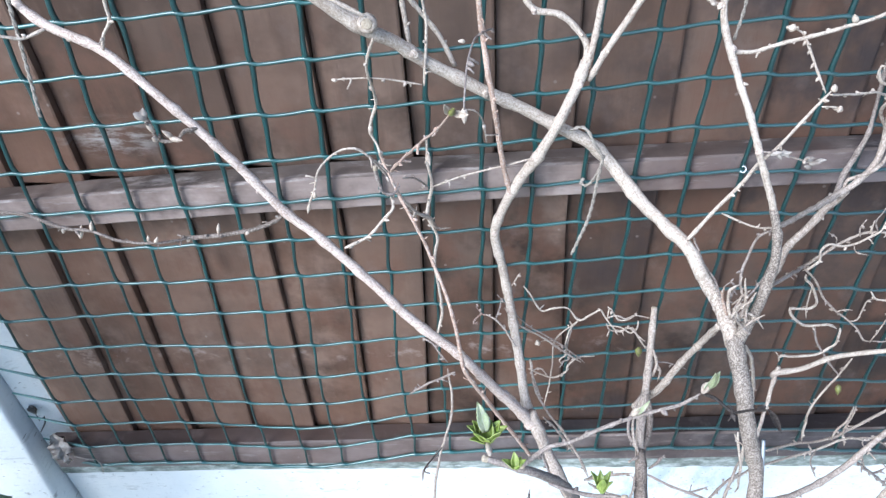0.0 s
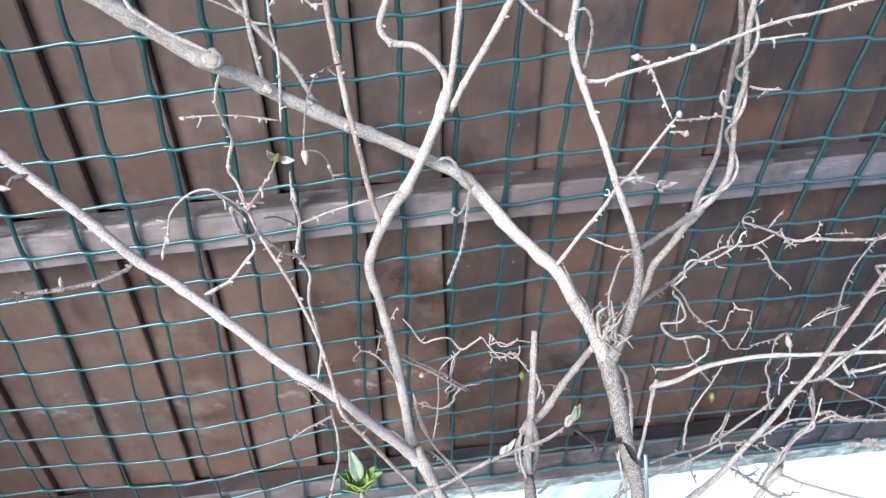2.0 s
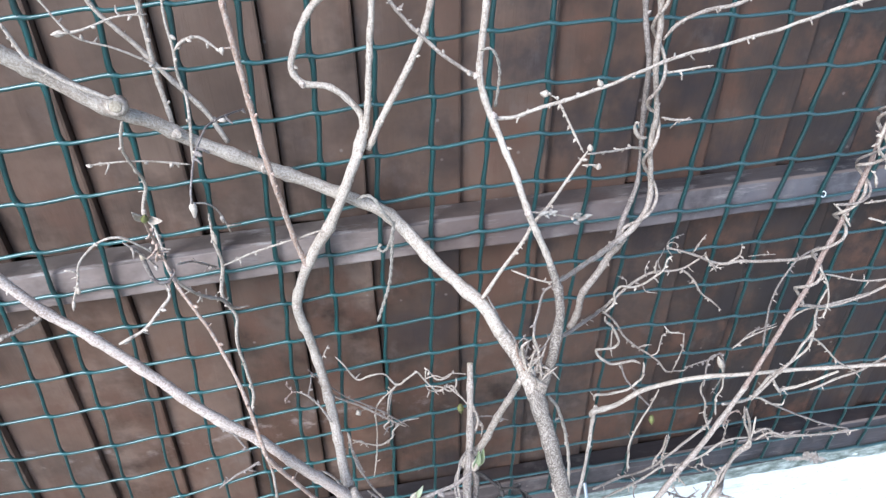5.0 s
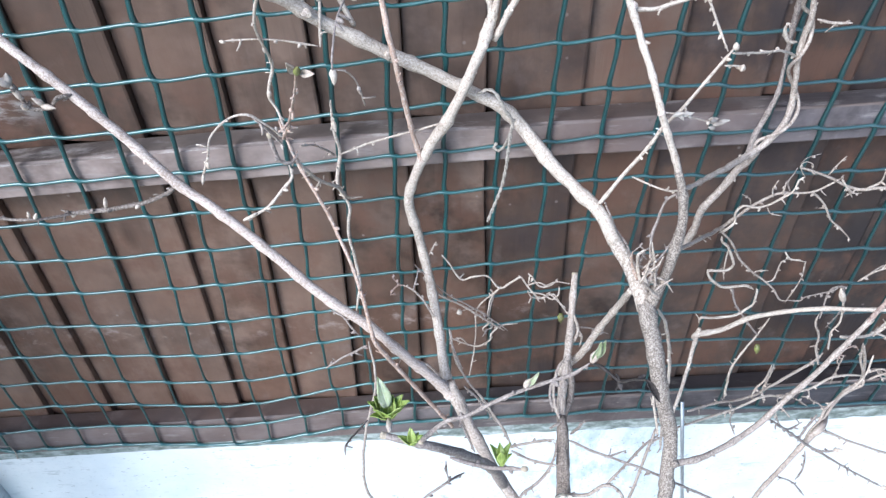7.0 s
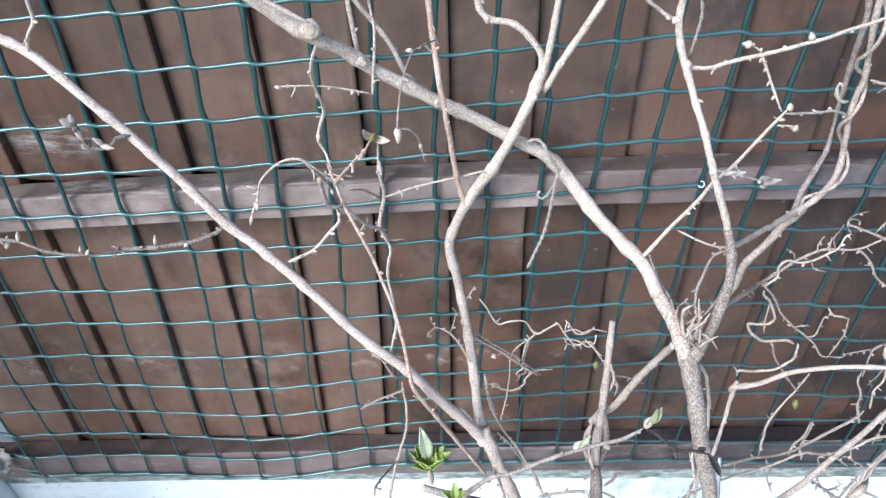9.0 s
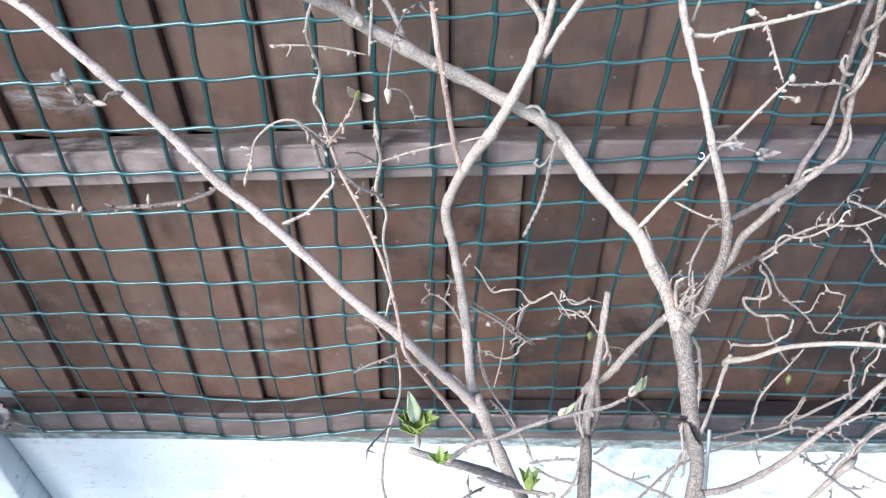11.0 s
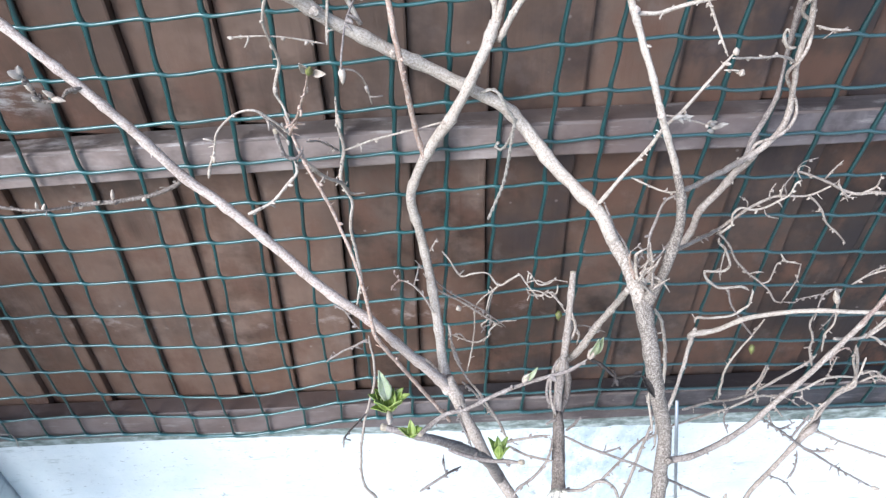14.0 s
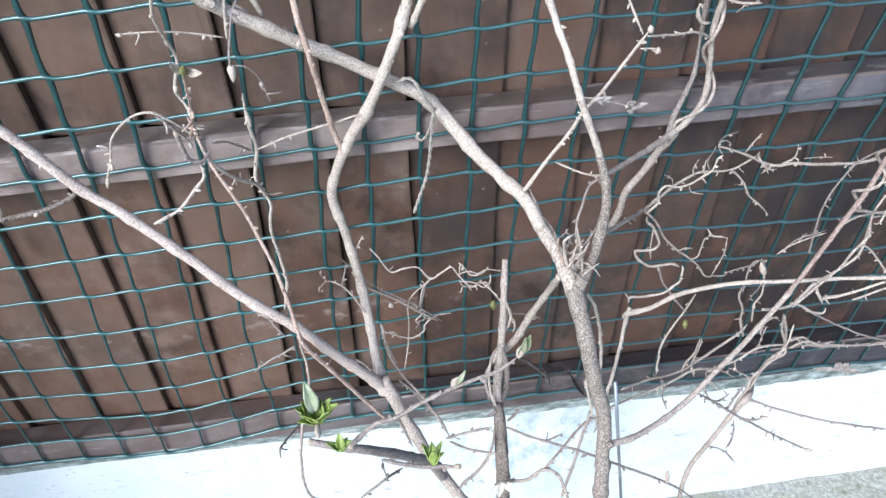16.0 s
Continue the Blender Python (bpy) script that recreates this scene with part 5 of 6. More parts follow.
stem(V1, "branch", bark_pale, 3, [(0.344, 0.530, 0.288, 2.9), (0.347, 0.530, 0.296, 4.3), (0.376, 0.530, 0.302, 3.6), (0.406, 0.525, 0.327, 3.5), (0.441, 0.515, 0.346, 3.1), (0.472, 0.500, 0.364, 3.1), (0.518, 0.485, 0.374, 2.7), (0.572, 0.480, 0.375, 2.7), (0.628, 0.470, 0.378, 2.7), (0.686, 0.460, 0.381, 2.6)])
stem(V1, "branch", bark_pale, 1, [(0.449, 0.430, 0.396, 2.5), (0.500, 0.450, 0.373, 2.6), (0.526, 0.460, 0.392, 2.6), (0.546, 0.460, 0.411, 2.2), (0.562, 0.460, 0.431, 2.2), (0.563, 0.460, 0.452, 2.1), (0.555, 0.460, 0.493, 1.8), (0.558, 0.460, 0.519, 1.7)])
stem(V1, "branch", bark_pale, 2, [(0.535, 0.470, 0.385, 2.3), (0.555, 0.470, 0.353, 2.7), (0.564, 0.475, 0.348, 3.4), (0.591, 0.473, 0.353, 2.4), (0.630, 0.470, 0.371, 2.3)])
stem(V1, "branch", bark_tan, 2, [(0.426, 0.400, 0.016, 3.6), (0.418, 0.400, 0.075, 3.5), (0.423, 0.406, 0.116, 3.4), (0.435, 0.410, 0.148, 3.3), (0.448, 0.415, 0.173, 3.3), (0.460, 0.420, 0.199, 3.6), (0.471, 0.425, 0.217, 4.6), (0.483, 0.430, 0.229, 4.6), (0.527, 0.480, 0.186, 3.1), (0.538, 0.483, 0.222, 3.0), (0.553, 0.485, 0.238, 2.6), (0.544, 0.483, 0.277, 2.2), (0.527, 0.480, 0.316, 2.1)])
stem(V1, "branch", bark_tan, 2, [(0.513, 0.440, 0.521, 2.4), (0.560, 0.450, 0.504, 2.2), (0.599, 0.450, 0.512, 2.2), (0.630, 0.450, 0.526, 2.2), (0.660, 0.450, 0.539, 2.2)])
stem(V1, "twig", bark_tan, 3, [(0.426, 0.533, 0.513, 1.9), (0.437, 0.533, 0.504, 1.8), (0.448, 0.533, 0.492, 1.8), (0.454, 0.533, 0.482, 1.7), (0.461, 0.533, 0.471, 1.6), (0.476, 0.533, 0.458, 1.5), (0.487, 0.533, 0.447, 1.5), (0.493, 0.533, 0.440, 1.4)])
stem(V1, "tendril", bark_pale, 0, [(0.340, 0.527, 0.462, 2.4), (0.342, 0.527, 0.454, 2.4), (0.349, 0.527, 0.447, 2.5), (0.358, 0.527, 0.431, 2.5), (0.363, 0.527, 0.419, 2.6), (0.359, 0.527, 0.411, 2.6), (0.344, 0.527, 0.410, 2.7), (0.336, 0.527, 0.410, 2.8), (0.339, 0.527, 0.401, 2.8), (0.348, 0.527, 0.391, 2.9), (0.361, 0.527, 0.382, 2.9), (0.385, 0.527, 0.383, 3.0), (0.397, 0.527, 0.376, 3.0)])
stem(V1, "tendril", bark_pale, 0, [(0.401, 0.528, 0.374, 2.2), (0.403, 0.528, 0.368, 2.3), (0.404, 0.528, 0.348, 2.4), (0.398, 0.528, 0.339, 2.5), (0.388, 0.528, 0.331, 2.7), (0.367, 0.528, 0.327, 2.8), (0.345, 0.528, 0.330, 2.9), (0.343, 0.528, 0.319, 3.0)])
stem(V1, "twig", bark_tan, 2, [(0.337, 0.529, 0.469, 2.0), (0.355, 0.529, 0.449, 1.9), (0.371, 0.529, 0.422, 1.9), (0.390, 0.529, 0.402, 1.8), (0.407, 0.529, 0.387, 1.8), (0.422, 0.529, 0.372, 1.7), (0.435, 0.529, 0.353, 1.7), (0.446, 0.529, 0.349, 1.6)])
stem(V1, "twig", bark_dark, 4, [(0.446, 0.530, 0.349, 1.2), (0.463, 0.530, 0.347, 1.2), (0.466, 0.530, 0.353, 1.2), (0.482, 0.530, 0.357, 1.2), (0.499, 0.530, 0.362, 1.2), (0.506, 0.530, 0.370, 1.2)])
stem(V1, "twig", bark_dark, 1, [(0.506, 0.529, 0.370, 1.7), (0.518, 0.529, 0.346, 1.6), (0.519, 0.529, 0.326, 1.4), (0.515, 0.529, 0.310, 1.3), (0.510, 0.529, 0.295, 1.2)])
stem(V1, "twig", bark_tan, 0, [(0.390, 0.528, 0.402, 1.3), (0.398, 0.528, 0.405, 1.3), (0.407, 0.528, 0.404, 1.3)])
stem(V1, "twig", bark_tan, 1, [(0.407, 0.527, 0.387, 1.3), (0.416, 0.527, 0.389, 1.3), (0.418, 0.527, 0.407, 1.3), (0.419, 0.527, 0.419, 1.3), (0.426, 0.527, 0.421, 1.3)])
stem(V1, "twig", bark_pale, 1, [(0.418, 0.526, 0.434, 1.6), (0.426, 0.526, 0.423, 1.6), (0.436, 0.526, 0.420, 1.6), (0.447, 0.526, 0.416, 1.6)])
stem(V1, "twig", bark_tan, 1, [(0.447, 0.527, 0.416, 1.3), (0.450, 0.527, 0.394, 1.3), (0.448, 0.527, 0.375, 1.3), (0.442, 0.527, 0.349, 1.3)])
stem(V1, "tendril", bark_pale, 0, [(0.354, 0.531, 0.440, 1.4), (0.354, 0.531, 0.431, 1.4), (0.355, 0.531, 0.413, 1.4), (0.360, 0.531, 0.390, 1.4)])
stem(V1, "twig", bark_dark, 1, [(0.371, 0.529, 0.382, 1.8), (0.373, 0.529, 0.375, 1.8), (0.380, 0.529, 0.355, 1.8), (0.389, 0.529, 0.339, 1.8), (0.412, 0.529, 0.306, 1.8), (0.428, 0.529, 0.286, 1.8)])
stem(V1, "twig", bark_pale, 2, [(0.433, 0.530, 0.318, 1.6), (0.425, 0.530, 0.287, 1.8), (0.419, 0.530, 0.268, 2.0), (0.410, 0.530, 0.237, 2.1), (0.408, 0.530, 0.206, 2.3), (0.414, 0.530, 0.155, 2.5)])
stem(V1, "twig", bark_tan, 2, [(0.332, 0.470, 0.218, 2.6), (0.379, 0.489, 0.205, 2.6), (0.410, 0.500, 0.192, 2.3), (0.440, 0.506, 0.195, 2.7), (0.475, 0.515, 0.214, 2.7), (0.514, 0.525, 0.235, 2.7), (0.520, 0.525, 0.250, 1.9)])
stem(V1, "twig", bark_pale, 2, [(0.270, 0.420, 0.230, 2.1), (0.306, 0.440, 0.227, 2.1), (0.352, 0.460, 0.215, 2.2), (0.396, 0.475, 0.210, 2.2), (0.441, 0.490, 0.212, 2.3), (0.476, 0.500, 0.192, 1.5)])
stem(V1, "twig", bark_tan, 2, [(0.430, 0.500, 0.201, 2.2), (0.432, 0.500, 0.219, 2.1), (0.439, 0.500, 0.237, 1.9), (0.439, 0.500, 0.263, 1.8)])
stem(V1, "twig", bark_tan, 2, [(0.452, 0.502, 0.180, 2.0), (0.442, 0.502, 0.212, 1.9), (0.444, 0.502, 0.237, 1.7), (0.443, 0.502, 0.262, 1.6)])
stem(V1, "twig", bark_tan, 3, [(0.500, 0.500, 0.258, 2.2), (0.487, 0.501, 0.291, 2.1), (0.484, 0.502, 0.312, 2.0), (0.474, 0.504, 0.334, 1.9), (0.474, 0.505, 0.349, 1.8)])
stem(V1, "twig", bark_pale, 1, [(0.503, 0.500, 0.287, 1.8), (0.496, 0.500, 0.320, 1.8), (0.500, 0.500, 0.340, 1.7), (0.492, 0.500, 0.375, 2.0), (0.483, 0.500, 0.393, 2.0)])
stem(V1, "tendril", bark_pale, 0, [(0.499, 0.450, 0.376, 2.3), (0.517, 0.452, 0.366, 2.3), (0.540, 0.455, 0.347, 2.3), (0.554, 0.455, 0.344, 2.3), (0.553, 0.455, 0.354, 2.0)])
stem(V1, "twig", bark_dark, 2, [(0.536, 0.470, 0.341, 1.7), (0.597, 0.480, 0.293, 1.8), (0.654, 0.485, 0.254, 1.9), (0.710, 0.490, 0.223, 1.9)])
stem(V1, "twig", bark_tan, 2, [(0.713, 0.490, 0.220, 1.9), (0.660, 0.495, 0.216, 1.9), (0.604, 0.492, 0.230, 2.3), (0.570, 0.490, 0.255, 2.2), (0.560, 0.490, 0.249, 2.2)])
stem(V1, "twig", bark_tan, 3, [(0.486, 0.430, 0.219, 2.5), (0.529, 0.430, 0.192, 2.2), (0.588, 0.430, 0.158, 2.3), (0.649, 0.430, 0.128, 2.3), (0.758, 0.450, 0.057, 2.5)])
stem(V1, "twig", bark_dark, 5, [(0.368, 0.380, 0.329, 1.5), (0.418, 0.400, 0.268, 2.0), (0.462, 0.415, 0.213, 2.5), (0.500, 0.413, 0.182, 2.2), (0.540, 0.410, 0.150, 1.9), (0.585, 0.405, 0.118, 2.3)])
stem(V1, "twig", bark_dark, 2, [(0.467, 0.415, 0.208, 1.8), (0.486, 0.412, 0.201, 1.8), (0.505, 0.410, 0.204, 1.8)])
stem(V1, "twig", bark_dark, 2, [(0.469, 0.420, 0.191, 1.5), (0.478, 0.420, 0.153, 1.9), (0.477, 0.420, 0.123, 1.9)])
stem(V1, "twig", bark_dark, 2, [(0.477, 0.455, 0.074, 1.6), (0.506, 0.453, 0.056, 1.6), (0.532, 0.450, 0.022, 2.1)])
stem(V1, "twig", bark_pale, 3, [(0.410, 0.400, 0.298, 1.3), (0.411, 0.430, 0.291, 1.3), (0.451, 0.440, 0.292, 2.0), (0.485, 0.450, 0.300, 2.1), (0.528, 0.460, 0.285, 1.8)])
stem(V1, "twig", bark_dark, 1, [(0.384, 0.440, 0.206, 1.4), (0.379, 0.452, 0.221, 1.4), (0.386, 0.460, 0.233, 1.4)])
stem(V1, "twig", bark_dark, 2, [(0.539, 0.500, 0.401, 1.9), (0.534, 0.500, 0.429, 1.8), (0.530, 0.500, 0.465, 1.7), (0.531, 0.500, 0.490, 1.6), (0.535, 0.500, 0.509, 1.5), (0.545, 0.500, 0.531, 1.4), (0.567, 0.500, 0.547, 1.3)])
stem(V1, "twig", bark_tan, 2, [(0.542, 0.480, 0.459, 1.7), (0.558, 0.480, 0.473, 1.6), (0.585, 0.480, 0.476, 1.5), (0.611, 0.480, 0.480, 1.4), (0.636, 0.480, 0.486, 1.3)])
stem(V1, "twig", bark_tan, 2, [(0.497, 0.500, 0.406, 1.6), (0.512, 0.500, 0.420, 1.5), (0.531, 0.500, 0.428, 1.4), (0.549, 0.500, 0.433, 1.3)])
stem(V1, "tendril", bark_dark, 0, [(0.527, 0.530, 0.375, 1.4), (0.538, 0.526, 0.400, 1.4), (0.565, 0.520, 0.417, 1.3)])
stem(V1, "tendril", bark_pale, 1, [(0.030, 0.530, 0.457, 1.6), (0.039, 0.529, 0.443, 1.6), (0.051, 0.528, 0.418, 1.9), (0.066, 0.528, 0.422, 1.9), (0.081, 0.528, 0.421, 1.6), (0.096, 0.526, 0.403, 2.3), (0.109, 0.525, 0.414, 1.9), (0.119, 0.527, 0.418, 1.9), (0.127, 0.530, 0.401, 1.6), (0.143, 0.530, 0.379, 1.7), (0.159, 0.530, 0.384, 1.6), (0.168, 0.528, 0.369, 1.7), (0.178, 0.525, 0.352, 1.7)])
stem(V1, "tendril", bark_pale, 0, [(0.096, 0.528, 0.401, 1.9), (0.084, 0.529, 0.387, 1.6), (0.069, 0.530, 0.367, 1.7), (0.067, 0.528, 0.333, 1.4), (0.065, 0.525, 0.295, 1.4), (0.058, 0.520, 0.255, 1.4)])
stem(V1, "tendril", bark_dark, 0, [(0.089, 0.530, 0.389, 1.6), (0.083, 0.527, 0.356, 1.3), (0.087, 0.525, 0.339, 1.7), (0.078, 0.525, 0.333, 1.4), (0.080, 0.525, 0.325, 1.0)])
stem(V1, "tendril", bark_pale, 0, [(0.037, 0.520, 0.328, 1.4), (0.052, 0.523, 0.314, 1.4), (0.070, 0.525, 0.305, 1.7), (0.084, 0.525, 0.314, 2.1), (0.086, 0.525, 0.327, 2.1), (0.100, 0.528, 0.338, 1.7), (0.119, 0.530, 0.336, 1.4)])
stem(V1, "tendril", bark_dark, 0, [(-0.000, 0.515, 0.458, 0.9), (0.031, 0.520, 0.408, 1.3), (0.071, 0.520, 0.373, 1.6), (0.105, 0.520, 0.336, 1.4)])
stem(V1, "tendril", bark_pale, 0, [(0.129, 0.530, 0.399, 1.3), (0.131, 0.530, 0.417, 1.3), (0.142, 0.530, 0.398, 1.6), (0.155, 0.530, 0.398, 1.3), (0.162, 0.530, 0.407, 1.3)])
stem(V1, "twig", bark_dark, 1, [(0.176, 0.520, 0.360, 1.7), (0.184, 0.511, 0.346, 1.7), (0.179, 0.500, 0.328, 2.0)])
stem(V1, "twig", bark_dark, 1, [(0.185, 0.515, 0.340, 1.3), (0.205, 0.513, 0.339, 1.3), (0.226, 0.510, 0.330, 1.3)])
stem(V1, "twig", bark_tan, 2, [(0.539, 0.450, 0.550, 1.5), (0.592, 0.450, 0.533, 1.5), (0.640, 0.450, 0.531, 1.5), (0.679, 0.450, 0.528, 1.6)])
stem(V1, "tendril", bark_pale, 1, [(0.503, 0.425, 0.585, 1.7), (0.517, 0.422, 0.563, 1.7), (0.524, 0.420, 0.542, 1.4), (0.525, 0.420, 0.521, 1.8), (0.520, 0.420, 0.520, 1.5)])
stem(V1, "twig", bark_tan, 2, [(0.535, 0.440, 0.505, 2.1), (0.541, 0.440, 0.480, 2.5), (0.534, 0.440, 0.461, 2.2), (0.527, 0.440, 0.437, 2.2), (0.506, 0.437, 0.413, 2.6), (0.489, 0.435, 0.388, 2.6)])
stem(V1, "twig", bark_pale, 2, [(0.538, 0.440, 0.472, 1.6), (0.561, 0.446, 0.454, 1.6), (0.615, 0.460, 0.398, 1.7), (0.657, 0.470, 0.365, 1.8)])
stem(V1, "twig", bark_tan, 2, [(0.610, 0.480, 0.332, 2.2), (0.646, 0.480, 0.345, 2.2), (0.676, 0.480, 0.354, 2.2), (0.708, 0.470, 0.396, 2.1), (0.742, 0.470, 0.416, 2.1)])
stem(V1, "twig", bark_pale, 3, [(0.533, 0.420, 0.639, 1.3), (0.558, 0.420, 0.631, 1.6), (0.579, 0.420, 0.632, 1.6)])
stem(V1, "twig", bark_tan, 2, [(0.522, 0.420, 0.657, 1.6), (0.545, 0.420, 0.658, 1.6), (0.564, 0.420, 0.667, 1.6)])
stem(V1, "twig", bark_pale, 2, [(0.522, 0.425, 0.628, 1.6), (0.509, 0.430, 0.645, 1.6), (0.500, 0.430, 0.653, 1.3)])
stem(V1, "tendril", bark_pale, 1, [(0.529, 0.420, 0.673, 2.3), (0.525, 0.423, 0.684, 2.1), (0.520, 0.425, 0.689, 1.8)])
stem(V1, "twig", bark_pale, 2, [(0.520, 0.425, 0.762, 1.9), (0.515, 0.420, 0.750, 1.9), (0.513, 0.420, 0.734, 2.0), (0.514, 0.420, 0.715, 2.0), (0.527, 0.420, 0.700, 1.5), (0.533, 0.420, 0.690, 1.3)])
stem(V1, "twig", bark_dark, 2, [(0.473, 0.500, 0.346, 1.4), (0.476, 0.507, 0.387, 1.7), (0.498, 0.510, 0.388, 1.4)])
stem(V1, "twig", bark_pale, 1, [(0.536, 0.470, 0.310, 1.8), (0.535, 0.465, 0.278, 1.8), (0.521, 0.460, 0.250, 1.8)])
stem(V1, "twig", bark_tan, 2, [(0.557, 0.480, 0.248, 2.3), (0.577, 0.480, 0.258, 2.3), (0.610, 0.480, 0.244, 2.3), (0.690, 0.487, 0.222, 2.0), (0.730, 0.490, 0.216, 2.0)])
stem(V1, "twig", bark_red, 1, [(0.477, 0.450, 0.326, 1.3), (0.477, 0.450, 0.343, 1.3), (0.481, 0.450, 0.351, 1.3), (0.489, 0.450, 0.354, 1.0), (0.496, 0.450, 0.345, 1.0)])
stem(V1, "twig", bark_tan, 1, [(0.472, 0.440, 0.351, 1.3), (0.478, 0.446, 0.322, 1.3), (0.482, 0.450, 0.301, 1.4), (0.492, 0.460, 0.272, 1.4)])
stem(V1, "twig", bark_tan, 2, [(0.550, 0.480, 0.262, 2.2), (0.568, 0.480, 0.268, 2.2), (0.590, 0.480, 0.249, 1.8), (0.604, 0.480, 0.244, 1.9), (0.614, 0.480, 0.252, 1.5)])
stem(V1, "twig", bark_tan, 1, [(0.562, 0.480, 0.266, 1.5), (0.574, 0.480, 0.250, 1.5), (0.582, 0.480, 0.251, 1.1)])
stem(V1, "twig", bark_tan, 2, [(0.506, 0.460, 0.346, 1.7), (0.517, 0.463, 0.311, 2.1), (0.531, 0.465, 0.284, 2.5), (0.535, 0.462, 0.264, 2.5), (0.518, 0.460, 0.253, 2.9), (0.501, 0.450, 0.244, 2.9), (0.484, 0.435, 0.234, 2.8)])
stem(V1, "twig", bark_tan, 1, [(0.442, 0.430, 0.306, 1.3), (0.453, 0.433, 0.282, 1.4), (0.470, 0.436, 0.266, 1.4), (0.487, 0.440, 0.244, 1.4)])
stem(V1, "twig", bark_tan, 2, [(0.495, 0.445, 0.260, 2.1), (0.485, 0.440, 0.249, 2.5), (0.481, 0.435, 0.235, 2.5), (0.472, 0.430, 0.222, 2.5), (0.464, 0.425, 0.214, 2.1)])
stem(V1, "twig", bark_dark, 2, [(0.473, 0.435, 0.246, 2.1), (0.469, 0.433, 0.233, 2.1), (0.462, 0.430, 0.214, 2.2), (0.457, 0.425, 0.205, 1.8)])
stem(V1, "twig", bark_dark, 1, [(0.404, 0.405, 0.275, 1.7), (0.421, 0.407, 0.263, 1.7), (0.431, 0.409, 0.266, 1.7), (0.437, 0.410, 0.271, 1.3)])
stem(V1, "twig", bark_tan, 1, [(0.392, 0.400, 0.307, 1.3), (0.401, 0.403, 0.287, 1.3), (0.411, 0.405, 0.271, 1.0)])
stem(V1, "twig", bark_tan, 1, [(0.469, 0.450, 0.243, 1.4), (0.450, 0.450, 0.259, 1.4), (0.432, 0.450, 0.269, 1.4), (0.424, 0.460, 0.254, 1.4)])
stem(V1, "tendril", bark_tan, 0, [(0.068, 0.525, 0.371, 1.0), (0.058, 0.525, 0.372, 1.0), (0.049, 0.525, 0.369, 1.3)])
stem(V1, "tendril", bark_pale, 0, [(0.097, 0.530, 0.402, 1.6), (0.086, 0.529, 0.384, 1.6), (0.082, 0.528, 0.361, 1.7), (0.084, 0.528, 0.344, 1.7), (0.076, 0.528, 0.333, 1.7), (0.080, 0.528, 0.323, 1.4)])
stem(V1, "tendril", bark_tan, 0, [(0.126, 0.530, 0.401, 1.6), (0.140, 0.529, 0.406, 1.6), (0.150, 0.528, 0.401, 1.6), (0.161, 0.529, 0.405, 1.3), (0.179, 0.530, 0.399, 1.3)])
stem(V1, "tendril", bark_pale, 0, [(0.165, 0.528, 0.397, 1.6), (0.164, 0.527, 0.385, 1.6), (0.157, 0.526, 0.379, 1.7), (0.150, 0.527, 0.385, 1.6), (0.141, 0.528, 0.389, 1.3), (0.128, 0.530, 0.389, 1.3)])
stem(V1, "tendril", bark_tan, 0, [(0.128, 0.530, 0.392, 1.3), (0.133, 0.529, 0.382, 1.3), (0.147, 0.528, 0.379, 1.3), (0.152, 0.522, 0.393, 1.3), (0.167, 0.500, 0.392, 1.9)])

# ---- leaves, buds and what hangs on the net ----
def blade(base, tip, width, material, parent, name="leaf", fold=0.35, curl=0.25, facing=(0, -1, 0.35), teeth=0.0, label=""):
    """A leaf from base to tip, folded along its midrib, its tip curling towards facing."""
    base, tip, f = Vector(base), Vector(tip), Vector(facing)
    d = tip - base
    length = d.length
    d.normalize()
    side = d.cross(f).normalized()
    up = side.cross(d).normalized()
    rows, cols = 14, 6
    verts, faces, skin = [], [], []
    for layer in (0, 1):
        for i in range(rows + 1):
            u = i / rows
            w = width * 0.5 * math.sin(math.pi * min(1.0, u * 0.93 + 0.05) ** 0.8) ** 0.85 * (1 - 0.25 * u)
            for k in range(cols + 1):
                v = 2 * k / cols - 1
                jag = 1 + teeth * (0.5 - (i % 2)) * abs(v) ** 4
                p = base + d * length * u + side * w * v * jag
                p += up * (fold * w * abs(v) + curl * length * (u * u) * 0.5)
                p += up * 0.10 * width * noise.noise(Vector((u * 4, v * 2, base.x * 50)))
                p -= up * layer * 0.0005
                verts.append(p)
                skin.append((u, v, 0.0))
    n = (rows + 1) * (cols + 1)
    for i in range(rows):
        for k in range(cols):
            a = i * (cols + 1) + k
            q = (a, a + 1, a + cols + 2, a + cols + 1)
            faces.append(q)
            faces.append(tuple(n + c for c in q[::-1]))
    rim = [k for k in range(cols + 1)] + [i * (cols + 1) + cols for i in range(1, rows + 1)]
    rim += [rows * (cols + 1) + k for k in range(cols - 1, -1, -1)] + [i * (cols + 1) for i in range(rows - 1, 0, -1)]
    for a, b in zip(rim, rim[1:] + rim[:1]):
        faces.append((b, a, a + n, b + n))
    if parent is not None and parent.name in limbs:
        parent = nearest_branch(parent, (base,))
    return mesh_object(name, verts, faces, material, parent, label, grain=skin)


def bud(base, tip, width, parent, material=None, label=""):
    """A pointed bud of overlapping scales."""
    base, tip = Vector(base), Vector(tip)
    prof = [(0, 0.45), (0.12, 0.75), (0.3, 1.0), (0.5, 0.95), (0.55, 0.86), (0.75, 0.62), (0.9, 0.3), (1.0, 0.05)]
    v, f = tube([base.lerp(tip, u) for u, _ in prof], [width * 0.5 * q for _, q in prof], 8)
    v = [tuple(Vector(p) + noise.noise_vector(Vector(p) * 400) * width * 0.10) for p in v]
    return mesh_object("bud", v, f, material or bud_skin, nearest_branch(parent, (base,)), label)




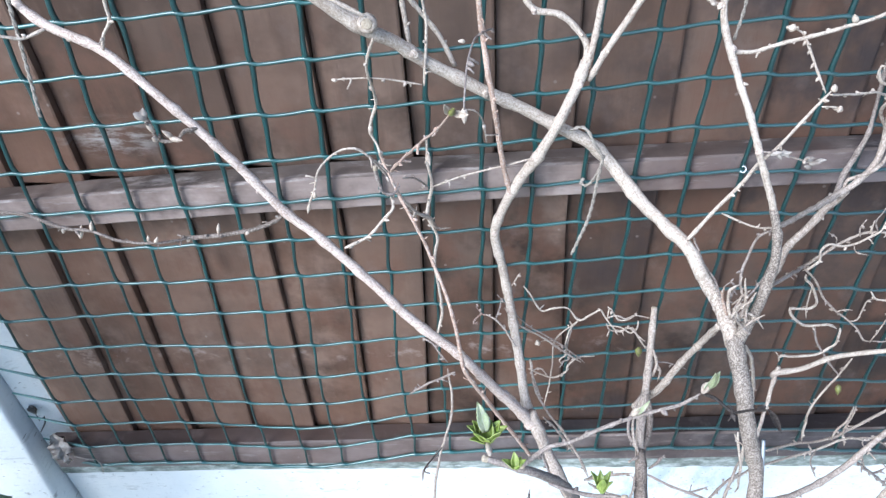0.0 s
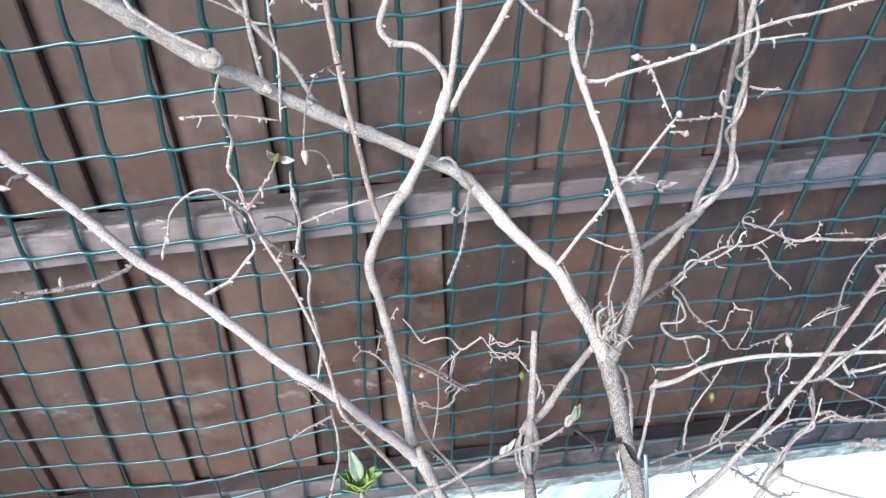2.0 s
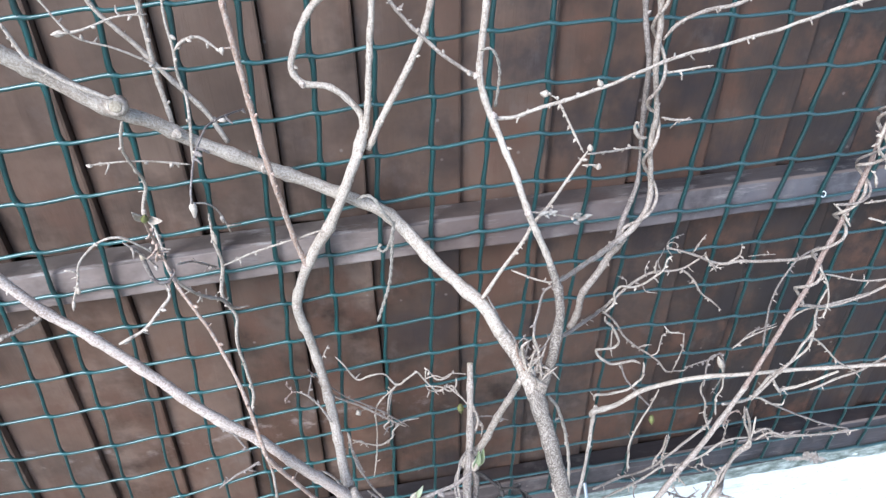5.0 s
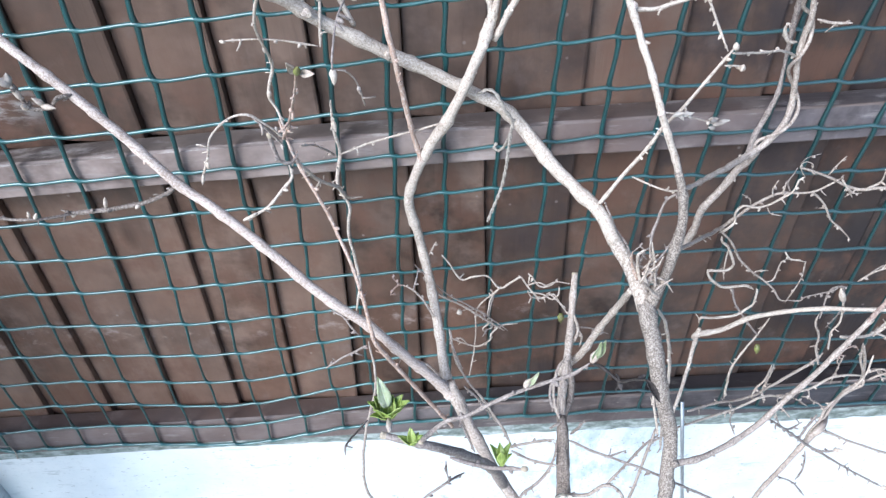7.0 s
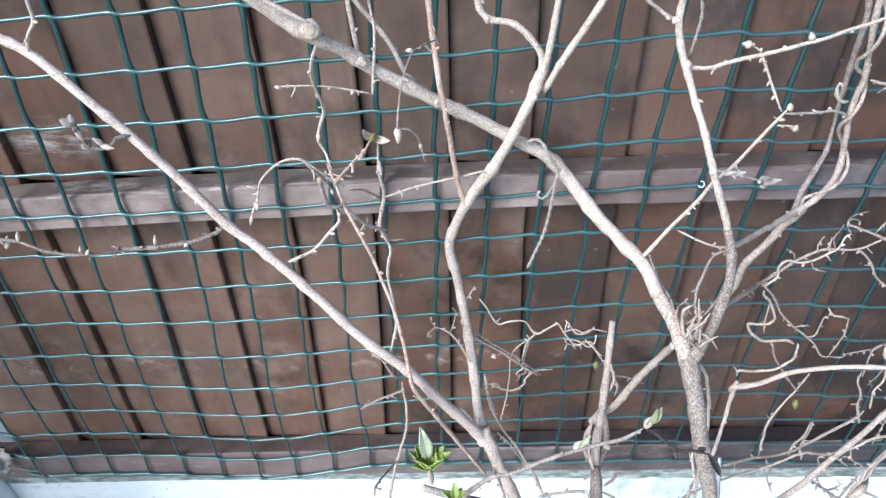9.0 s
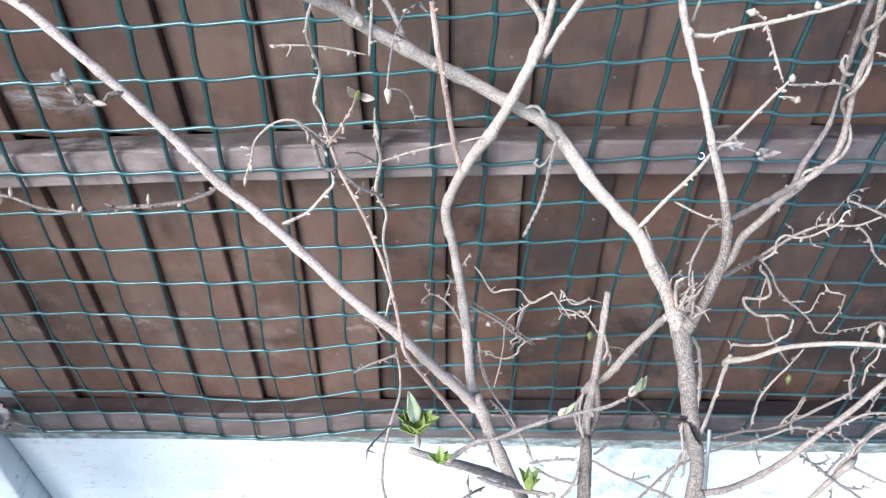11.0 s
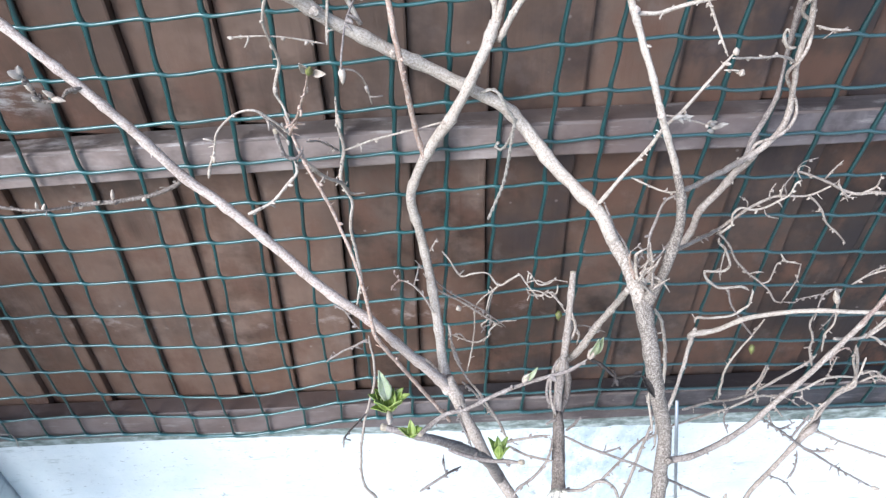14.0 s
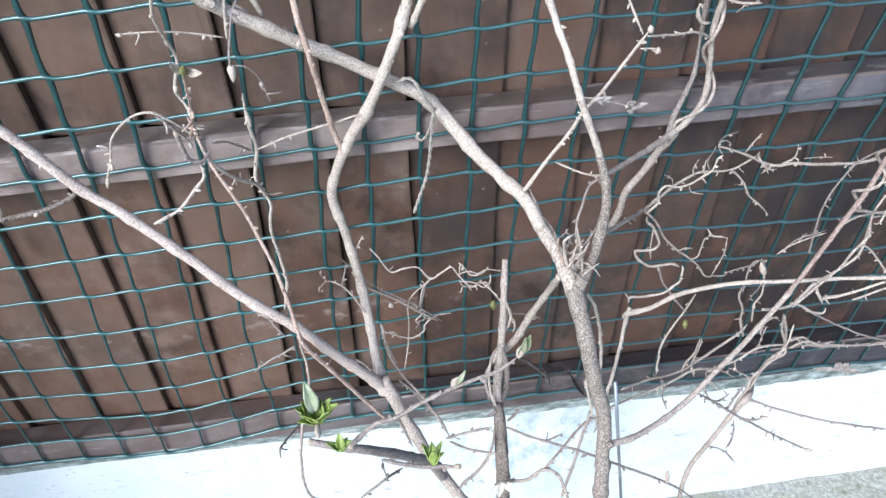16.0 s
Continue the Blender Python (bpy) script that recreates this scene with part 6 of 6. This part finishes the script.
def shoot(base, axis, leaves, material, plant, teeth=0.08):
    """A cup of young leaves round an axis: each given by its way round, its lean, its length and width."""
    base, axis = Vector(base), Vector(axis).normalized()
    right = axis.cross(Vector((0, -1, 0))).normalized()
    front = right.cross(axis).normalized()
    for turn, lean, length, width in leaves:
        out = right * math.sin(radians(turn)) - front * math.cos(radians(turn))
        d = axis * math.cos(radians(lean)) + out * math.sin(radians(lean))
        foot = base + out * 0.0012
        blade(foot, foot + d * length, width, material, plant, fold=0.42, curl=-0.22, facing=axis * math.sin(radians(lean)) - out * math.cos(radians(lean)), teeth=teeth)


# first shoot: tall pale leaf and a green rosette on a short stalk
blade((-0.0188, 0.2640, 0.5490), (-0.0232, 0.2760, 0.5690), 0.0115, leaf_pale, S2, fold=0.35, curl=-0.20, facing=(0.55, -1, 0.25), teeth=0.10, label="pale unfolding leaf")
shoot((-0.0184, 0.2600, 0.5400), (0.05, 0.35, 1), [(-85, 36, 0.0204, 0.0147), (85, 38, 0.0209, 0.0153), (-50, 34, 0.0193, 0.0142), (50, 34, 0.0198, 0.0147), (0, 40, 0.0165, 0.0147), (-25, 20, 0.0182, 0.0124), (25, 18, 0.0176, 0.0124), (-130, 32, 0.0193, 0.0142), (130, 30, 0.0204, 0.0142), (0, 58, 0.0121, 0.0124), (-110, 55, 0.0143, 0.0118), (-10, 8, 0.0165, 0.0100)], leaf_green, S2)
bud((-0.0160, 0.2400, 0.5540), (-0.0182, 0.2610, 0.5420), 0.0050, S2, bud_skin)
# second shoot, smaller, hanging on the cut branch
b2 = Vector((0.0010, 0.2150, 0.5740))
shoot(b2, (0.0, 0.3, 1), [(-75, 47, 0.0103, 0.0075), (80, 35, 0.0088, 0.0069), (-10, 15, 0.0109, 0.0069), (150, 32, 0.0093, 0.0062), (30, 55, 0.0082, 0.0062)], leaf_green, S2)
# third shoot
b3 = Vector((0.0598, 0.2080, 0.5538))
shoot(b3, (-0.02, 0.45, 1), [(-60, 18, 0.0158, 0.0083), (60, 18, 0.0154, 0.0083), (0, 13, 0.0143, 0.0083), (-10, 29, 0.0099, 0.0069), (180, 11, 0.0148, 0.0075), (100, 26, 0.0109, 0.0069)], leaf_green, S2)
# pale shoots on the front twig
blade((0.1101, 0.2040, 0.6669), (0.1131, 0.2000, 0.6870), 0.0058, leaf_pale, S2, fold=0.8, curl=0.1, label="pale green folded leaf")
blade((0.1092, 0.2030, 0.6673), (0.1099, 0.1970, 0.6879), 0.0048, leaf_pale, S2, fold=0.8, curl=0.0)
bud((0.1093, 0.2050, 0.6617), (0.1103, 0.2020, 0.6752), 0.0048, S2)
blade((0.0733, 0.2110, 0.6356), (0.0792, 0.2050, 0.6559), 0.0045, leaf_pale, S2, fold=0.9, curl=0.05, label="pale green folded leaf")
bud((0.0726, 0.2110, 0.6347), (0.0752, 0.2080, 0.6458), 0.0040, S2)
# buds of the left branch
bud((-0.2791, 0.4350, 0.7244), (-0.2799, 0.4300, 0.7395), 0.0052, S2)
bud((-0.2788, 0.4300, 0.7390), (-0.2849, 0.4250, 0.7467), 0.0075, S2, dry_leaf)
bud((-0.2793, 0.4300, 0.7400), (-0.2767, 0.4280, 0.7495), 0.0055, S2, dry_leaf)
bud((-0.2792, 0.4370, 0.7152), (-0.2789, 0.4300, 0.7219), 0.0048, S2)
bud((-0.2665, 0.4380, 0.7172), (-0.2713, 0.4340, 0.7257), 0.0044, S2)
bud((-0.2690, 0.4380, 0.7163), (-0.2568, 0.4340, 0.7153), 0.0048, S2)
bud((-0.2517, 0.4320, 0.6210), (-0.2479, 0.4300, 0.6336), 0.0036, S2)
bud((-0.3137, 0.4250, 0.6200), (-0.3114, 0.4240, 0.6281), 0.0032, S2)
bud((-0.2773, 0.4300, 0.6197), (-0.2809, 0.4280, 0.6152), 0.0040, S2)
bud((-0.2240, 0.4330, 0.6218), (-0.2268, 0.4300, 0.6194), 0.0036, S2)
bud((-0.3773, 0.4150, 0.6460), (-0.3775, 0.4120, 0.6421), 0.0040, S2)
bud((-0.3535, 0.4150, 0.6424), (-0.3497, 0.4140, 0.6528), 0.0036, S2)
bud((-0.2992, 0.4100, 0.6301), (-0.2947, 0.4090, 0.6369), 0.0032, S2)
bud((-0.3687, 0.4180, 0.6324), (-0.3609, 0.4160, 0.6475), 0.0044, S2)
# brown opening bud with two pale leaflets above the rail
bud((-0.0298, 0.2200, 0.8430), (-0.0275, 0.2150, 0.8488), 0.0032, S2, leaf_olive)
blade((-0.0300, 0.2200, 0.8435), (-0.0321, 0.2150, 0.8516), 0.0040, bud_skin, S2, fold=0.5)
blade((-0.0281, 0.2200, 0.8435), (-0.0208, 0.2150, 0.8454), 0.0038, bud_skin, S2, fold=0.5)
bud((-0.0243, 0.2900, 0.8089), (-0.0245, 0.2880, 0.8002), 0.0042, S2)
bud((-0.0241, 0.4700, 0.7725), (-0.0295, 0.4680, 0.7740), 0.0036, S2)
bud((-0.1341, 0.4900, 0.7351), (-0.1391, 0.4890, 0.7372), 0.0036, S2)
bud((-0.1167, 0.5250, 0.6723), (-0.1181, 0.5220, 0.6635), 0.0044, S2)
bud((-0.1637, 0.4500, 0.6423), (-0.1612, 0.4480, 0.6507), 0.0032, S2)
bud((-0.1693, 0.4500, 0.6364), (-0.1722, 0.4480, 0.6270), 0.0032, S2)
bud((-0.0664, 0.5350, 0.6318), (-0.0637, 0.5300, 0.6209), 0.0048, S2)
bud((-0.1217, 0.4850, 0.8417), (-0.1299, 0.4820, 0.8419), 0.0052, S2)
bud((-0.0209, 0.5000, 0.8180), (-0.0203, 0.4980, 0.8124), 0.0044, S2)
# buds on the forked shrub
bud((0.2270, 0.4600, 0.7738), (0.2201, 0.4580, 0.7757), 0.006, S1)
bud((0.2667, 0.4400, 0.7149), (0.2705, 0.4380, 0.7139), 0.006, S1)
bud((0.2600, 0.4400, 0.7296), (0.2576, 0.4380, 0.7369), 0.005, S1)
bud((0.2721, 0.4620, 0.7751), (0.2676, 0.4580, 0.7833), 0.005, S1)
for q, (px, pz) in enumerate(((0, 0), (0.004, 0.002), (0.007, -0.002), (0.010, 0.002))):
    a = Vector((0.2076, 0.4050, 0.6968)) + Vector((px, 0.001 * q, pz))
    bud(a, a + Vector((0.008 - 0.004 * (q % 2), -0.004, 0.005 * (-1) ** q)), 0.0036, S1, dry_leaf, "dry grey flower remains")
for q, (px, pz) in enumerate(((0, 0), (0.003, 0.002), (-0.003, 0.002), (0.002, -0.003), (0.005, 0.001))):
    a = Vector((0.2470, 0.4200, 0.6767)) + Vector((px, 0.002 * (q % 3), pz))
    bud(a, a + Vector((0.007 * (-1) ** q, -0.004, 0.004)), 0.0042, S1, dry_leaf, "dry grey flower remains")
# small yellow-green buds on the tendrils
bud((0.1687, 0.5220, 0.3581), (0.1687, 0.5180, 0.3456), 0.0085, V1, leaf_olive, "small yellow-green hanging bud")
bud((0.4292, 0.5280, 0.2722), (0.4291, 0.5220, 0.2588), 0.0075, V1, leaf_olive, "small yellow-green hanging bud")
bud((0.4919, 0.5000, 0.3745), (0.4789, 0.4970, 0.4000), 0.0075, V1)
bud((0.0503, 0.5250, 0.3695), (0.0441, 0.5230, 0.3679), 0.0075, V1, bud_skin)
bud((0.5847, 0.4050, 0.1177), (0.5954, 0.4020, 0.1171), 0.006, V1)
bud((0.4952, 0.4100, 0.2051), (0.5061, 0.4080, 0.2081), 0.0055, V1)
bud((0.3357, 0.3300, 0.2322), (0.3290, 0.3280, 0.2661), 0.0055, S3)
# dark twig at the end of the front shoot, with a curled dry leaf hanging from it
stem(S2, "twig", bark_black, 1, [(0.1095, 0.2050, 0.6605, 1.5), (0.1125, 0.1960, 0.6680, 1.4), (0.1203, 0.1871, 0.6666, 1.1), (0.1207, 0.1720, 0.6870, 0.9), (0.1204, 0.1559, 0.7076, 1.1)])
blade((0.1204, 0.1559, 0.7076), (0.1270, 0.1540, 0.6940), 0.0037, bark_black, S2, fold=1.6, curl=0.35, facing=(0.5, -1, 0.1), teeth=0.2, label="curled dry brown leaf")


def knot(place, radius, plant, material):
    """A swollen knot or healed cut on a branch."""
    bm = bmesh.new()
    bmesh.ops.create_icosphere(bm, subdivisions=3, radius=radius * 0.64)
    for v in bm.verts:
        v.co += noise.noise_vector(v.co * 220 + Vector(place) * 30) * radius * 0.30
        v.co += Vector(place)
    return part("knot", bm, material, nearest_branch(plant, (place,)), smooth=True)


for place, radius in (((-0.0674, 0.5000, 0.7510), 0.0062), ((-0.0073, 0.5200, 0.7018), 0.0068)):
    knot(place, radius, S1, bark_fork)
for place, radius in (((0.0755, 0.5180, 0.7073), 0.0066), ((0.0406, 0.5200, 0.6325), 0.0064), ((0.0149, 0.5260, 0.5880), 0.0056), ((-0.0007, 0.5310, 0.5345), 0.0054), ((0.0352, 0.5270, 0.7725), 0.0046), ((0.0300, 0.4080, 0.3643), 0.0076)):
    knot(place, radius, S2, bark_pink)
for place, radius in (((0.1990, 0.4070, 0.6987), 0.0046), ((0.1806, 0.4550, 0.7615), 0.0048), ((0.1696, 0.4660, 0.7919), 0.0046)):
    knot(place, radius, S1, bark_pink)
knot((0.2107, 0.3860, 0.5099), 0.0098, S1, bark_grey)
knot((0.2466, 0.3180, 0.3541), 0.0066, S1, bark_grey)
# pale peeling bark on the cut-back stem
for tip, w in (((0.1340, 0.3430, 0.2700), 0.008), ((0.1590, 0.3430, 0.2650), 0.009), ((0.1330, 0.3450, 0.2490), 0.007), ((0.1610, 0.3420, 0.2420), 0.008), ((0.1510, 0.3400, 0.2740), 0.006), ((0.1420, 0.3410, 0.2400), 0.009)):
    blade((0.1478, 0.3480, 0.2547), tip, w, peel, S3, "peeling_bark", fold=0.7, curl=0.7, label="pale peeling strip of bark")


cut_wood = Mat("pale_cut_wood", 0.8, 0.2)
cw_n = cut_wood.noise(cut_wood.mapped((1, 1, 1)), 700.0, 4)
cut_wood.colour(cut_wood.ramp(cw_n, [(0.3, (0.27, 0.21, 0.15)), (0.7, (0.46, 0.39, 0.30))]))
cut_wood = cut_wood.m


def cut_face(place, inward, radius, plant):
    """The pale wood of a pruned end, a little rounded."""
    p, d = Vector(place), Vector(inward).normalized()
    v, f = tube([p - d * 0.0010, p - d * 0.0006, p + d * 0.0002, p + d * 0.003], [radius * 0.55, radius * 0.9, radius * 1.04, radius * 0.98], 12)
    return mesh_object("cut_end", v, f, cut_wood, nearest_branch(plant, (place,)), "pale pruned end", smooth=False)


# healed pruning scar on the long branch, a ring of bark round pale wood
scar = Vector((-0.101, 0.4800, 0.787))
out = Vector((0.12, -0.85, 0.30)).normalized()
v, f = tube([scar - out * 0.006, scar, scar + out * 0.0024, scar + out * 0.0034, scar + out * 0.0026], [0.0082, 0.0080, 0.0072, 0.0058, 0.0046], 18)
v = [Vector(q) + noise.noise_vector(Vector(q) * 260) * 0.0010 for q in v]
mesh_object("knot", v, f, bark_pale, nearest_branch(S1, (tuple(scar),)), "ring of bark round a healed cut", smooth=True)
cut_face(tuple(scar + out * 0.0032), tuple(-out), 0.0044, S1)
cut_face((-0.021, 0.232, 0.562), (0.019, -0.002, -0.007), 0.0026, S2)
cut_face((0.076, 0.205, 0.552), (-0.019, 0.013, -0.018), 0.0019, S2)
cut_face((-0.104, 0.440, 0.679), (0.001, 0.0, -0.013), 0.0021, S2)
cut_face((0.182, 0.531, 0.415), (-0.004, -0.021, -0.033), 0.0035, S3)
cut_face((0.0056, 0.2282, 0.5565), (0.017, -0.003, 0.026), 0.0021, S2)


def twining(axis, radius, turns, thick, material):
    """A thin vine wound round another stem."""
    s = spline([(*p, 0.0) for p in axis], 0.004)[:, :3]
    out = []
    for k, p in enumerate(s):
        a = 2 * math.pi * turns * k / len(s) + 0.8 * noise.noise(Vector((k * 0.05, radius, 3)))
        r = radius * (1 + 0.35 * noise.noise(Vector((k * 0.11, 8, radius))))
        out.append(p + np.array((math.cos(a) * r, math.sin(a) * r, 0.3 * r * math.sin(a * 0.7))))
    v, f = tube(out, [thick * (1 + 0.25 * noise.noise(Vector((k * 0.6, 1, 1)))) for k in range(len(out))], 7)
    return mesh_object("tendril", v, f, material, V1)


twining([(0.4976, 0.4300, 0.5321), (0.5064, 0.4300, 0.5912), (0.5144, 0.4300, 0.6264), (0.5229, 0.4320, 0.6795), (0.5279, 0.4350, 0.7229), (0.5365, 0.4370, 0.7736), (0.5438, 0.4400, 0.8247)], 0.0085, 6.5, 0.0016, bark_tan)
twining([(0.5144, 0.4300, 0.6264), (0.5229, 0.4320, 0.6795), (0.5279, 0.4350, 0.7229), (0.5365, 0.4370, 0.7736), (0.5438, 0.4400, 0.8247)], 0.0105, 4.2, 0.0013, bark_dark)
twining([(0.3164, 0.4870, 0.5952), (0.3388, 0.4970, 0.6035), (0.3536, 0.5050, 0.6165), (0.3612, 0.5130, 0.6328), (0.3563, 0.5120, 0.6603), (0.3514, 0.5100, 0.6842), (0.3503, 0.5100, 0.7021), (0.3485, 0.5050, 0.7213), (0.3453, 0.5050, 0.7413), (0.3376, 0.5050, 0.8056), (0.3315, 0.5000, 0.8360)], 0.0065, 4.0, 0.0017, bark_tan)


def twine_thing(path, name_label, radius=0.0011):
    """Two-ply twine laid along a path."""
    thing = empty("garden_twine", (0, 0, 0), name_label, "string", "twine ties")
    s = spline([(*p, 0.0) for p in path], 0.0025)[:, :3]
    for ply in (0, 1):
        out = []
        for k, p in enumerate(s):
            a = k * 0.85 + math.pi * ply
            out.append(p + np.array((math.cos(a), 0.6 * math.sin(a), 0.4 * math.sin(a))) * radius * 0.8)
        v, f = tube(out, [radius] * len(out), 6)
        mesh_object("strand", v, f, twine_fibre, thing)
    return thing


twine_thing([(0.0710, 0.5200, 0.6601), (0.0793, 0.5140, 0.6664), (0.0861, 0.5100, 0.6633), (0.0934, 0.5080, 0.6489), (0.1013, 0.5100, 0.6346), (0.1005, 0.5120, 0.6214), (0.0991, 0.5150, 0.6013), (0.0975, 0.5170, 0.5797), (0.0936, 0.5180, 0.5544), (0.0869, 0.5180, 0.5326), (0.0799, 0.5180, 0.5107)],
            "frayed pale twine tying a branch, end hanging loose")
twine_thing([(0.1024, 0.5110, 0.6358), (0.0999, 0.5140, 0.6182), (0.0963, 0.5260, 0.5970), (0.0914, 0.5350, 0.5861), (0.0874, 0.5400, 0.5875), (0.0905, 0.5400, 0.5921)], "pale twine looped round a net strand")
twine_thing([(0.1723, 0.4620, 0.8131), (0.1775, 0.4580, 0.8161), (0.1834, 0.4600, 0.8090), (0.1873, 0.4640, 0.7962), (0.1880, 0.4680, 0.7805), (0.1863, 0.4700, 0.7627)], "thin pale twine tied round a branch", 0.0008)
twine_thing([(-0.3689, 0.4700, 0.8412), (-0.3772, 0.4750, 0.8162), (-0.3832, 0.4780, 0.7900), (-0.3887, 0.4800, 0.7650), (-0.3928, 0.4800, 0.7421), (-0.3970, 0.4800, 0.7196)], "pale twine hanging from the slanting branch")

# thin steel rod in the ground behind the trunk
r0, r1 = Vector((0.2924, 0.4200, 0.3106)), Vector((0.3401, 0.4100, 0.0432))
rd = (r1 - r0).normalized()
v, f = tube([r0, r0 + rd * 0.2, r0 + rd * (r0.z + 0.34) / -rd.z], [0.0022] * 3, 8)
tagged(mesh_object("metal_rod", v, f, steel), "thin dull steel rod standing beside the trunk", "rod")


def net_clip(place):
    pts = [Vector(place) + Vector((0.0029 * math.cos(a), -0.0025 + 0.0012 * math.sin(a), 0.0029 * math.sin(a))) for a in np.linspace(-2.6, 1.9, 14)]
    v, f = tube(pts, [0.0006] * 14, 6)
    return tagged(mesh_object("net_clip", v, f, white_plastic), "small white plastic clip hooked on the net", "clip", "net clips")


net_clip((0.2489, 0.5425, 0.5950))
net_clip((0.5861, 0.5425, 0.5871))


def fallen_leaf(base, tip, width, label):
    ob = blade(base, tip, width, dry_leaf, None, "dry_leaf", fold=0.7, curl=0.6, facing=(0.2, -1, 0.8), teeth=0.5)
    for v in ob.data.vertices:
        v.co += noise.noise_vector(v.co * 130) * width * 0.28
    return tagged(ob, label, "dry leaf", "fallen leaves")


fallen_leaf((-0.6433, 0.5530, 0.1745), (-0.6351, 0.5450, 0.1273), 0.026, "pale dry leaf caught in the corner by the post")
v, f = tube([(-0.6078, 0.5250, 0.1610), (-0.5969, 0.5280, 0.1493), (-0.5828, 0.5300, 0.1445), (-0.5813, 0.5300, 0.1304), (-0.5851, 0.5300, 0.1133)], [0.0008] * 5, 5)
tagged(mesh_object("dry_stalk", v, f, twine_fibre), "pale thin dry stalk lying on the bottom rail", "stalk")
fallen_leaf((0.7123, 0.5400, 0.1023), (0.7434, 0.5300, 0.0951), 0.017, "pale curled dry leaf on the white base wall")
fallen_leaf((0.6858, 0.5480, 0.0916), (0.7206, 0.5450, 0.0886), 0.008, "small pale dry leaf on the white base wall")

# evergreen leaf at the foot of the post, with unseen foliage added for shade
ivy = empty("evergreen_shade_plant", (0, 0, 0), "dark green evergreen leaves at the white post, most unseen and added for shade", "plant")
ic = Vector((-0.735, 0.475, 0.085))
stalk_v, stalk_f = tube([ic + Vector((-0.045, -0.13, 0.52)), ic + Vector((-0.04, -0.12, 0.2)), ic + Vector((-0.03, -0.08, -0.05)), ic + Vector((-0.03, -0.06, -0.22)), ic + Vector((-0.03, -0.05, -0.425))], [0.002, 0.003, 0.0035, 0.004, 0.0045], 7)
mesh_object("stalk", stalk_v, stalk_f, bark_dark, ivy)
blade((-0.7148, 0.4600, -0.0014), (-0.5940, 0.4400, 0.0930), 0.042, dark_leaf, ivy, fold=0.3, curl=0.2)
blade((-0.7254, 0.4600, 0.1515), (-0.6427, 0.4500, 0.1898), 0.055, dark_leaf, ivy, fold=0.3, curl=0.2)
blade((-0.7719, 0.4800, 0.1052), (-0.6583, 0.4600, 0.1971), 0.032, dark_leaf, ivy, fold=0.3, curl=0.2)
blade((-0.7497, 0.4600, 0.0935), (-0.6459, 0.4400, 0.1818), 0.036, dark_leaf, ivy, fold=0.3, curl=0.2)
# unseen foliage, added to shade the lower left of the fence
rng = random.Random(41)
grown = 0
while grown < 190:
    z = rng.uniform(-0.15, 0.78)
    p = Vector((rng.uniform(-0.88, -0.66), rng.uniform(0.20, 0.42), z))
    if p.x > -0.555 - 0.49 * (0.5 - z):
        continue
    stalk_at = Vector((-0.775, 0.36, z - 0.03))
    d = (p - stalk_at).normalized()
    blade(p, p + d * rng.uniform(0.03, 0.055) + Vector((0, -0.01, -0.012)), rng.uniform(0.034, 0.052), dark_leaf, ivy, fold=0.3, curl=0.2, facing=(rng.uniform(-0.4, 0.4), -0.6, 1))
    pv, pf = tube([stalk_at, stalk_at.lerp(p, 0.5) + Vector((0, 0, 0.008)), p], [0.0012, 0.001, 0.0008], 5)
    mesh_object("leaf_stalk", pv, pf, bark_dark, ivy)
    grown += 1

# dark clump for a dirty hole in the post's side, with a thin black plant bit
hook = empty("hole_with_plant_bit", (0, 0, 0), "dark dirty hole with a thin black plant bit at the post's side", "hook")
v, f = tube([(-0.6781, 0.5790, 0.1972), (-0.6742, 0.5740, 0.1811), (-0.6615, 0.5720, 0.1925), (-0.6648, 0.5720, 0.1807), (-0.6759, 0.5740, 0.1649), (-0.6860, 0.5760, 0.1516)], [0.0007, 0.0009, 0.0013, 0.0014, 0.0011, 0.0007], 6)
mesh_object("wire", v, f, black_dirt, hook)
bm = bmesh.new()
bmesh.ops.create_icosphere(bm, subdivisions=3, radius=0.0062)
for v in bm.verts:
    v.co += noise.noise_vector(v.co * 300) * 0.0035
    v.co = Vector((v.co.x, v.co.y * 0.4, v.co.z * 1.3)) + Vector((-0.6807, 0.5810, 0.1974))
part("plug", bm, black_dirt, hook, smooth=True)
